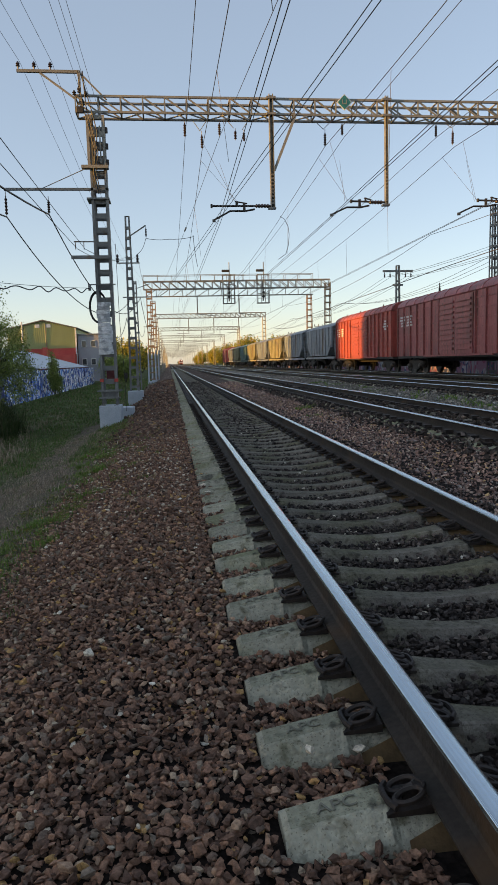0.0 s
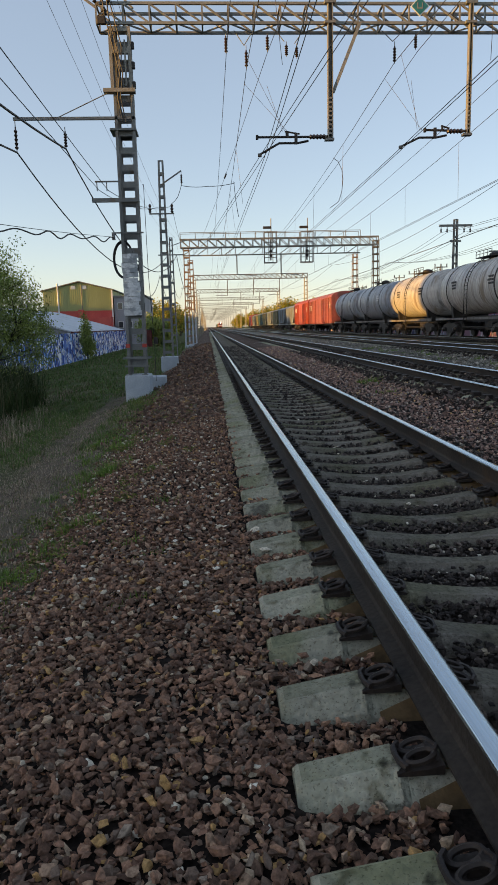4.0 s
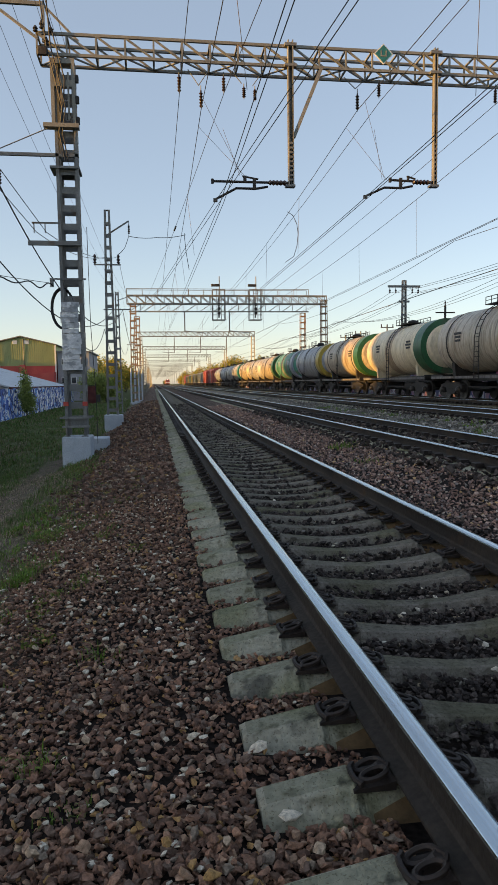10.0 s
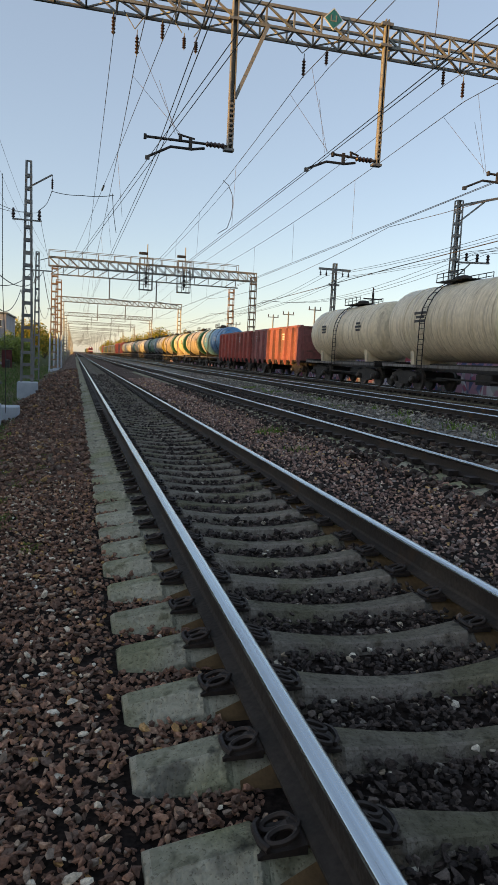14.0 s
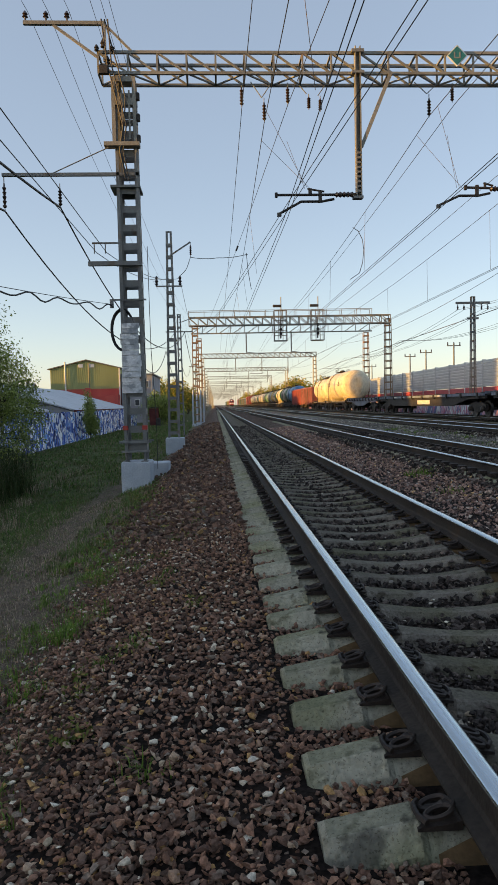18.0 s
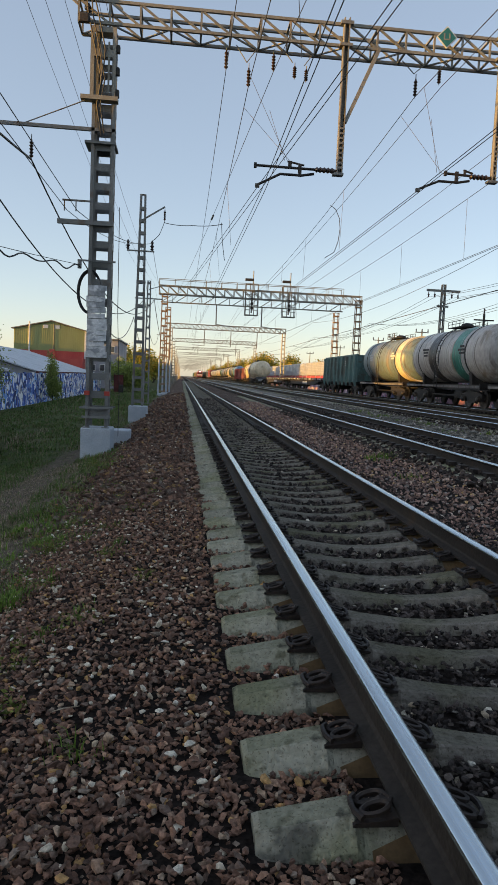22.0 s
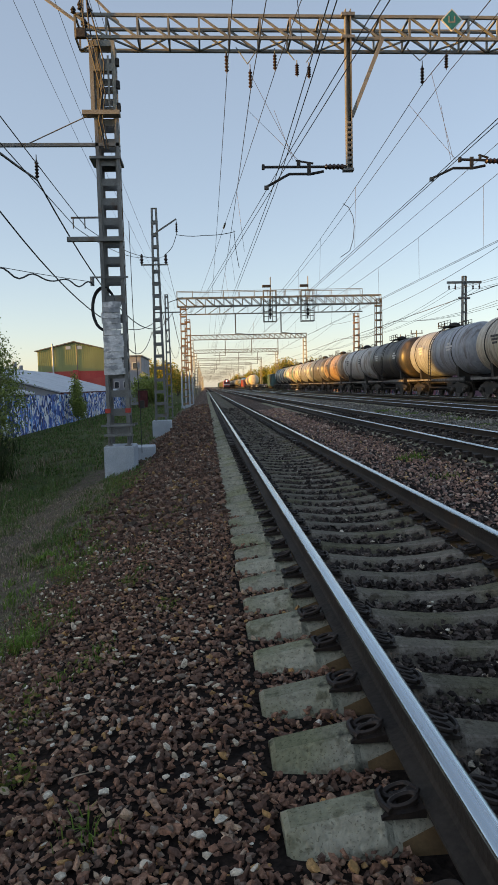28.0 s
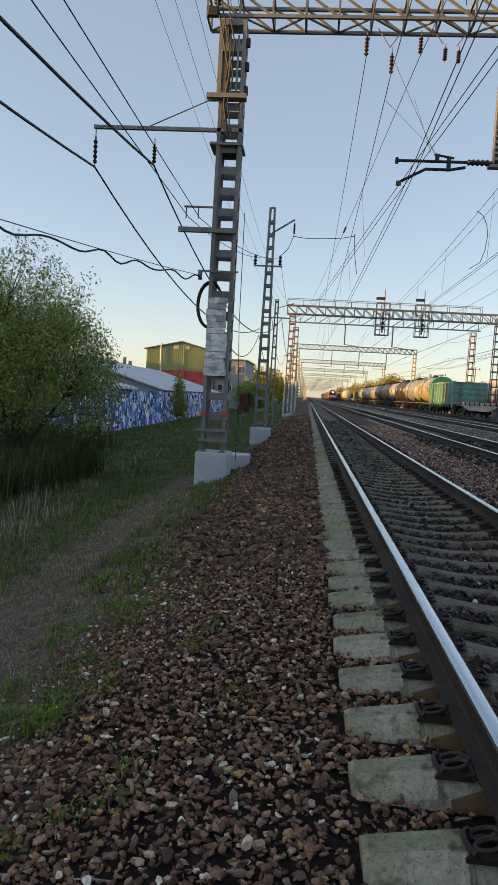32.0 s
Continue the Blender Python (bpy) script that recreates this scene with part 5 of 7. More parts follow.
FRAME_MESH = (Shape().loft([[(x, -1.22, 0.50), (x, -1.22, 0.72), (x, -0.55, 0.86), (x, 0.55, 0.86), (x, 1.22, 0.72), (x, 1.22, 0.50), (x, 0.98, 0.62), (x, 0.62, 0.58), (x, 0.42, 0.26), (x, -0.42, 0.26), (x, -0.62, 0.58), (x, -0.98, 0.62)] for x in (-0.08, 0.08)])
              .block(-0.14, 0.14, -1.08, -0.76, 0.34, 0.64, 0.04).block(-0.14, 0.14, 0.76, 1.08, 0.34, 0.64, 0.04)).mesh("side_frame")
SPRING_MESH = Shape().lathe([(0.28, 0.02)] + [(0.28 + 0.035 * k, 0.10 if k % 2 else 0.075) for k in range(9)] + [(0.58, 0.02)], 10, "z").mesh("spring_nest")
COUPLER_MESH = Shape().box(-0.12, 0.12, -0.45, 0.25, 0.92, 1.16).block(-0.19, 0.19, -0.75, -0.42, 0.88, 1.20, 0.05).mesh("coupler")


def bogie(t, y):
    b = part("bogie", Shape().box(-0.75, 0.75, -0.22, 0.22, 0.52, 0.85).box(-0.2, 0.2, -0.25, 0.25, 0.85, 1.05), DARK_METAL, t, "black two-axle bogie", pose(0, y, 0))
    for sx in (-1.03, 1.03):
        part("side_frame", FRAME_MESH, DARK_METAL, b, m=pose(sx, 0, 0))
        for dy in (-0.16, 0.16):
            part("spring_nest", SPRING_MESH, DARK_METAL, b, m=pose(sx, dy, 0))
        for dy in (-0.925, 0.925):
            part("wheel", WHEEL_MESH, WHEEL, b, m=pose(0.80 * (1 if sx > 0 else -1), dy, 0.475, 0, 0, 0 if sx > 0 else 180))
        for dy in (-0.925, 0.925):
            part("bearing_cap", CAP_MESH, WHEEL, b, "greasy round bearing cap", m=pose(sx, dy, 0.475, 0, 0, 0 if sx > 0 else 180))
    for dy in (-0.925, 0.925):
        part("axle", AXLE_MESH, WHEEL, b, m=pose(0, dy, 0.475))
    return b


WAGONS = []


def wagon(name, label, at, length, bogie_y, group):
    """A wagon's base: its centre lies at that distance along the train at the clip's start."""
    t = thing(name, label, "freight wagon", group, m=pose(TRACKS[3][0], at - length / 2, TRACKS[3][1]))
    for s in (-1, 1):
        bogie(t, s * bogie_y)
        part("coupler", COUPLER_MESH, DARK_METAL, t, m=pose(0, s * (length / 2 - 0.55), 0, 0, 0, 0 if s < 0 else 180))
    WAGONS.append((t, at - length / 2))
    return t


def tank_profile(half, r, cap=0.75, n=9):
    left = [(-half + cap * (1 - math.cos(a)), max(r * math.sin(a), 0.02)) for a in [i * 1.5708 / n for i in range(n)]]
    return left + [(-half + cap, r), (half - cap, r)] + [(-y, q) for y, q in reversed(left)]


TANKS = {}


def tank_meshes(half, r, zc):
    key = (half, r, zc)
    if key in TANKS:
        return TANKS[key]
    ring = lambda y0, y1, e: Shape().lathe([(y0, r + 0.002), (y0, r + e), (y1, r + e), (y1, r + 0.002)], 40, "y", (0, 0, zc))
    lad = Shape()
    for sy in (-0.22, 0.22):
        lad.tube([(-r - 0.14, sy, 1.0), (-r - 0.14, sy, zc)] + [(-(r + 0.12) * math.cos(a), sy, zc + (r + 0.12) * math.sin(a)) for a in (0.3, 0.6, 0.9, 1.2, 1.45)], 0.022, 6)
    for k in range(9):
        lad.rod((-r - 0.14, -0.22, 1.1 + 0.22 * k), (-r - 0.14, 0.22, 1.1 + 0.22 * k), 0.016, 6)
    for k in range(7):
        a = 0.12 + 0.2 * k
        c, s = -(r + 0.12) * math.cos(a), zc + (r + 0.12) * math.sin(a)
        lad.rod((c, -0.22, s), (c, 0.22, s), 0.016, 6)
    top = zc + r
    plat = Shape().box(-0.7, 0.7, -1.1, 1.1, top + 0.06, top + 0.10)
    for sx in (-0.68, 0.68):
        for k in range(5):
            plat.rod((sx, -1.08 + 0.54 * k, top + 0.08), (sx, -1.08 + 0.54 * k, top + 0.42), 0.018, 6)
        plat.rod((sx, -1.08, top + 0.42), (sx, 1.08, top + 0.42), 0.02, 6)
        plat.rod((sx, -1.08, top + 0.26), (sx, 1.08, top + 0.26), 0.016, 6)
    out = {
        "shell": Shape().lathe(tank_profile(half, r), 40, "y", (0, 0, zc)).mesh("shell", sharp=50),
        "weld": ring(-0.03, 0.03, 0.012).mesh("weld_seam"),
        "band": ring(-0.06, 0.06, 0.02).mesh("strap"),
        "wide": ring(-0.55, 0.55, 0.012).mesh("painted_band"),
        "ladder": lad.mesh("ladder"), "platform": plat.mesh("platform"),
        "dome": Shape().lathe([(top - 0.1, 0.34), (top + 0.22, 0.34), (top + 0.28, 0.30), (top + 0.34, 0.12)], 16, "z").mesh("hatch"),
        "saddle": Shape().prism([(-1.05, 1.02), (1.05, 1.02), (1.14, zc - r * 0.66), (0.98, zc - r * 0.74), (0.5, zc - r * 0.96), (-0.5, zc - r * 0.96), (-0.98, zc - r * 0.74), (-1.14, zc - r * 0.66)], -0.16, 0.16).mesh("saddle"),
        "walk": Shape().box(-1.0, 1.0, -0.9, 0.9, 0, 0.04).mesh("walkway"),
    }
    TANKS[key] = out
    return out


def marking(t, x, y, z, rows, material, turn=0):
    """Bars in place of lettering on a side."""
    rng = random.Random(int(1000 * abs(y)) + rows)
    for k in range(rows):
        w = rng.uniform(0.5, 1.1)
        part("marking", Shape().box(-0.006, 0.0, -w / 2, w / 2, -0.055, 0.055), material, t, m=pose(x, y, z - 0.17 * k, 0, turn, 0))


def tank_wagon(at, length, paint_m, label, bands=(), r=1.5, dirt=True, text=TEXT_DARK, ladder=0.0, group="tank wagons"):
    t = wagon("tank_wagon", label, at, length, length / 2 - 2.1, group)
    zc, half = 1.32 + r, length / 2 - 0.62
    me = tank_meshes(round(half, 3), r, round(zc, 3))
    shell = part("shell", me["shell"], paint_m, t)
    for y in (-half * 0.52, -half * 0.18, half * 0.20, half * 0.55):
        part("weld_seam", me["weld"], paint_m, shell, m=pose(0, y, 0))
    for y in (-half * 0.66, half * 0.66):
        part("strap", me["band"], paint_m if paint_m is CREAM_T else DARK_METAL, t, m=pose(0, y, 0))
        part("saddle", me["saddle"], paint_m if paint_m is CREAM_T else DARK_METAL, t, m=pose(0, y, 0))
    for y, m in bands:
        part("painted_band", me["wide"], m, shell, "painted band round the tank", pose(0, y * half, 0))
    part("ladder", me["ladder"], DARK_METAL, t, m=pose(0, ladder, 0))
    part("platform", me["platform"], DARK_METAL, t, m=pose(0, ladder, 0))
    part("hatch", me["dome"], DARK_METAL, t, m=pose(0, ladder, 0))
    f = part("underframe", Shape().box(-0.28, 0.28, -length / 2 + 0.55, length / 2 - 0.55, 0.88, 1.22), DARK_METAL, t, "dark centre sill")
    for s in (-1, 1):
        part("end_platform", Shape().box(-1.45, 1.45, s * (length / 2 - 1.15) - 0.75, s * (length / 2 - 1.15) + 0.75, 1.08, 1.2), DARK_METAL, t)
        part("headstock", Shape().box(-1.42, 1.42, s * (length / 2 - 0.58) - 0.06, s * (length / 2 - 0.58) + 0.06, 0.95, 1.25), DARK_METAL, t)
    part("side_sill", Shape().box(-1.48, -1.40, -length / 2 + 0.5, length / 2 - 0.5, 1.02, 1.14), SILL, t, "dusty grey side sill")
    part("side_sill", Shape().box(1.40, 1.48, -length / 2 + 0.5, length / 2 - 0.5, 1.0, 1.16), DARK_METAL, t)
    part("brake_gear", Shape().block(-0.6, 0.5, -1.3, -0.2, 0.45, 0.88, 0.05).rod((-0.9, -2.2, 0.6), (-0.9, 2.2, 0.6), 0.04), DARK_METAL, t)
    for y in (0.30, -0.42):
        marking(t, -r - 0.012, y * half * 1.4, zc + 0.35, 3, text)
    return t


def box_wagon(at, length, paint_m, label):
    t = wagon("box_wagon", label, at, length, length / 2 - 2.6, "box wagons")
    h, w, z0, z1 = length / 2 - 0.55, 1.52, 1.05, 4.05
    part("body", Shape().prism([(-w, z0), (w, z0), (w, z1), (-w, z1)], -h, h), paint_m, t)
    part("roof", Shape().prism([(-w - 0.05, z1)] + [(-(w + 0.05) * math.cos(a), z1 + 0.62 * math.sin(a)) for a in [i * 3.14159 / 12 for i in range(1, 12)]] + [(w + 0.05, z1), (w, z1 - 0.06), (-w, z1 - 0.06)], -h - 0.06, h + 0.06), paint_m, t)
    for k in range(13):
        y = -h + k * 2 * h / 12
        part("roof_rib", Shape().tube([(-(w + 0.06) * math.cos(a), y * 0.995, z1 + 0.63 * math.sin(a)) for a in [i * 3.14159 / 10 for i in range(11)]], 0.03, 6), paint_m, t)
    for s in (-1, 1):
        n = 17
        for k in range(n):
            y = -h + 0.08 + k * (2 * h - 0.16) / (n - 1)
            if abs(y) < 2.15:
                continue
            part("side_rib", Shape().box(s * w - 0.09, s * w + 0.09, y - 0.05, y + 0.05, z0, z1 - 0.04), paint_m, t)
        for k in range(6):
            for y0, y1 in ((-h + 0.1, -2.1), (2.1, h - 0.1)):
                part("board_seam", Shape().box(s * w - 0.035, s * w + 0.035, y0, y1, z0 + 0.35 + 0.45 * k, z0 + 0.42 + 0.45 * k), paint_m, t)
        for d, (a, b) in enumerate(((-2.0, -0.02), (0.02, 2.0))):
            door = part("door", Shape().box(s * (w + 0.06) - 0.03, s * (w + 0.06) + 0.03, a, b, z0 + 0.05, z1 - 0.1), paint_m, t, "sliding door with pressed ribs")
            for k in range(10):
                part("door_rib", Shape().box(s * (w + 0.11) - 0.045, s * (w + 0.11) + 0.045, a + 0.12, b - 0.12, z0 + 0.25 + 0.26 * k, z0 + 0.36 + 0.26 * k), paint_m, door)
        part("door_rail", Shape().box(s * (w + 0.10) - 0.04, s * (w + 0.10) + 0.04, -4.2, 4.2, z0 - 0.06, z0 + 0.02), paint_m, t)
    part("side_sill", Shape().box(-w, w, -h, h, z0 - 0.14, z0), DARK_METAL, t)
    part("underframe", Shape().box(-0.3, 0.3, -h, h, 0.7, 0.95), DARK_METAL, t)
    for y in (h - 1.0, h - 2.2, -h + 1.3):
        marking(t, -w - 0.06, y, 3.4, 4, TEXT_LIGHT)
    return t


def gondola(at, length, paint_m, label, z1=3.35):
    t = wagon("gondola_wagon", label, at, length, length / 2 - 2.35, "gondola wagons")
    h, w, z0 = length / 2 - 0.6, 1.5, 1.12
    for s in (-1, 1):
        part("side_wall", Shape().box(s * w - 0.04, s * w + 0.04, -h, h, z0, z1), paint_m, t)
        for k in range(9):
            y = -h + 0.08 + k * (2 * h - 0.16) / 8
            part("side_rib", Shape().loft([[(s * (w + 0.04), y - 0.11, z), (s * (w + 0.04 + d), y - 0.06, z), (s * (w + 0.04 + d), y + 0.06, z), (s * (w + 0.04), y + 0.11, z)] for z, d in ((z0 - 0.35, 0.08), (z0, 0.20), (z1 - 0.05, 0.17))]), paint_m, t)
        part("top_rail", Shape().box(s * w - 0.08, s * w + 0.10, -h, h, z1 - 0.06, z1 + 0.08), paint_m, t)
        for k in range(4):
            part("panel_seam", Shape().box(s * w - 0.055, s * w + 0.055, -h, h, z0 + 0.4 + 0.45 * k, z0 + 0.46 + 0.45 * k), paint_m, t)
        e = part("end_wall", Shape().box(-w, w, s * h - 0.04, s * h + 0.04, z0, z1), paint_m, t)
        for k in range(5):
            part("end_rib", Shape().box(-w, w, s * (h + 0.07) - 0.04, s * (h + 0.07) + 0.04, z0 + 0.05 + 0.52 * k, z0 + 0.17 + 0.52 * k), paint_m, e)
        for sx in (-w + 0.05, w - 0.05):
            part("corner_post", Shape().box(sx - 0.08, sx + 0.08, s * h - 0.06, s * h + 0.09, z0, z1), paint_m, t)
    part("floor", Shape().box(-w, w, -h, h, z0 - 0.1, z0), DARK_METAL, t)
    part("underframe", Shape().box(-0.3, 0.3, -h, h, 0.75, 1.02), DARK_METAL, t)
    for k in range(6):
        part("hatch_latch", Shape().block(-w - 0.12, -w + 0.1, -h + 1.4 + 1.9 * k, -h + 1.7 + 1.9 * k, z0 - 0.28, z0 - 0.02, 0.03), DARK_METAL, t)
    for y in (h * 0.8, -h * 0.4):
        marking(t, -w - 0.06, y, 2.9, 3, TEXT_LIGHT)
    return t


def hopper(at, length, paint_m, label):
    t = wagon("hopper_wagon", label, at, length, length / 2 - 2.2, "hopper wagons")
    h, w, z1 = length / 2 - 0.6, 1.5, 3.9
    part("body", Shape().loft([[(-w, -h + a, z), (w, -h + a, z), (w, h - a, z), (-w, h - a, z)] for z, a in ((1.35, 2.5), (2.1, 1.3), (z1, 0.35))]), paint_m, t)
    part("roof", Shape().prism([(-w - 0.03, z1), (-w * 0.5, z1 + 0.42), (w * 0.5, z1 + 0.42), (w + 0.03, z1)], -h + 0.3, h - 0.3), paint_m, t)
    for s in (-1, 1):
        for k in range(10):
            y = -h + 0.6 + k * (2 * h - 1.2) / 9
            zlow = 1.4 if abs(y) < h - 1.9 else 2.1
            part("side_rib", Shape().box(s * w - 0.07, s * w + 0.07, y - 0.06, y + 0.06, zlow, z1), paint_m, t)
        part("side_sill", Shape().box(s * 1.4 - 0.06, s * 1.4 + 0.06, -h, h, 1.05, 1.25), paint_m, t)
        part("end_frame", Shape().bar((-1.3, s * (h - 0.1), 1.2), (-1.3, s * (h - 0.9), 3.8), 0.1).bar((1.3, s * (h - 0.1), 1.2), (1.3, s * (h - 0.9), 3.8), 0.1).bar((-1.3, s * (h - 0.2), 1.3), (1.3, s * (h - 0.8), 3.4), 0.08), paint_m, t)
        part("chute", Shape().loft([[(-0.8 * q, s * 1.8 - 0.9 * q, z), (0.8 * q, s * 1.8 - 0.9 * q, z), (0.8 * q, s * 1.8 + 0.9 * q, z), (-0.8 * q, s * 1.8 + 0.9 * q, z)] for z, q in ((0.55, 0.5), (1.4, 1.2))]), DARK_METAL, t)
    part("underframe", Shape().box(-0.3, 0.3, -h, h, 0.8, 1.1), DARK_METAL, t)
    return t


def flat_wagon(at, length, paint_m, label, bar=True):
    t = wagon("flat_wagon", label, at, length, length / 2 - 2.4, "flat wagons")
    h = length / 2 - 0.55
    for s in (-1, 1):
        part("fishbelly_sill", Shape().loft([[(s * 1.35 - 0.05, -h, 1.05), (s * 1.35 - 0.05, -h + 2.5, 1.02), (s * 1.35 - 0.05, -h + 5.2, 0.62), (s * 1.35 - 0.05, h - 5.2, 0.62), (s * 1.35 - 0.05, h - 2.5, 1.02), (s * 1.35 - 0.05, h, 1.05), (s * 1.35 - 0.05, h, 1.28), (s * 1.35 - 0.05, -h, 1.28)],
                                              [(s * 1.35 + 0.05, -h, 1.05), (s * 1.35 + 0.05, -h + 2.5, 1.02), (s * 1.35 + 0.05, -h + 5.2, 0.62), (s * 1.35 + 0.05, h - 5.2, 0.62), (s * 1.35 + 0.05, h - 2.5, 1.02), (s * 1.35 + 0.05, h, 1.05), (s * 1.35 + 0.05, h, 1.28), (s * 1.35 + 0.05, -h, 1.28)]]), paint_m if not bar else DARK_METAL, t)
        part("deck_edge", Shape().box(s * 1.46 - 0.05, s * 1.46 + 0.05, -h, h, 1.20, 1.36), paint_m, t)
        for k in range(10):
            part("stake_pocket", Shape().block(s * 1.52 - 0.06, s * 1.52 + 0.06, -h + 0.8 + k * (2 * h - 1.6) / 9 - 0.1, -h + 0.8 + k * (2 * h - 1.6) / 9 + 0.1, 1.1, 1.38, 0.02), DARK_METAL, t)
    part("deck", Shape().box(-1.4, 1.4, -h, h, 1.22, 1.32), DARK_METAL, t)
    for k in range(7):
        part("cross_bearer", Shape().box(-1.45, 1.45, -h + 0.4 + k * (2 * h - 0.8) / 6 - 0.1, -h + 0.4 + k * (2 * h - 0.8) / 6 + 0.1, 1.30, 1.40), DARK_METAL, t)
    part("end_board", Shape().box(-1.4, 1.4, h - 0.04, h + 0.02, 1.3, 1.45), paint_m, t)
    part("end_board", Shape().box(-1.4, 1.4, -h - 0.02, -h + 0.04, 1.3, 1.45), paint_m, t)
    if bar:
        part("logo_shape", Shape().box(-1.412, -1.402, -2.6, 0.2, 0.74, 1.02), TEXT_LIGHT, t, "worn white logo shape")
        for y in (-5, 3.5, 6):
            marking(t, -1.512, y, 1.28, 1, TEXT_LIGHT)
    return t


# the train, from its head to its tail; at: where each wagon's front stands at the start
front = 57.2
for k in range(9):
    m, what = ((HOPPER_W, "blue-grey"), (HOPPER_W, "blue-grey"), (OCHRE_W, "dusty olive"), (HOPPER_W, "blue-grey"), (OCHRE_W, "dusty olive"), (TEAL_W, "dark teal"), (OCHRE_W, "dusty olive"), (HOPPER_W, "blue-grey"), (RED_W, "oxide red"))[k]
    front += 13.8
    if k < 8:
        hopper(front, 13.8, m, f"{what} covered hopper wagon with slanted ends")
    else:
        box_wagon(front + 3, 16.7, m, "oxide red box wagon with pressed doors")
box_wagon(57.2, 16.1, ORANGE_W, "bright red box wagon with a curved roof")
box_wagon(41.1, 18.9, RED_W, "oxide red box wagon with white lettering blocks")
TANK_ROWS = [
    (GREY_T, "dull grey tank wagon with faded white lettering", ()), (GREY_T, "dull grey tank wagon streaked with soot", ()), (PALE_T, "pale grey weathered tank wagon", ()),
    (PALE_T, "pale tank wagon with a teal end band", ((-0.86, TEAL_BAND),)), (BEIGE_T, "beige weathered tank wagon", ()), (PALE_T, "pale grey tank wagon with rust runs", ()),
    (BEIGE_T, "beige tank wagon with a dark green end band", ((-0.84, GREEN_BAND),)), (TEAL_T, "teal green tank wagon with rusty patches", ((0.1, BEIGE_T), (-0.82, GREY_T))),
    (GREY_T, "pale blue-grey tank wagon with an ochre end", ((-0.84, YELLOW_BAND),)), (BEIGE_T, "beige tank wagon with a green end band", ((-0.84, GREEN_BAND),)),
    (CREAM_T, "cream tank wagon with a dark green end band", ((-0.84, GREEN_BAND), (0.05, RUSTY_T))), (BEIGE_T, "beige tank wagon with a green end band", ((-0.84, GREEN_BAND),)),
    (BLUE_T, "bright blue tank wagon with a pale worn patch", ((0.82, PALE_T),))]
front = 22.2
for m, what, bands in TANK_ROWS:
    tank_wagon(front, 11.76, m, what, bands, text=TEXT_LIGHT if m in (GREY_T, BLUE_T, TEAL_T) else TEXT_DARK)
    front -= 11.76
gondola(-130.7, 13.25, ORANGE_W, "bright red open gondola wagon")
gondola(-143.95, 13.25, MAROON_W, "faded maroon open gondola wagon")
tank_wagon(-157.2, 11.3, CREAM_T, "cream tank wagon with tall ladder", r=1.5)
tank_wagon(-168.5, 13.9, CREAM_T, "large cream pressure tank wagon with tall ladder", r=1.66, ladder=2.2)
flat_wagon(-182.4, 14.4, FLAT_BLUE, "short empty grey-blue flat wagon", bar=False)
for front in (-196.8, -222.2):
    flat_wagon(front, 25.4, FLAT_BLUE, "long empty grey-blue flat wagon with a worn logo")
gondola(-247.6, 13.5, TEAL_W, "dark teal open gondola wagon")
front = -261.1
for m, what, bands in [(PETROL_T, "petrol blue tank wagon with a pale end", ((-0.80, CREAM_T), (0.40, BEIGE_T))), (PALE_T, "whitish tank wagon with a black and a teal band", ((0.22, BLACK_T), (0.62, PALE_T), (-0.45, TEAL_BAND))), (PALE_T, "pale rust-streaked tank wagon with a teal band", ((-0.05, TEAL_BAND),)),
                       (GREY_T, "grey tank wagon with white lettering", ()), (DARK_T, "sooty dark tank wagon with faded teal band", ((0.55, PETROL_T),)), (RUSTY_T, "rust-streaked tan tank wagon with a black band", ((0.3, BLACK_T),)),
                       (PALE_T, "pale grey weathered tank wagon", ()), (BLACK_T, "black sooty tank wagon", ()), (GREY_T, "dull blue-grey tank wagon", ()), (BEIGE_T, "beige tank wagon with a green end", ((-0.88, TEAL_BAND),))]:
    tank_wagon(front, 11.71, m, what, bands, text=TEXT_LIGHT if m in (GREY_T, DARK_T, BLACK_T, PETROL_T) else TEXT_DARK)
    front -= 11.71
gondola(-378.2, 13.4, GREEN_W, "sea green open gondola wagon")
front = -391.6
for k in range(3):
    flat_wagon(front, 18.2, FLAT_GREY, "empty pale grey flat wagon", bar=False)
    front -= 18.2
SPEED = 14.6


# a second train far off, coming down the third track behind a red locomotive
LOCO_RED = paint("red locomotive paint", (0.30, 0.045, 0.05), (0.38, 0.06, 0.06), (0.15, 0.04, 0.04))
HEADLIGHT = bpy.data.materials.new("headlight")
HEADLIGHT.use_nodes = True
HEADLIGHT.node_tree.nodes["Principled BSDF"].inputs["Emission Color"].default_value = (1.0, 0.93, 0.8, 1)
HEADLIGHT.node_tree.nodes["Principled BSDF"].inputs["Emission Strength"].default_value = 30
COMING = []
loco = thing("locomotive", "distant red locomotive with a white band and lit headlight", "locomotive", m=pose(TRACKS[2][0], 635, TRACKS[2][1]))
part("body", Shape().prism([(-1.5, 1.0), (1.5, 1.0), (1.55, 2.6), (1.35, 3.9), (0.8, 4.3), (-0.8, 4.3), (-1.35, 3.9), (-1.55, 2.6)], 0, 16), LOCO_RED, loco)
part("white_band", Shape().box(-1.5, 1.5, -0.03, -0.004, 1.75, 2.3), WHITE, loco)
for sx in (-1, 1):
    part("windscreen", Shape().box(min(sx * 0.08, sx * 1.15), max(sx * 0.08, sx * 1.15), -0.03, -0.004, 2.75, 3.5), GLASS_DARK, loco)
    part("buffer_lamp", Shape().lathe([(-0.1, 0.02), (-0.1, 0.14), (0.0, 0.16)], 10, "y", (sx * 1.0, -0.01, 1.5)), WHITE, loco)
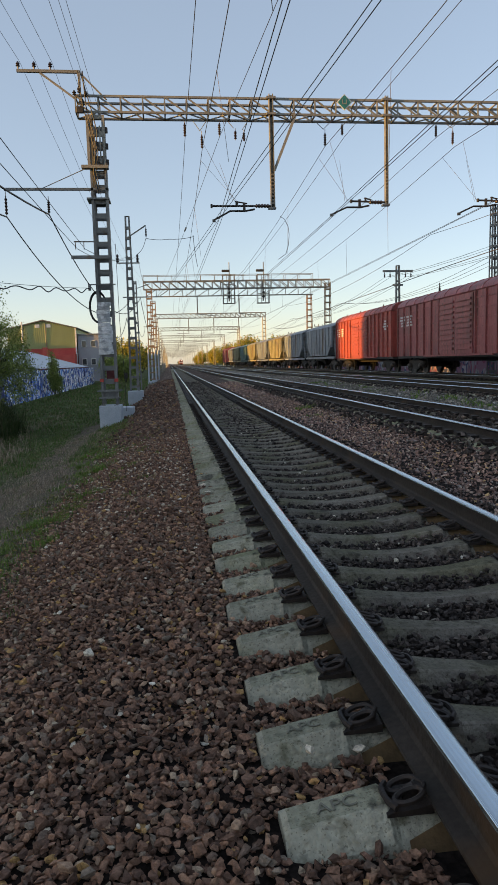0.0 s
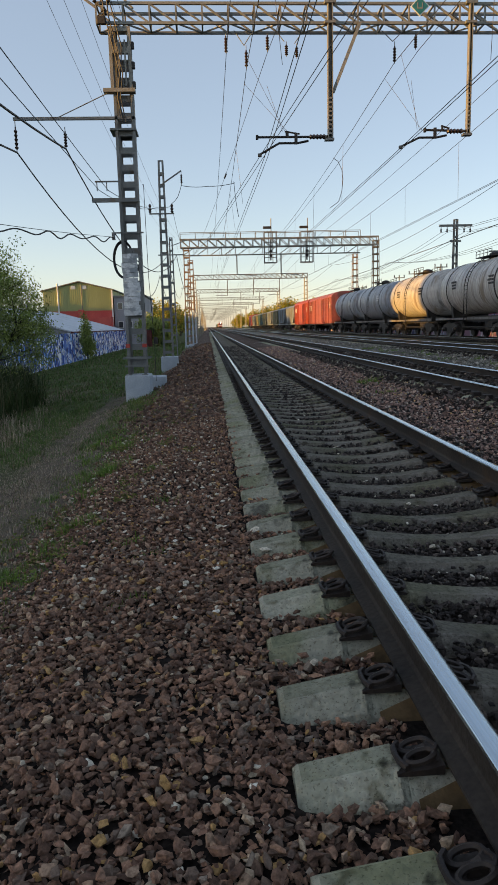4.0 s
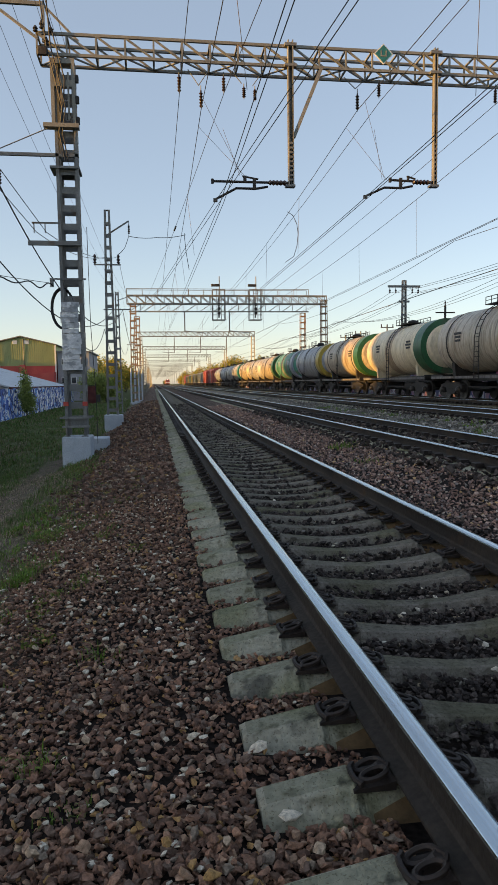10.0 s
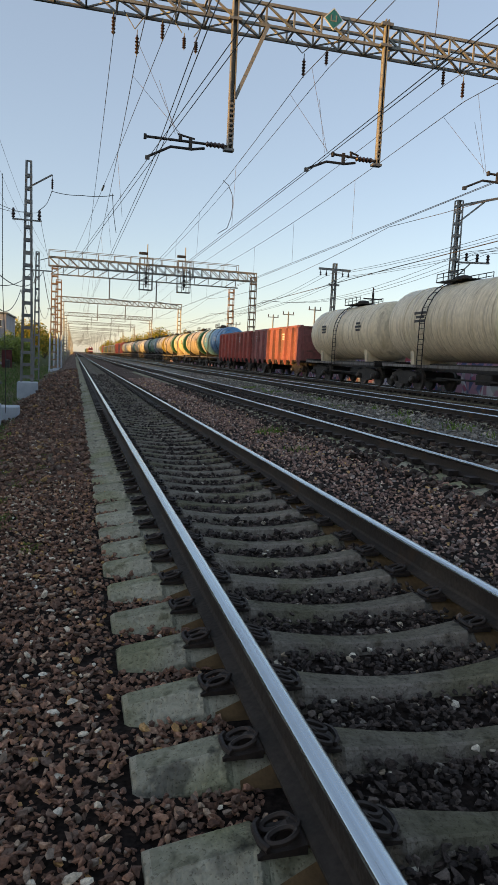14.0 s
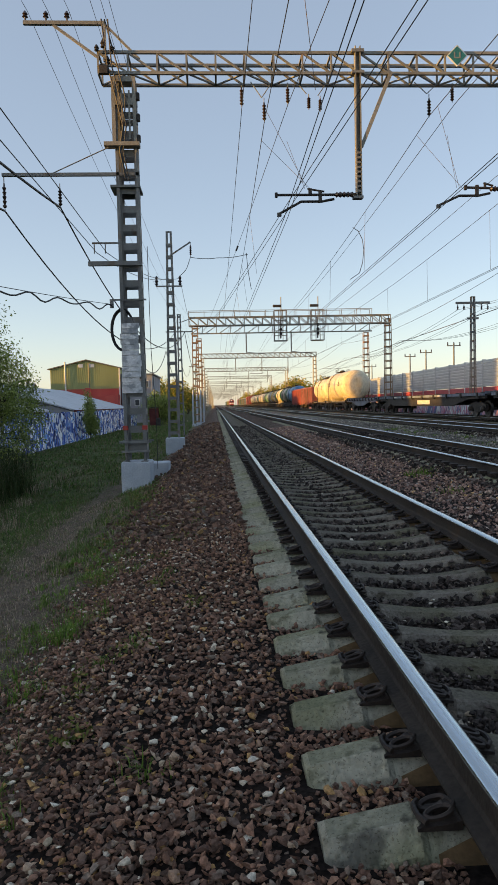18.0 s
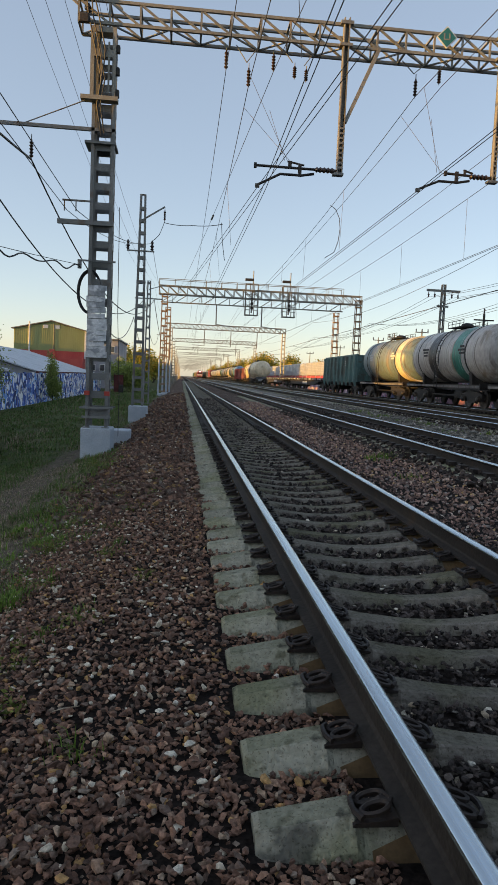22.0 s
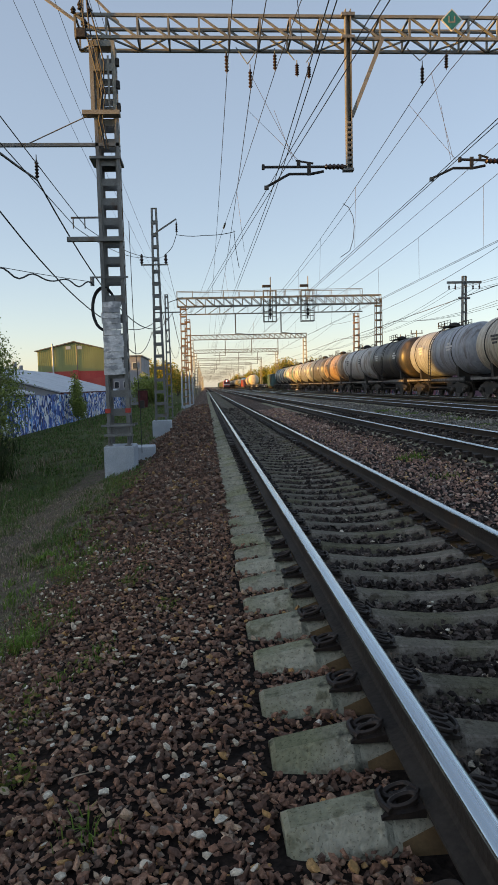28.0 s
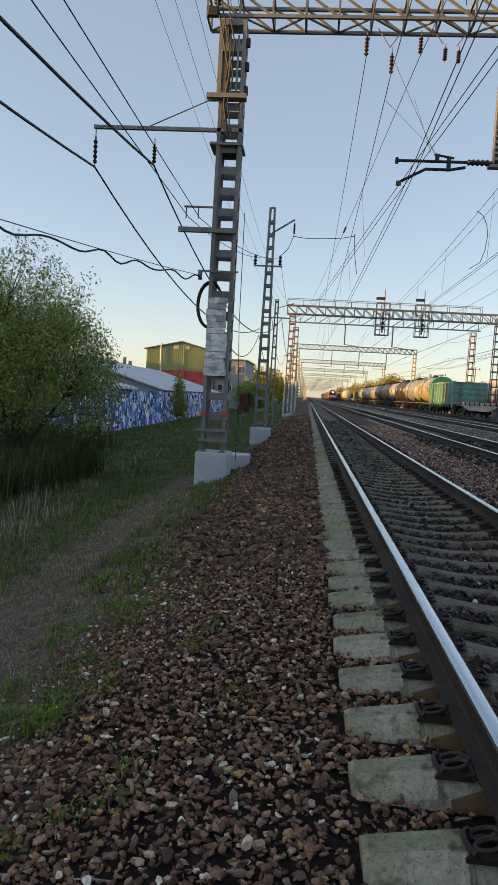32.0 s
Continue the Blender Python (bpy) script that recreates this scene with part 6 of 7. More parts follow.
part("headlight", Shape().lathe([(-0.09, 0.02), (-0.09, 0.19), (0.0, 0.22)], 14, "y", (0, -0.005, 3.92)), HEADLIGHT, loco, "glowing round headlight")
part("snow_plough", Shape().prism([(-1.4, 0.15), (1.4, 0.15), (1.4, 0.9), (-1.4, 0.9)], -0.3, 0.08), DARK_METAL, loco)
part("underframe", Shape().box(-1.4, 1.4, 0.1, 15.9, 0.35, 0.98), DARK_METAL, loco)
part("roof_gear", Shape().box(-0.7, 0.7, 3.0, 13.0, 4.31, 4.75), DARK_METAL, loco)
for sy in (2.5, 4.8, 11.2, 13.5):
    for sx in (-0.8, 0.8):
        part("wheel", WHEEL_MESH, WHEEL, loco, m=pose(sx, sy, 0.48))
COMING.append((loco, 635))


def far_wagon(label, material, y0):
    t = thing("covered_wagon", label, "freight wagon", "wagons of the far train", m=pose(TRACKS[2][0], y0, TRACKS[2][1]))
    part("body", Shape().prism([(-1.45, 1.1), (1.45, 1.1), (1.5, 3.4), (1.1, 4.0), (0.5, 4.25), (-0.5, 4.25), (-1.1, 4.0), (-1.5, 3.4)], 0.5, 13.9), material, t)
    part("underframe", Shape().box(-1.3, 1.3, 0.1, 14.3, 0.75, 1.08), DARK_METAL, t)
    for k in range(8):
        part("rib", Shape().box(-1.58, -1.49, 0.9 + 1.75 * k, 1.05 + 1.75 * k, 1.12, 3.4), material, t)
    for sy in (2.0, 3.8, 10.6, 12.4):
        for sx in (-0.8, 0.8):
            part("wheel", WHEEL_MESH, WHEEL, t, m=pose(sx, sy, 0.48))
    return t


ochre = far_wagon("distant dusty ochre covered wagon behind the locomotive", OCHRE_W, 651.5)
dark_wagon = far_wagon("distant dark grey covered wagon of the far train", TEAL_W, 651.5 + 6 * 14.6)
COMING += [(ochre, 651.5), (dark_wagon, 651.5 + 6 * 14.6)]
for k in (1, 2, 3, 4, 5, 7, 8, 9):
    y = 651.5 + 14.6 * k
    COMING.append((copy_thing(ochre if k < 6 else dark_wagon, pose(TRACKS[2][0], y, TRACKS[2][1])), y))
FAR_SPEED = -10.3


# ---------------------------------------------------------------- loose pieces in bulk
def bulk(name, verts, faces, material, smooth=False):
    """verts: (pieces, corners, 3); faces: index rows within one piece, all of one length."""
    n, k = verts.shape[0], verts.shape[1]
    fa = np.asarray(faces, dtype=np.int32)
    loops = (fa[None] + (np.arange(n, dtype=np.int32) * k)[:, None, None]).reshape(-1)
    me = bpy.data.meshes.new(name)
    me.vertices.add(n * k)
    me.vertices.foreach_set("co", verts.astype(np.float32).reshape(-1))
    me.loops.add(len(loops))
    me.loops.foreach_set("vertex_index", loops)
    per = fa.shape[1]
    me.polygons.add(len(loops) // per)
    me.polygons.foreach_set("loop_start", np.arange(0, len(loops), per, dtype=np.int32))
    me.update(calc_edges=True)
    me.polygons.foreach_set("use_smooth", np.full(len(me.polygons), smooth))
    me.materials.append(material)
    return new(name, me)


def turns(rng, n):
    q = rng.normal(size=(n, 4))
    q /= np.linalg.norm(q, axis=1)[:, None]
    w, x, y, z = q.T
    return np.stack([np.stack([1 - 2 * (y * y + z * z), 2 * (x * y - z * w), 2 * (x * z + y * w)], -1),
                     np.stack([2 * (x * y + z * w), 1 - 2 * (x * x + z * z), 2 * (y * z - x * w)], -1),
                     np.stack([2 * (x * z - y * w), 2 * (y * z + x * w), 1 - 2 * (x * x + y * y)], -1)], 1)


CUBE_V = np.array([(x, y, z) for x in (-1, 1) for y in (-1, 1) for z in (-1, 1)], dtype=float)
bm = bmesh.new()
bmesh.ops.create_icosphere(bm, subdivisions=1, radius=1)
ICO_V = np.array([v.co[:] for v in bm.verts])
ICO_F = [[v.index for v in f.verts] for f in bm.faces]
bm.free()
CHIP_F = [[0, 1, 3, 2], [4, 6, 7, 5], [0, 4, 5, 1], [2, 3, 7, 6], [0, 2, 6, 4], [1, 5, 7, 3]]
PX, PZ = np.array([p[0] for p in PROFILE]), np.array([p[1] for p in PROFILE])
SHOULDER = lambda x: np.interp(x, PX, PZ)


def chips(rng, count, base, jitter, cuts):
    """Broken stone: a skewed block cut flat by random planes."""
    v = base[None] * 0.88 + rng.uniform(-jitter, jitter, (count, len(base), 3))
    shear = np.eye(3)[None] + rng.uniform(-0.22, 0.22, (count, 3, 3)) * (1 - np.eye(3))[None]
    v = np.einsum("nij,nkj->nki", shear, v)
    for k in range(cuts):
        d = rng.normal(size=(count, 3))
        d /= np.linalg.norm(d, axis=1)[:, None]
        over = np.maximum(np.einsum("nkj,nj->nk", v, d) - rng.uniform(0.36, 0.85, (count, 1)), 0)
        v = v - over[:, :, None] * d[:, None, :]
    return v


CHIPS = chips(np.random.default_rng(3), 160, CUBE_V, 0.26, 4)
LUMPS = chips(np.random.default_rng(4), 160, ICO_V, 0.32, 9)
ROUNDED = chips(np.random.default_rng(5), 160, ICO_V, 0.20, 5)


def stones(rng, x, y, size, bury=0.12, lift=0.0, flat=0.8, kind=None):
    n = len(x)
    v = (CHIPS if kind is None else kind)[rng.integers(0, 160, n)]
    dims = size[:, None] * np.stack([rng.uniform(0.8, 1.25, n), rng.uniform(0.6, 0.95, n), rng.uniform(0.40, 0.85, n)], 1) * 0.54
    v = np.einsum("nij,nkj->nki", turns(rng, n), v * dims[:, None, :])
    v[:, :, 2] *= flat
    z = SHOULDER(x) + lift + size * (0.5 * flat - bury) * rng.uniform(-0.8, 2.8, n)
    return v + np.stack([x, y, z], 1)[:, None, :]


BROWNS = [(0.0, (0.115, 0.070, 0.054)), (0.16, (0.205, 0.122, 0.090)), (0.36, (0.265, 0.155, 0.110)), (0.52, (0.170, 0.122, 0.098)), (0.62, (0.33, 0.195, 0.135)), (0.69, (0.23, 0.19, 0.155)), (0.74, (0.140, 0.088, 0.067)), (0.87, (0.37, 0.25, 0.18)), (0.94, (0.45, 0.35, 0.26)), (0.965, (0.43, 0.27, 0.12))]
STONE_LIGHT = pebbles("rusty ballast stones", [(p, (c[0] * 1.08, c[1] * 1.01, c[2] * 0.94)) for p, c in BROWNS])
STONE_EARTHY = pebbles("earthy ballast stones", [(p, (c[0] * 1.10, c[1] * 1.01, c[2] * 0.96)) for p, c in BROWNS])
# the same browns scaled down: shade put into the farther stones' colour
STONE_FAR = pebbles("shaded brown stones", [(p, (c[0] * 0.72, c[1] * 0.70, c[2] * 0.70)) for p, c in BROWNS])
STONE_SOOTY = pebbles("sooty ballast stones", [(p, (c[0] * 1.48, c[1] * 1.54, c[2] * 1.70)) for p, c in BROWNS])
STONE_PALE = pebbles("pale limestone pieces", [(0.0, (0.55, 0.47, 0.36)), (0.3, (0.68, 0.60, 0.48)), (0.6, (0.43, 0.34, 0.24)), (0.85, (0.76, 0.70, 0.59))], 0.8)
STONE_DARK = pebbles("dark oily ballast", [(0.0, (0.034, 0.027, 0.024)), (0.25, (0.062, 0.048, 0.042)), (0.5, (0.090, 0.068, 0.058)), (0.75, (0.044, 0.035, 0.031)), (0.88, (0.16, 0.125, 0.105)), (0.97, (0.24, 0.21, 0.175))])
STONE_GREY = pebbles("grey gravel", [(0.0, (0.17, 0.16, 0.14)), (0.3, (0.24, 0.225, 0.195)), (0.6, (0.13, 0.12, 0.108)), (0.8, (0.33, 0.30, 0.26)), (0.95, (0.45, 0.42, 0.37))])
rng = np.random.default_rng(7)


def scatter(x0, x1, y0, y1, per, grow=0.0):
    n = int((x1 - x0) * (y1 - y0) * per)
    return rng.uniform(x0, x1, n), rng.uniform(y0, y1, n)


def between(x, y, centre, keep=0.114):
    """Leaves out what would lie on a sleeper or on a rail's foot."""
    off = np.abs((y - SLEEPER_Y + SLEEPER_STEP / 2) % SLEEPER_STEP - SLEEPER_STEP / 2)
    on = (np.abs(x - centre) < 1.37) & (off < np.where(np.abs(x - centre) < 0.5, keep * 0.68, keep))
    rail = (np.abs(np.abs(x - centre) - HALF) < 0.10)
    return ~(on | rail)


groups_of_stone = []
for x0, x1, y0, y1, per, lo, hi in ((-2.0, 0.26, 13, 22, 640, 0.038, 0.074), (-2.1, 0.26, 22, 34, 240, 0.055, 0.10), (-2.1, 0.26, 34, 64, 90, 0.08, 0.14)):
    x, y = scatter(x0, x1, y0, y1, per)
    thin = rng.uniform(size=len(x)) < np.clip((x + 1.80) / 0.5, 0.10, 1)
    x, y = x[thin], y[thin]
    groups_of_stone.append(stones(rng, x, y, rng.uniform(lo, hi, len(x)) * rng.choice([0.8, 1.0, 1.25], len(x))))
sooty = []
for x0, x1, y0, y1, per, lo, hi in ((2.72, 4.4, -0.6, 12, 420, 0.024, 0.048), (2.72, 4.4, 12, 26, 230, 0.032, 0.058), (2.93, 4.4, 26, 45, 90, 0.06, 0.10)):
    x, y = scatter(x0, x1, y0, y1, per)
    sooty.append(stones(rng, x, y, rng.uniform(lo, hi, len(x))))
tagged(bulk("sooty_stones", np.concatenate(sooty), CHIP_F, STONE_SOOTY), "sooty brown ballast stones between two tracks", "ballast", kind="stuff")
x, y = scatter(-1.9, 0.74, 5.6, 13.5, 1350)
k = between(x, y, TRACKS[0][0])
x, y = x[k], y[k]
thin = rng.uniform(size=len(x)) < np.clip((x + 1.80) / 0.5, 0.10, 1)
x, y = x[thin], y[thin]
groups_of_lumps = [stones(rng, x, y, rng.uniform(0.030, 0.056, len(x)) * rng.choice([0.7, 0.9, 1.0, 1.25], len(x)), flat=0.78, kind=LUMPS)]
tagged(bulk("earthy_ballast_stones", groups_of_lumps[0], ICO_F, STONE_EARTHY), "dark earthy ballast stones heaped beside the track", "ballast", kind="stuff")
x, y = scatter(-1.9, 0.74, -0.6, 6.2, 1700)
k = between(x, y, TRACKS[0][0])
x, y = x[k], y[k]
thin = rng.uniform(size=len(x)) < np.clip((x + 1.80) / 0.5, 0.10, 1)
x, y = x[thin], y[thin]
near_stones = stones(rng, x, y, rng.uniform(0.034, 0.060, len(x)) * rng.choice([0.75, 1.0, 1.0, 1.3], len(x)), flat=0.78, kind=LUMPS)
tagged(bulk("near_ballast_stones", near_stones, ICO_F, STONE_LIGHT), "reddish brown broken ballast stones heaped beside the track", "ballast", kind="stuff")
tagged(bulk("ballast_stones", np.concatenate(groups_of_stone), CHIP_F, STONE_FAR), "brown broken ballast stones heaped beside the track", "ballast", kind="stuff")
dark, crib_lumps = [], []
for x0, x1, y0, y1, per, lo, hi in ((0.72, 2.98, -0.4, 9, 1150, 0.029, 0.052), (0.72, 2.98, 9, 18, 560, 0.032, 0.060), (0.2, 2.98, 18, 30, 280, 0.038, 0.062), (0.2, 2.98, 30, 52, 120, 0.05, 0.08)):
    x, y = scatter(x0, x1, y0, y1, per)
    k = between(x, y, TRACKS[0][0])
    (crib_lumps if y1 < 10 else dark).append(stones(rng, x[k], y[k], rng.uniform(lo, hi, k.sum()) * (1.12 if y1 < 10 else 1.0), kind=LUMPS if y1 < 10 else None, lift=np.where(np.abs(x[k] - TRACKS[0][0]) < 0.74, np.interp(y[k], [6, 18], [0.014, 0.026]) + 0.022 * np.clip((np.abs(x[k] - TRACKS[0][0]) - 0.22) / 0.3, 0, 1), -0.004)))
for c, top in TRACKS[1:3]:
    x, y = scatter(c - 1.6, c + 1.6, 4, 36, 80)
    k = between(x, y, c)
    dark.append(stones(rng, x[k], y[k], rng.uniform(0.06, 0.11, k.sum()), lift=0.03))
tagged(bulk("near_crib_stones", np.concatenate(crib_lumps), ICO_F, STONE_DARK), "dark oily ballast stones packed between the near sleepers", "ballast", kind="stuff")
tagged(bulk("crib_stones", np.concatenate(dark), CHIP_F, STONE_DARK), "dark oily ballast stones packed between the sleepers", "ballast", kind="stuff")
x, y = scatter(-1.7, 0.74, -0.4, 8, 800)
k = between(x, y, TRACKS[0][0])
x, y = x[k], y[k]
tagged(bulk("chippings", stones(rng, x, y, rng.uniform(0.018, 0.036, len(x)), 0.0, 0.004, 0.7), CHIP_F, STONE_EARTHY), "small brown chippings filling the ballast shoulder", "ballast", kind="stuff")
x, y = scatter(7.2, 9.4, 10, 60, 55)
tagged(bulk("gravel", stones(rng, x, y, rng.uniform(0.06, 0.12, len(x))), CHIP_F, STONE_GREY), "pale grey gravel strip between two tracks", "gravel", kind="stuff")
pale = []
for x0, x1, y0, y1, per, lo, hi in ((-1.5, 0.2, 0.3, 5, 30, 0.030, 0.06), (-1.65, 0.15, 5, 15, 78, 0.030, 0.068), (-1.6, 0.1, 15, 26, 24, 0.045, 0.075), (0.9, 2.3, 3, 22, 34, 0.04, 0.075), (0.3, 2.8, 0, 10, 5, 0.035, 0.07), (2.95, 4.3, 3, 25, 4, 0.035, 0.06)):
    x, y = scatter(x0, x1, y0, y1, per)
    k = between(x, y, TRACKS[0][0], 0.10)
    pale.append(stones(rng, x[k], y[k], rng.uniform(lo, hi, k.sum()) * rng.choice([0.6, 0.8, 1.0], k.sum()), 0.05, 0.012, 0.6, kind=ROUNDED))
tagged(bulk("pale_stones", np.concatenate(pale), ICO_F, STONE_PALE), "scattered pale limestone pieces lying on the ballast", "stones", kind="stuff")
for k, (sx, sy, sw, sr) in enumerate(((-0.48, 2.02, 0.075, 20), (-0.52, 1.78, 0.10, 70), (0.42, 0.62, 0.09, 10), (0.62, 0.66, 0.075, 140), (-0.86, 9.9, 0.09, 30), (-0.13, 9.05, 0.08, 60), (-0.28, 9.6, 0.08, 5), (-0.20, 6.8, 0.09, 50), (0.34, 6.05, 0.11, 15), (0.30, 6.5, 0.10, 95))):
    v = stones(np.random.default_rng(100 + k), np.array([sx]), np.array([sy]), np.array([sw * 0.9]), 0.0, 0.02, 0.65, kind=ROUNDED)
    b = bulk("limestone_lump", v - np.array([sx, sy, 0]), ICO_F, STONE_PALE)
    b.location = (sx, sy, 0)
    tagged(b, "single pale limestone lump on the ballast", "stone", "limestone lumps")

# ---------------------------------------------------------------- sleepers and fastenings
FADED = surface("stamped letters in concrete", (0.17, 0.165, 0.13), (0.23, 0.22, 0.175), 0.9, bump=0)
for ti, (cx, top) in enumerate(TRACKS[:3]):
    tr = track_things[ti]
    k0, k1 = ((-4, 126), (-4, 120), (0, 110))[ti]
    near = (48, 0, 0)[ti]
    rr = random.Random(ti)
    for k in range(k0, k1):
        y = SLEEPER_Y + SLEEPER_STEP * k
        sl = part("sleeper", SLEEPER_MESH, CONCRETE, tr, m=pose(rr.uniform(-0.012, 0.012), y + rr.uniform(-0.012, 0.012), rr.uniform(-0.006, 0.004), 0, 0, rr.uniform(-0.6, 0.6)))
        for sx in (-HALF, HALF):
            for s in (-1, 1):
                if ti == 0 and k < near:
                    part("rail_fastening", FASTENING_MESH, PLATE, sl, m=pose(sx + s * 0.155, 0.0, 0.0, 0, 0, 0 if s < 0 else 180))
            if ti == 0 and k < near:
                part("rust_seat", SEAT_MESH, RUST_PAD, sl, m=pose(sx, 0.0, 0.0))
        if ti == 0 and 0 <= k < 6:
            fc = bpy.data.curves.new("stamp", "FONT")
            fc.body, fc.size, fc.extrude, fc.align_x = "APC", 0.075, 0.0015, "CENTER"
            fc.materials.append(FADED)
            st = new("stamp", fc)
            st.parent = sl
            st.matrix_basis = pose(-1.17, 0.006, -0.0095, 0, -10.2, 0)
            st["label"] = "stamped letters"
for ti in range(4):
    rest, lumps = Shape(), Shape()
    for k in range((126, 120, 110, 0)[ti], 420):
        y = SLEEPER_Y + SLEEPER_STEP * k
        rest.loft([[(x, y - 0.13, -0.12), (x, y + 0.13, -0.12), (x, y + 0.08, z), (x, y - 0.08, z)] for x, z in ((-1.35, -0.05), (-0.5, -0.06), (0.0, -0.085), (0.5, -0.06), (1.35, -0.05))], caps=False)
    for k in range((44, -4, 0, 10)[ti], 200):
        y = SLEEPER_Y + SLEEPER_STEP * k
        for sx in (-HALF, HALF):
            for s in (-0.16, 0.16):
                lumps.box(sx + s - 0.07, sx + s + 0.07, y - 0.075, y + 0.075, 0.0, 0.07)
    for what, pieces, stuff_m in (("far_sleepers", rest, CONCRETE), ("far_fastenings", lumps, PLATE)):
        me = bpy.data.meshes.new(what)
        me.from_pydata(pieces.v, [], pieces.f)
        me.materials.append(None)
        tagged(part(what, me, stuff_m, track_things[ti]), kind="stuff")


# ---------------------------------------------------------------- plants
def foliage(name, tones, rough=0.65, through=0.25):
    m = pebbles(name, tones, rough)
    b = m.node_tree.nodes["Principled BSDF"]
    b.inputs["Transmission Weight"].default_value = 0.0
    b.inputs["Subsurface Weight"].default_value = through
    b.inputs["Subsurface Radius"].default_value = (0.04, 0.05, 0.02)
    return m


GRASS = foliage("verge grass", [(0.0, (0.070, 0.135, 0.030)), (0.25, (0.100, 0.175, 0.042)), (0.5, (0.052, 0.105, 0.026)), (0.60, (0.135, 0.145, 0.058)), (0.80, (0.23, 0.19, 0.11)), (0.95, (0.115, 0.195, 0.046))], through=0.0)
DRY = foliage("dry straw", [(0.0, (0.33, 0.255, 0.185)), (0.35, (0.45, 0.36, 0.27)), (0.65, (0.21, 0.155, 0.11)), (0.86, (0.10, 0.135, 0.045))], through=0.0)
WEED = foliage("young green weeds", [(0.0, (0.11, 0.20, 0.028)), (0.4, (0.155, 0.25, 0.045)), (0.8, (0.075, 0.140, 0.024))], through=0.0)
REED = foliage("dark reeds", [(0.0, (0.038, 0.066, 0.020)), (0.35, (0.055, 0.085, 0.026)), (0.7, (0.075, 0.090, 0.032)), (0.92, (0.200, 0.170, 0.100))], through=0.0)
LEAF = foliage("willow leaves", [(0.0, (0.18, 0.24, 0.055)), (0.3, (0.24, 0.31, 0.075)), (0.6, (0.12, 0.17, 0.042)), (0.8, (0.31, 0.37, 0.12)), (0.95, (0.38, 0.41, 0.20))], through=0.0)
LEAF_FAR = foliage("far foliage", [(0.0, (0.22, 0.23, 0.04)), (0.3, (0.38, 0.30, 0.05)), (0.55, (0.15, 0.17, 0.03)), (0.75, (0.46, 0.32, 0.05)), (0.9, (0.27, 0.27, 0.045))], through=0.0)
BARK = surface("willow bark", (0.06, 0.05, 0.042), (0.10, 0.085, 0.07), 0.9, grain=3, bump=0.6)


def blades(rng, x, y, base, height, width, lean):
    """Bent blades of grass: five corners each."""
    n = len(x)
    a = rng.uniform(0, 6.2832, n)
    d = np.stack([np.cos(a), np.sin(a), np.zeros(n)], 1)
    s = np.stack([-np.sin(a), np.cos(a), np.zeros(n)], 1) * (width / 2)[:, None]
    p = np.stack([x, y, base], 1)
    up = np.array([0, 0, 1.0])
    mid = p + up * (height * 0.6)[:, None] + d * (lean * height * 0.25)[:, None]
    tip = p + up * (height * (1 - 0.3 * lean))[:, None] + d * (lean * height * 0.8)[:, None]
    return np.stack([p - s, p + s, mid + s * 0.7, mid - s * 0.7, tip, tip + s * 0.05], 1)


BLADE_F = [[0, 1, 2, 3], [3, 2, 5, 4]]


def turf(name, rng, patches, material, label, category="grass"):
    out = []
    for x0, x1, y0, y1, tufts, each, h0, h1, spread, w in patches:
        tx, ty = rng.uniform(x0, x1, tufts), rng.uniform(y0, y1, tufts)
        keep = np.array([noise.noise(Vector((a * 0.9, b * 0.6, 3.3))) > -0.55 for a, b in zip(tx, ty)])
        tx, ty = tx[keep], ty[keep]
        x = np.repeat(tx, each) + rng.normal(0, spread, len(tx) * each)
        y = np.repeat(ty, each) + rng.normal(0, spread, len(tx) * each)
        h = np.repeat(rng.uniform(h0, h1, len(tx)), each) * rng.uniform(0.5, 1.2, len(x))
        out.append(blades(rng, x, y, SHOULDER(x) - 0.01, h, np.full(len(x), w) * rng.uniform(0.7, 1.3, len(x)), rng.uniform(0.2, 1.2, len(x))))
    return tagged(bulk(name, np.concatenate(out), BLADE_F, material), label, category, kind="stuff")


rng = np.random.default_rng(11)
turf("grass", rng, [(-7.5, -3.7, 3, 14, 2000, 9, 0.05, 0.16, 0.06, 0.011), (-4.2, -2.2, 3, 14, 120, 10, 0.03, 0.08, 0.08, 0.007), (-2.3, -1.2, 3, 14, 240, 12, 0.04, 0.12, 0.05, 0.006), (-4.0, -2.2, 14, 26, 220, 10, 0.04, 0.10, 0.09, 0.010), (-9, -3.4, 14, 26, 2800, 9, 0.06, 0.18, 0.08, 0.012), (-2.5, -1.5, 14, 26, 360, 13, 0.06, 0.18, 0.07, 0.012), (-11, -2.2, 26, 50, 2100, 9, 0.08, 0.22, 0.12, 0.028), (-11, -2.6, 50, 110, 1800, 10, 0.12, 0.35, 0.25, 0.05), (-3, -1.4, 2, 6, 120, 12, 0.05, 0.15, 0.05, 0.007)], GRASS, "short mixed green grass on the verge")
turf("dry_grass", rng, [(-4.4, -1.5, 2, 12, 3400, 9, 0.02, 0.06, 0.09, 0.006), (-4.4, -1.5, 12, 22, 2800, 8, 0.025, 0.07, 0.09, 0.008), (-8.5, -5, 16, 24, 60, 24, 0.10, 0.4, 0.12, 0.012), (-3.2, -1.3, 2, 13, 700, 9, 0.02, 0.07, 0.06, 0.006), (-9, -5.5, 20, 34, 40, 22, 0.2, 0.5, 0.15, 0.015), (-6.9, -4.4, 15.5, 20.5, 22, 46, 0.15, 0.45, 0.16, 0.013), (-2.6, -1.7, 5, 20, 160, 14, 0.05, 0.14, 0.09, 0.008)], DRY, "trodden dry grass and straw along the path")
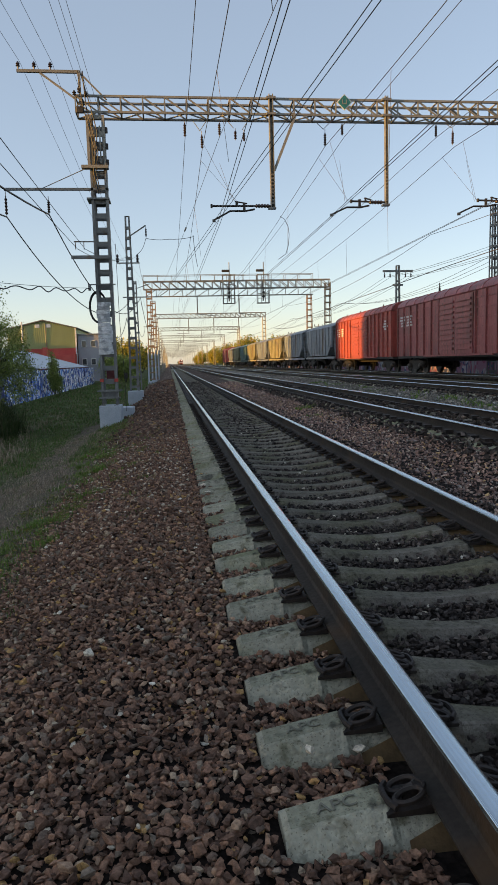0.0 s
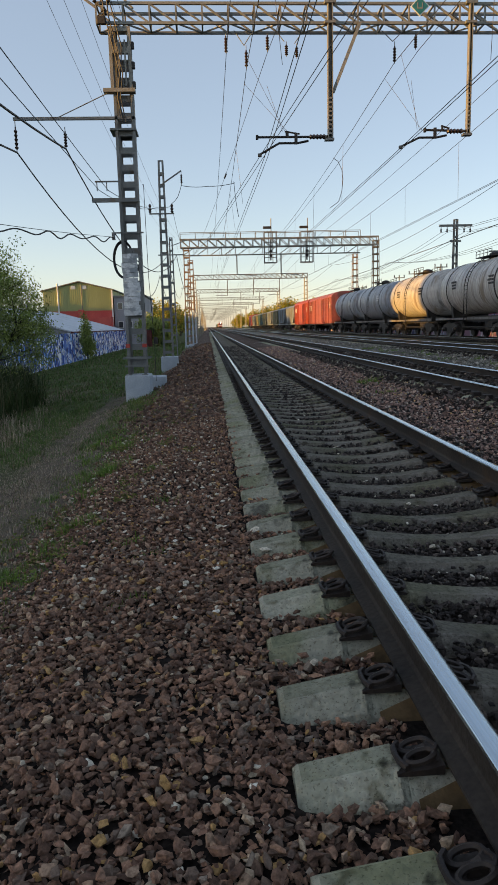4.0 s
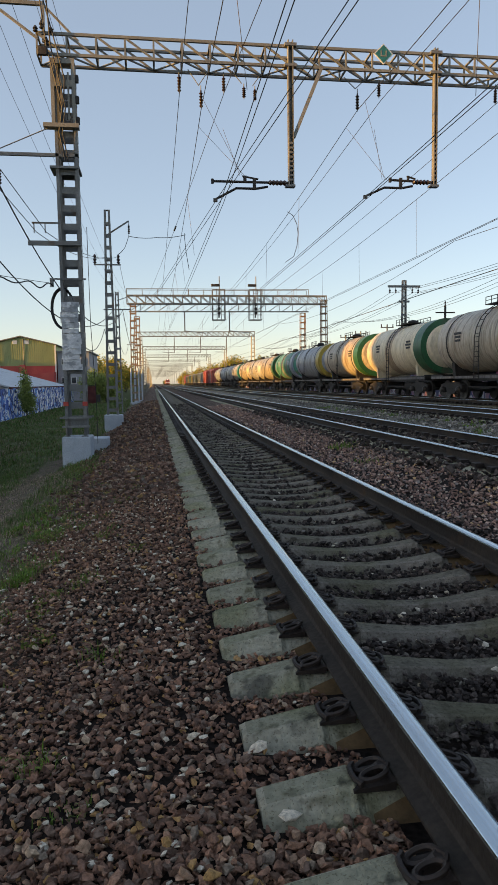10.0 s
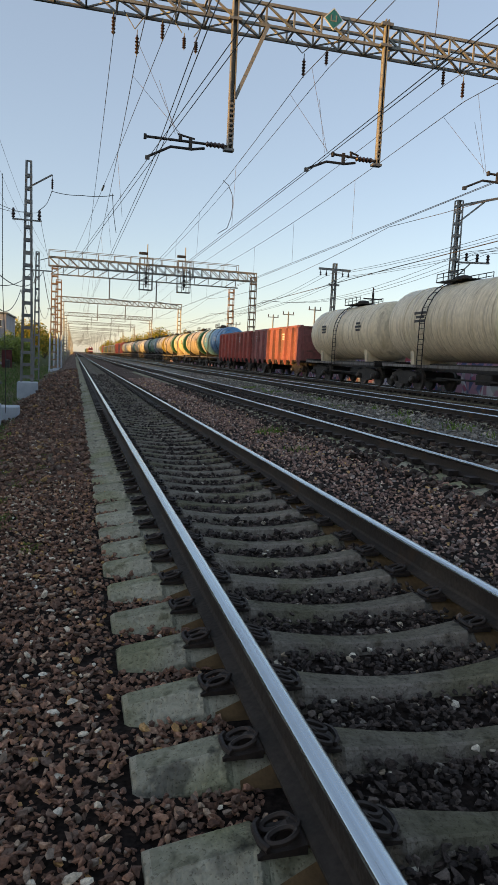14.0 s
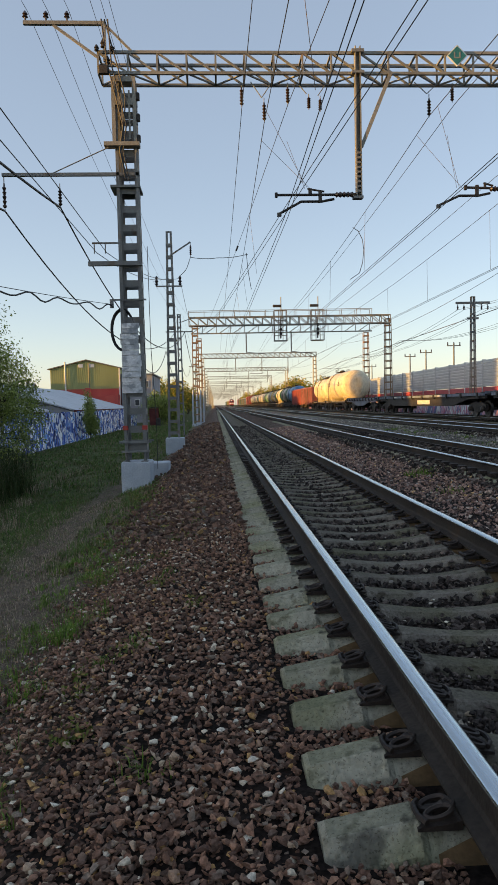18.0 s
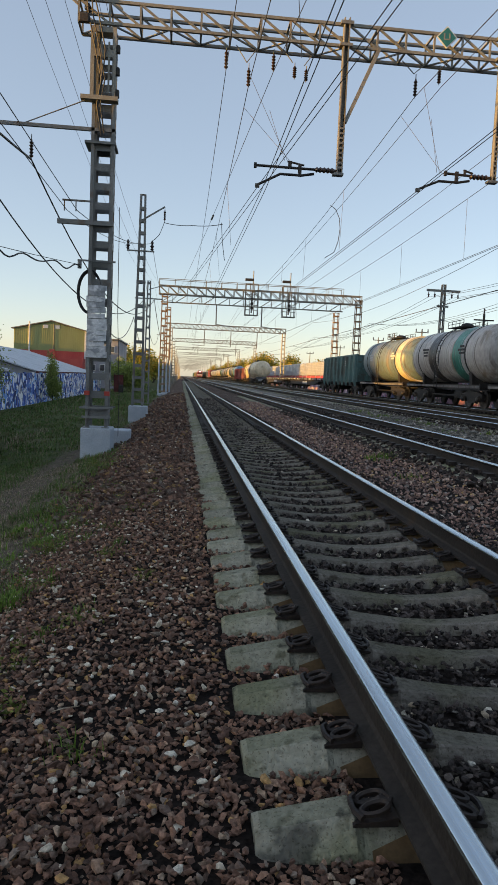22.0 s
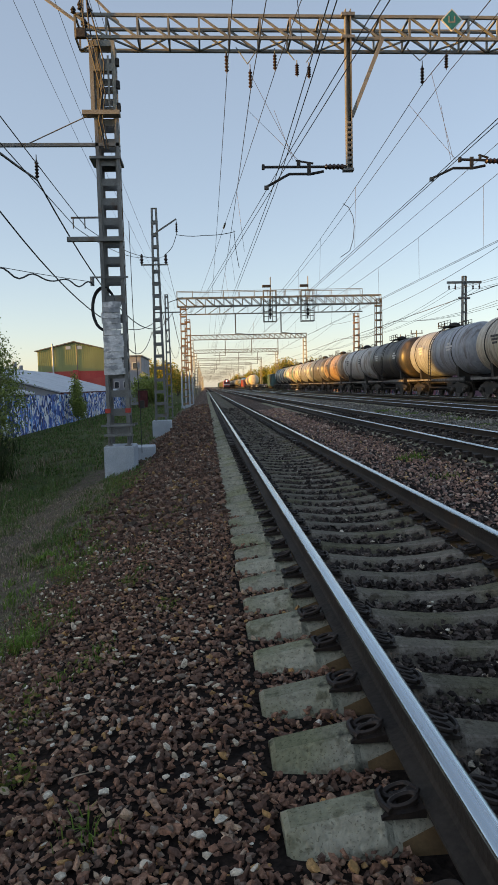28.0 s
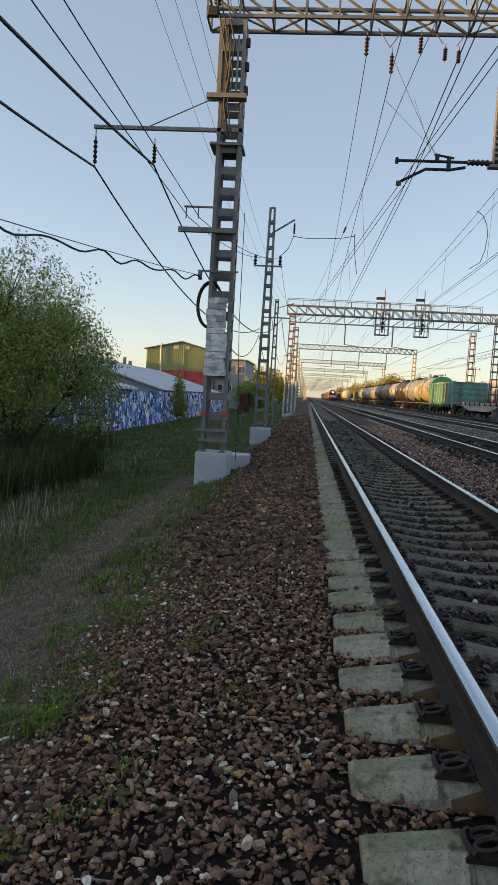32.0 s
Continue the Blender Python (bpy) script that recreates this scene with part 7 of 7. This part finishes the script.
turf("weeds", rng, [(-1.85, -1.1, 5, 20, 60, 24, 0.05, 0.14, 0.06, 0.010), (-1.5, -0.4, 5, 16, 26, 40, 0.04, 0.12, 0.05, 0.007), (-2.0, -1.2, 5, 14, 26, 90, 0.06, 0.16, 0.08, 0.007), (-2.6, -1.6, 2, 8, 30, 60, 0.06, 0.16, 0.07, 0.007), (-2.2, -1.2, 12, 24, 50, 20, 0.06, 0.16, 0.08, 0.018), (7.9, 9.2, 12, 40, 46, 30, 0.06, 0.20, 0.14, 0.03), (3.3, 4.3, 15, 21, 4, 40, 0.05, 0.2, 0.12, 0.02)], WEED, "bright green weeds sprouting in the stones")
BROAD = foliage("broad-leaved weeds", [(0.0, (0.11, 0.15, 0.030)), (0.3, (0.17, 0.19, 0.045)), (0.6, (0.08, 0.105, 0.028)), (0.8, (0.22, 0.18, 0.060)), (0.92, (0.22, 0.14, 0.075))], through=0.0)
turf("reeds", rng, [(-9.6, -6.2, 18.5, 27, 520, 26, 0.7, 1.5, 0.20, 0.02), (-11.3, -8.5, 24, 36, 420, 24, 0.8, 1.7, 0.25, 0.025)], REED, "tall dark reeds and rank grass under the willow", "reeds")
rng2 = np.random.default_rng(23)
for k in range(7):
    x0, y0 = rng2.uniform(-1.5, -0.2), rng2.uniform(3, 11)
    a = rng2.uniform(0, 3.14)
    solid("straw_stalk", Shape().tube([(0, 0, 0.0), (0.05 * math.cos(a), 0.05 * math.sin(a), 0.006), (0.13 * math.cos(a), 0.13 * math.sin(a), 0.002)], 0.003, 5), DRY, "thin dry stalk lying on the stones", "stalk", "dry stalks", m=pose(x0, y0, ground_z(x0) + 0.035))


def leaves(rng, centres, per, spread, size, droop=0.0):
    """Pointed leaves round twig ends: four corners each."""
    c = np.repeat(centres, per, 0)
    n = len(c)
    p = c + rng.normal(size=(n, 3)) * spread
    r = turns(rng, n)
    length = size * rng.uniform(0.6, 1.3, n)
    u = r[:, :, 0] * length[:, None]
    u[:, 2] -= droop * length
    w = r[:, :, 1] * (length * 0.24)[:, None]
    return np.stack([p, p + u * 0.5 + w, p + u, p + u * 0.5 - w], 1)


rngw = np.random.default_rng(37)
cx_w, cy_w = rngw.uniform(-2.1, -1.15, 74), rngw.uniform(4, 22, 74)
cx_w[:14], cy_w[:14] = rngw.uniform(-1.1, -0.3, 14), rngw.uniform(8, 16, 14)
clumps = np.repeat(np.stack([cx_w, cy_w, SHOULDER(cx_w) + 0.03], 1), rngw.integers(1, 5, 74), 0)
clumps[:, :2] += rngw.normal(0, 0.07, (len(clumps), 2))
low_leaves = leaves(rngw, clumps, 34, np.array([0.05, 0.05, 0.022]), 0.034)
tagged(bulk("broad_weeds", low_leaves, [[0, 1, 2, 3]], BROAD), "low broad-leaved weeds rooted at the ballast edge", "weeds", kind="stuff")


def tree(at, height, blobs, twigs, per, leaf, seed, name, label, material, stems=4, spread=0.16, group="trees"):
    """Tapered stems and limbs that reach for the crown's masses, with leaves round the twig ends."""
    rng = np.random.default_rng(seed)
    t = thing(name, label, "tree", group, m=pose(*at))
    wood, ends = Shape(), []
    tot = sum(b[3] * b[4] for b in blobs)
    for bx, by, bz, r, rz in blobs:
        k = max(6, int(twigs * r * rz / tot))
        d = rng.normal(size=(k, 3))
        d /= np.linalg.norm(d, axis=1)[:, None]
        rad = rng.uniform(0.35, 1.08, k) ** 0.6
        lump = np.array([1 + 0.35 * noise.noise(Vector(q) * 2.2 + Vector((seed, bx, by))) for q in d])
        ends.append(np.array([bx, by, bz]) + d * (rad * lump)[:, None] * np.array([r, r, rz]))
    ends = np.concatenate(ends)
    hubs = []
    for s in range(stems):
        b = blobs[s % len(blobs)]
        top = Vector((b[0] * 0.8 + rng.uniform(-0.3, 0.3), b[1] * 0.8 + rng.uniform(-0.3, 0.3), b[2] + 0.25 * b[4]))
        foot = Vector((rng.uniform(-0.25, 0.25), rng.uniform(-0.25, 0.25), -0.1))
        pts = [foot.lerp(top, u) + Vector((0.12 * math.sin(5 * u + s), 0.12 * math.cos(4 * u + s), 0)) * height * 0.12 for u in (0, 0.2, 0.4, 0.6, 0.8, 1.0)]
        r0 = height * 0.016
        part("stem", Shape().tube(pts, [r0 * (1 - 0.85 * i / 5) for i in range(6)], 7), BARK, t)
        hubs += pts[2:]
    hub = np.array([h[:] for h in hubs])
    pick = rng.permutation(len(ends))[:160 if group == "trees" else 40]
    for i in pick:
        e = ends[i]
        h = hub[np.argmin(np.linalg.norm(hub - e, axis=1) + np.where(hub[:, 2] > e[2], 1.5, 0))]
        mid = (h + e) / 2 + np.array([0, 0, 0.08 * height * 0.2])
        wood.tube([h, mid, e], [height * 0.0035, height * 0.002, height * 0.0008], 4, caps=False)
    part("branchwork", wood, BARK, t)
    lv = bulk("crown", leaves(rng, ends, per, spread, leaf, 0.25), [[0, 1, 2, 3]], material)
    lv.parent = t
    return t


willow = [(0.2, 0.0, 4.0, 2.1, 2.2), (-1.7, 0.4, 3.8, 2.0, 2.4), (1.7, -0.3, 3.2, 1.4, 1.6), (2.5, 0.2, 2.6, 0.8, 1.1), (0.0, -1.2, 2.9, 1.8, 1.5), (-2.6, -0.8, 2.9, 1.8, 2.1), (0.0, 1.8, 3.4, 1.8, 2.3)]
tree((-8.35, 25.3, -1.25), 7.2, willow, 2500, 38, 0.082, 5, "willow_tree", "bushy many-stemmed willow with fine grey-green leaves", LEAF, 7, 0.15)
tree((-12.6, 33.0, -1.3), 6.5, [(0, 0, 3.6, 2.2, 2.4), (1.2, -1.0, 2.6, 1.6, 1.8)], 900, 22, 0.13, 9, "willow_tree", "bushy willow growing by the wall", LEAF, 4)
tree((-10.7, 63, -1.25), 3.6, [(0, 0, 2.2, 0.42, 1.5), (0.2, 0.2, 1.2, 0.55, 0.8)], 260, 18, 0.16, 12, "sapling", "slim young tree in front of the graffiti wall", LEAF, 1, 0.14)
tree((-6.9, 103, -1.2), 4.9, [(0, 0, 2.2, 1.5, 2.0), (-1.8, 1, 2.6, 1.6, 2.0), (1.2, 0.4, 1.4, 1.0, 1.2)], 380, 18, 0.3, 13, "bush", "dark rounded bush by the verge", LEAF, 3, 0.3)
far = tree((-14, 165, -1.3), 10, [(0, 0, 6.2, 2.8, 3.6), (1.6, 0.5, 4.6, 2.2, 2.4), (-1.5, -0.4, 4.2, 2.2, 2.6)], 240, 11, 0.62, 31, "far_tree", "distant tree in yellow evening light", LEAF_FAR, 3, 0.4, "far trees")
far2 = tree((26, 230, 0), 11, [(0, 0, 6.5, 3.4, 3.6), (2.4, 0, 5.0, 2.6, 2.6), (-2.2, 0.6, 4.6, 2.6, 2.8)], 240, 11, 0.7, 32, "far_tree", "distant tree in yellow evening light", LEAF_FAR, 3, 0.45, "far trees")
rng3 = random.Random(41)
for px, py in ((-10, 178), (-18, 182), (-12, 205), (-22, 170), (-9, 230), (-16, 250), (-26, 200), (-11, 290), (-20, 300), (-8.5, 340), (-14, 380), (-9, 430), (-22, 420), (-34, 230), (-45, 240)):
    copy_thing(far, pose(px, py, -1.3, 0, 0, rng3.uniform(0, 360)))
for px, py in ((30, 240), (35, 225), (27, 262), (40, 255), (33, 285), (25, 300), (38, 310), (29, 335), (46, 290), (24, 360), (34, 380), (27, 420), (42, 400), (22, 470), (30, 500), (52, 260), (24, 540), (60, 300)):
    copy_thing(far2, pose(px, py, -0.5, 0, 0, rng3.uniform(0, 360)))
for k in range(26):
    if -14 < -90 + 13 * k < 26:
        continue
    copy_thing(far2, pose(-90 + 13 * k + rng3.uniform(-4, 4), rng3.uniform(640, 900), -1.0, 0, 0, rng3.uniform(0, 360)))

# bare tree beyond the barrier wall
bare = thing("bare_tree", "leafless tree with fine twigs beyond the barrier", "tree", "trees", m=pose(41, 62, 0))
rb = random.Random(77)
part("trunk", Shape().tube([(0, 0, -0.1), (0.1, 0, 3.0), (0.0, 0.1, 6.5)], [0.22, 0.16, 0.07], 8), BARK, bare)
twigs = Shape()
for k in range(44):
    z0 = 2.4 + 4.0 * k / 44
    a, reach = rb.uniform(0, 6.2832), rb.uniform(1.2, 2.6)
    d = Vector((math.cos(a), math.sin(a), 0))
    root = Vector((0.05, 0.05, z0))
    elbow, tip = root + d * reach * 0.5 + Vector((0, 0, 0.7)), root + d * reach + Vector((0, 0, 1.9))
    twigs.tube([root, elbow, tip], [0.04, 0.022, 0.008], 4, caps=False)
    for j in range(7):
        p = elbow.lerp(tip, j / 7)
        q = p + Vector((rb.uniform(-0.6, 0.6), rb.uniform(-0.6, 0.6), rb.uniform(0.2, 0.9)))
        twigs.tube([p, q], [0.012, 0.005], 4, caps=False)
part("branchwork", twigs, BARK, bare)


# ---------------------------------------------------------------- movement
def motions():
    """One freight train rolls away along the fourth track, another comes nearer on the third."""
    for t, y in WAGONS:
        walk(t, [(s, pose(TRACKS[3][0], y + SPEED * s, TRACKS[3][1])) for s in (0.0, 8.0, 16.0, 24.0, 32.0)])
    for t, y in COMING:
        walk(t, [(s, pose(TRACKS[2][0], y + FAR_SPEED * s, TRACKS[2][1])) for s in (0.0, 8.0, 16.0, 24.0, 32.0)])


motions()
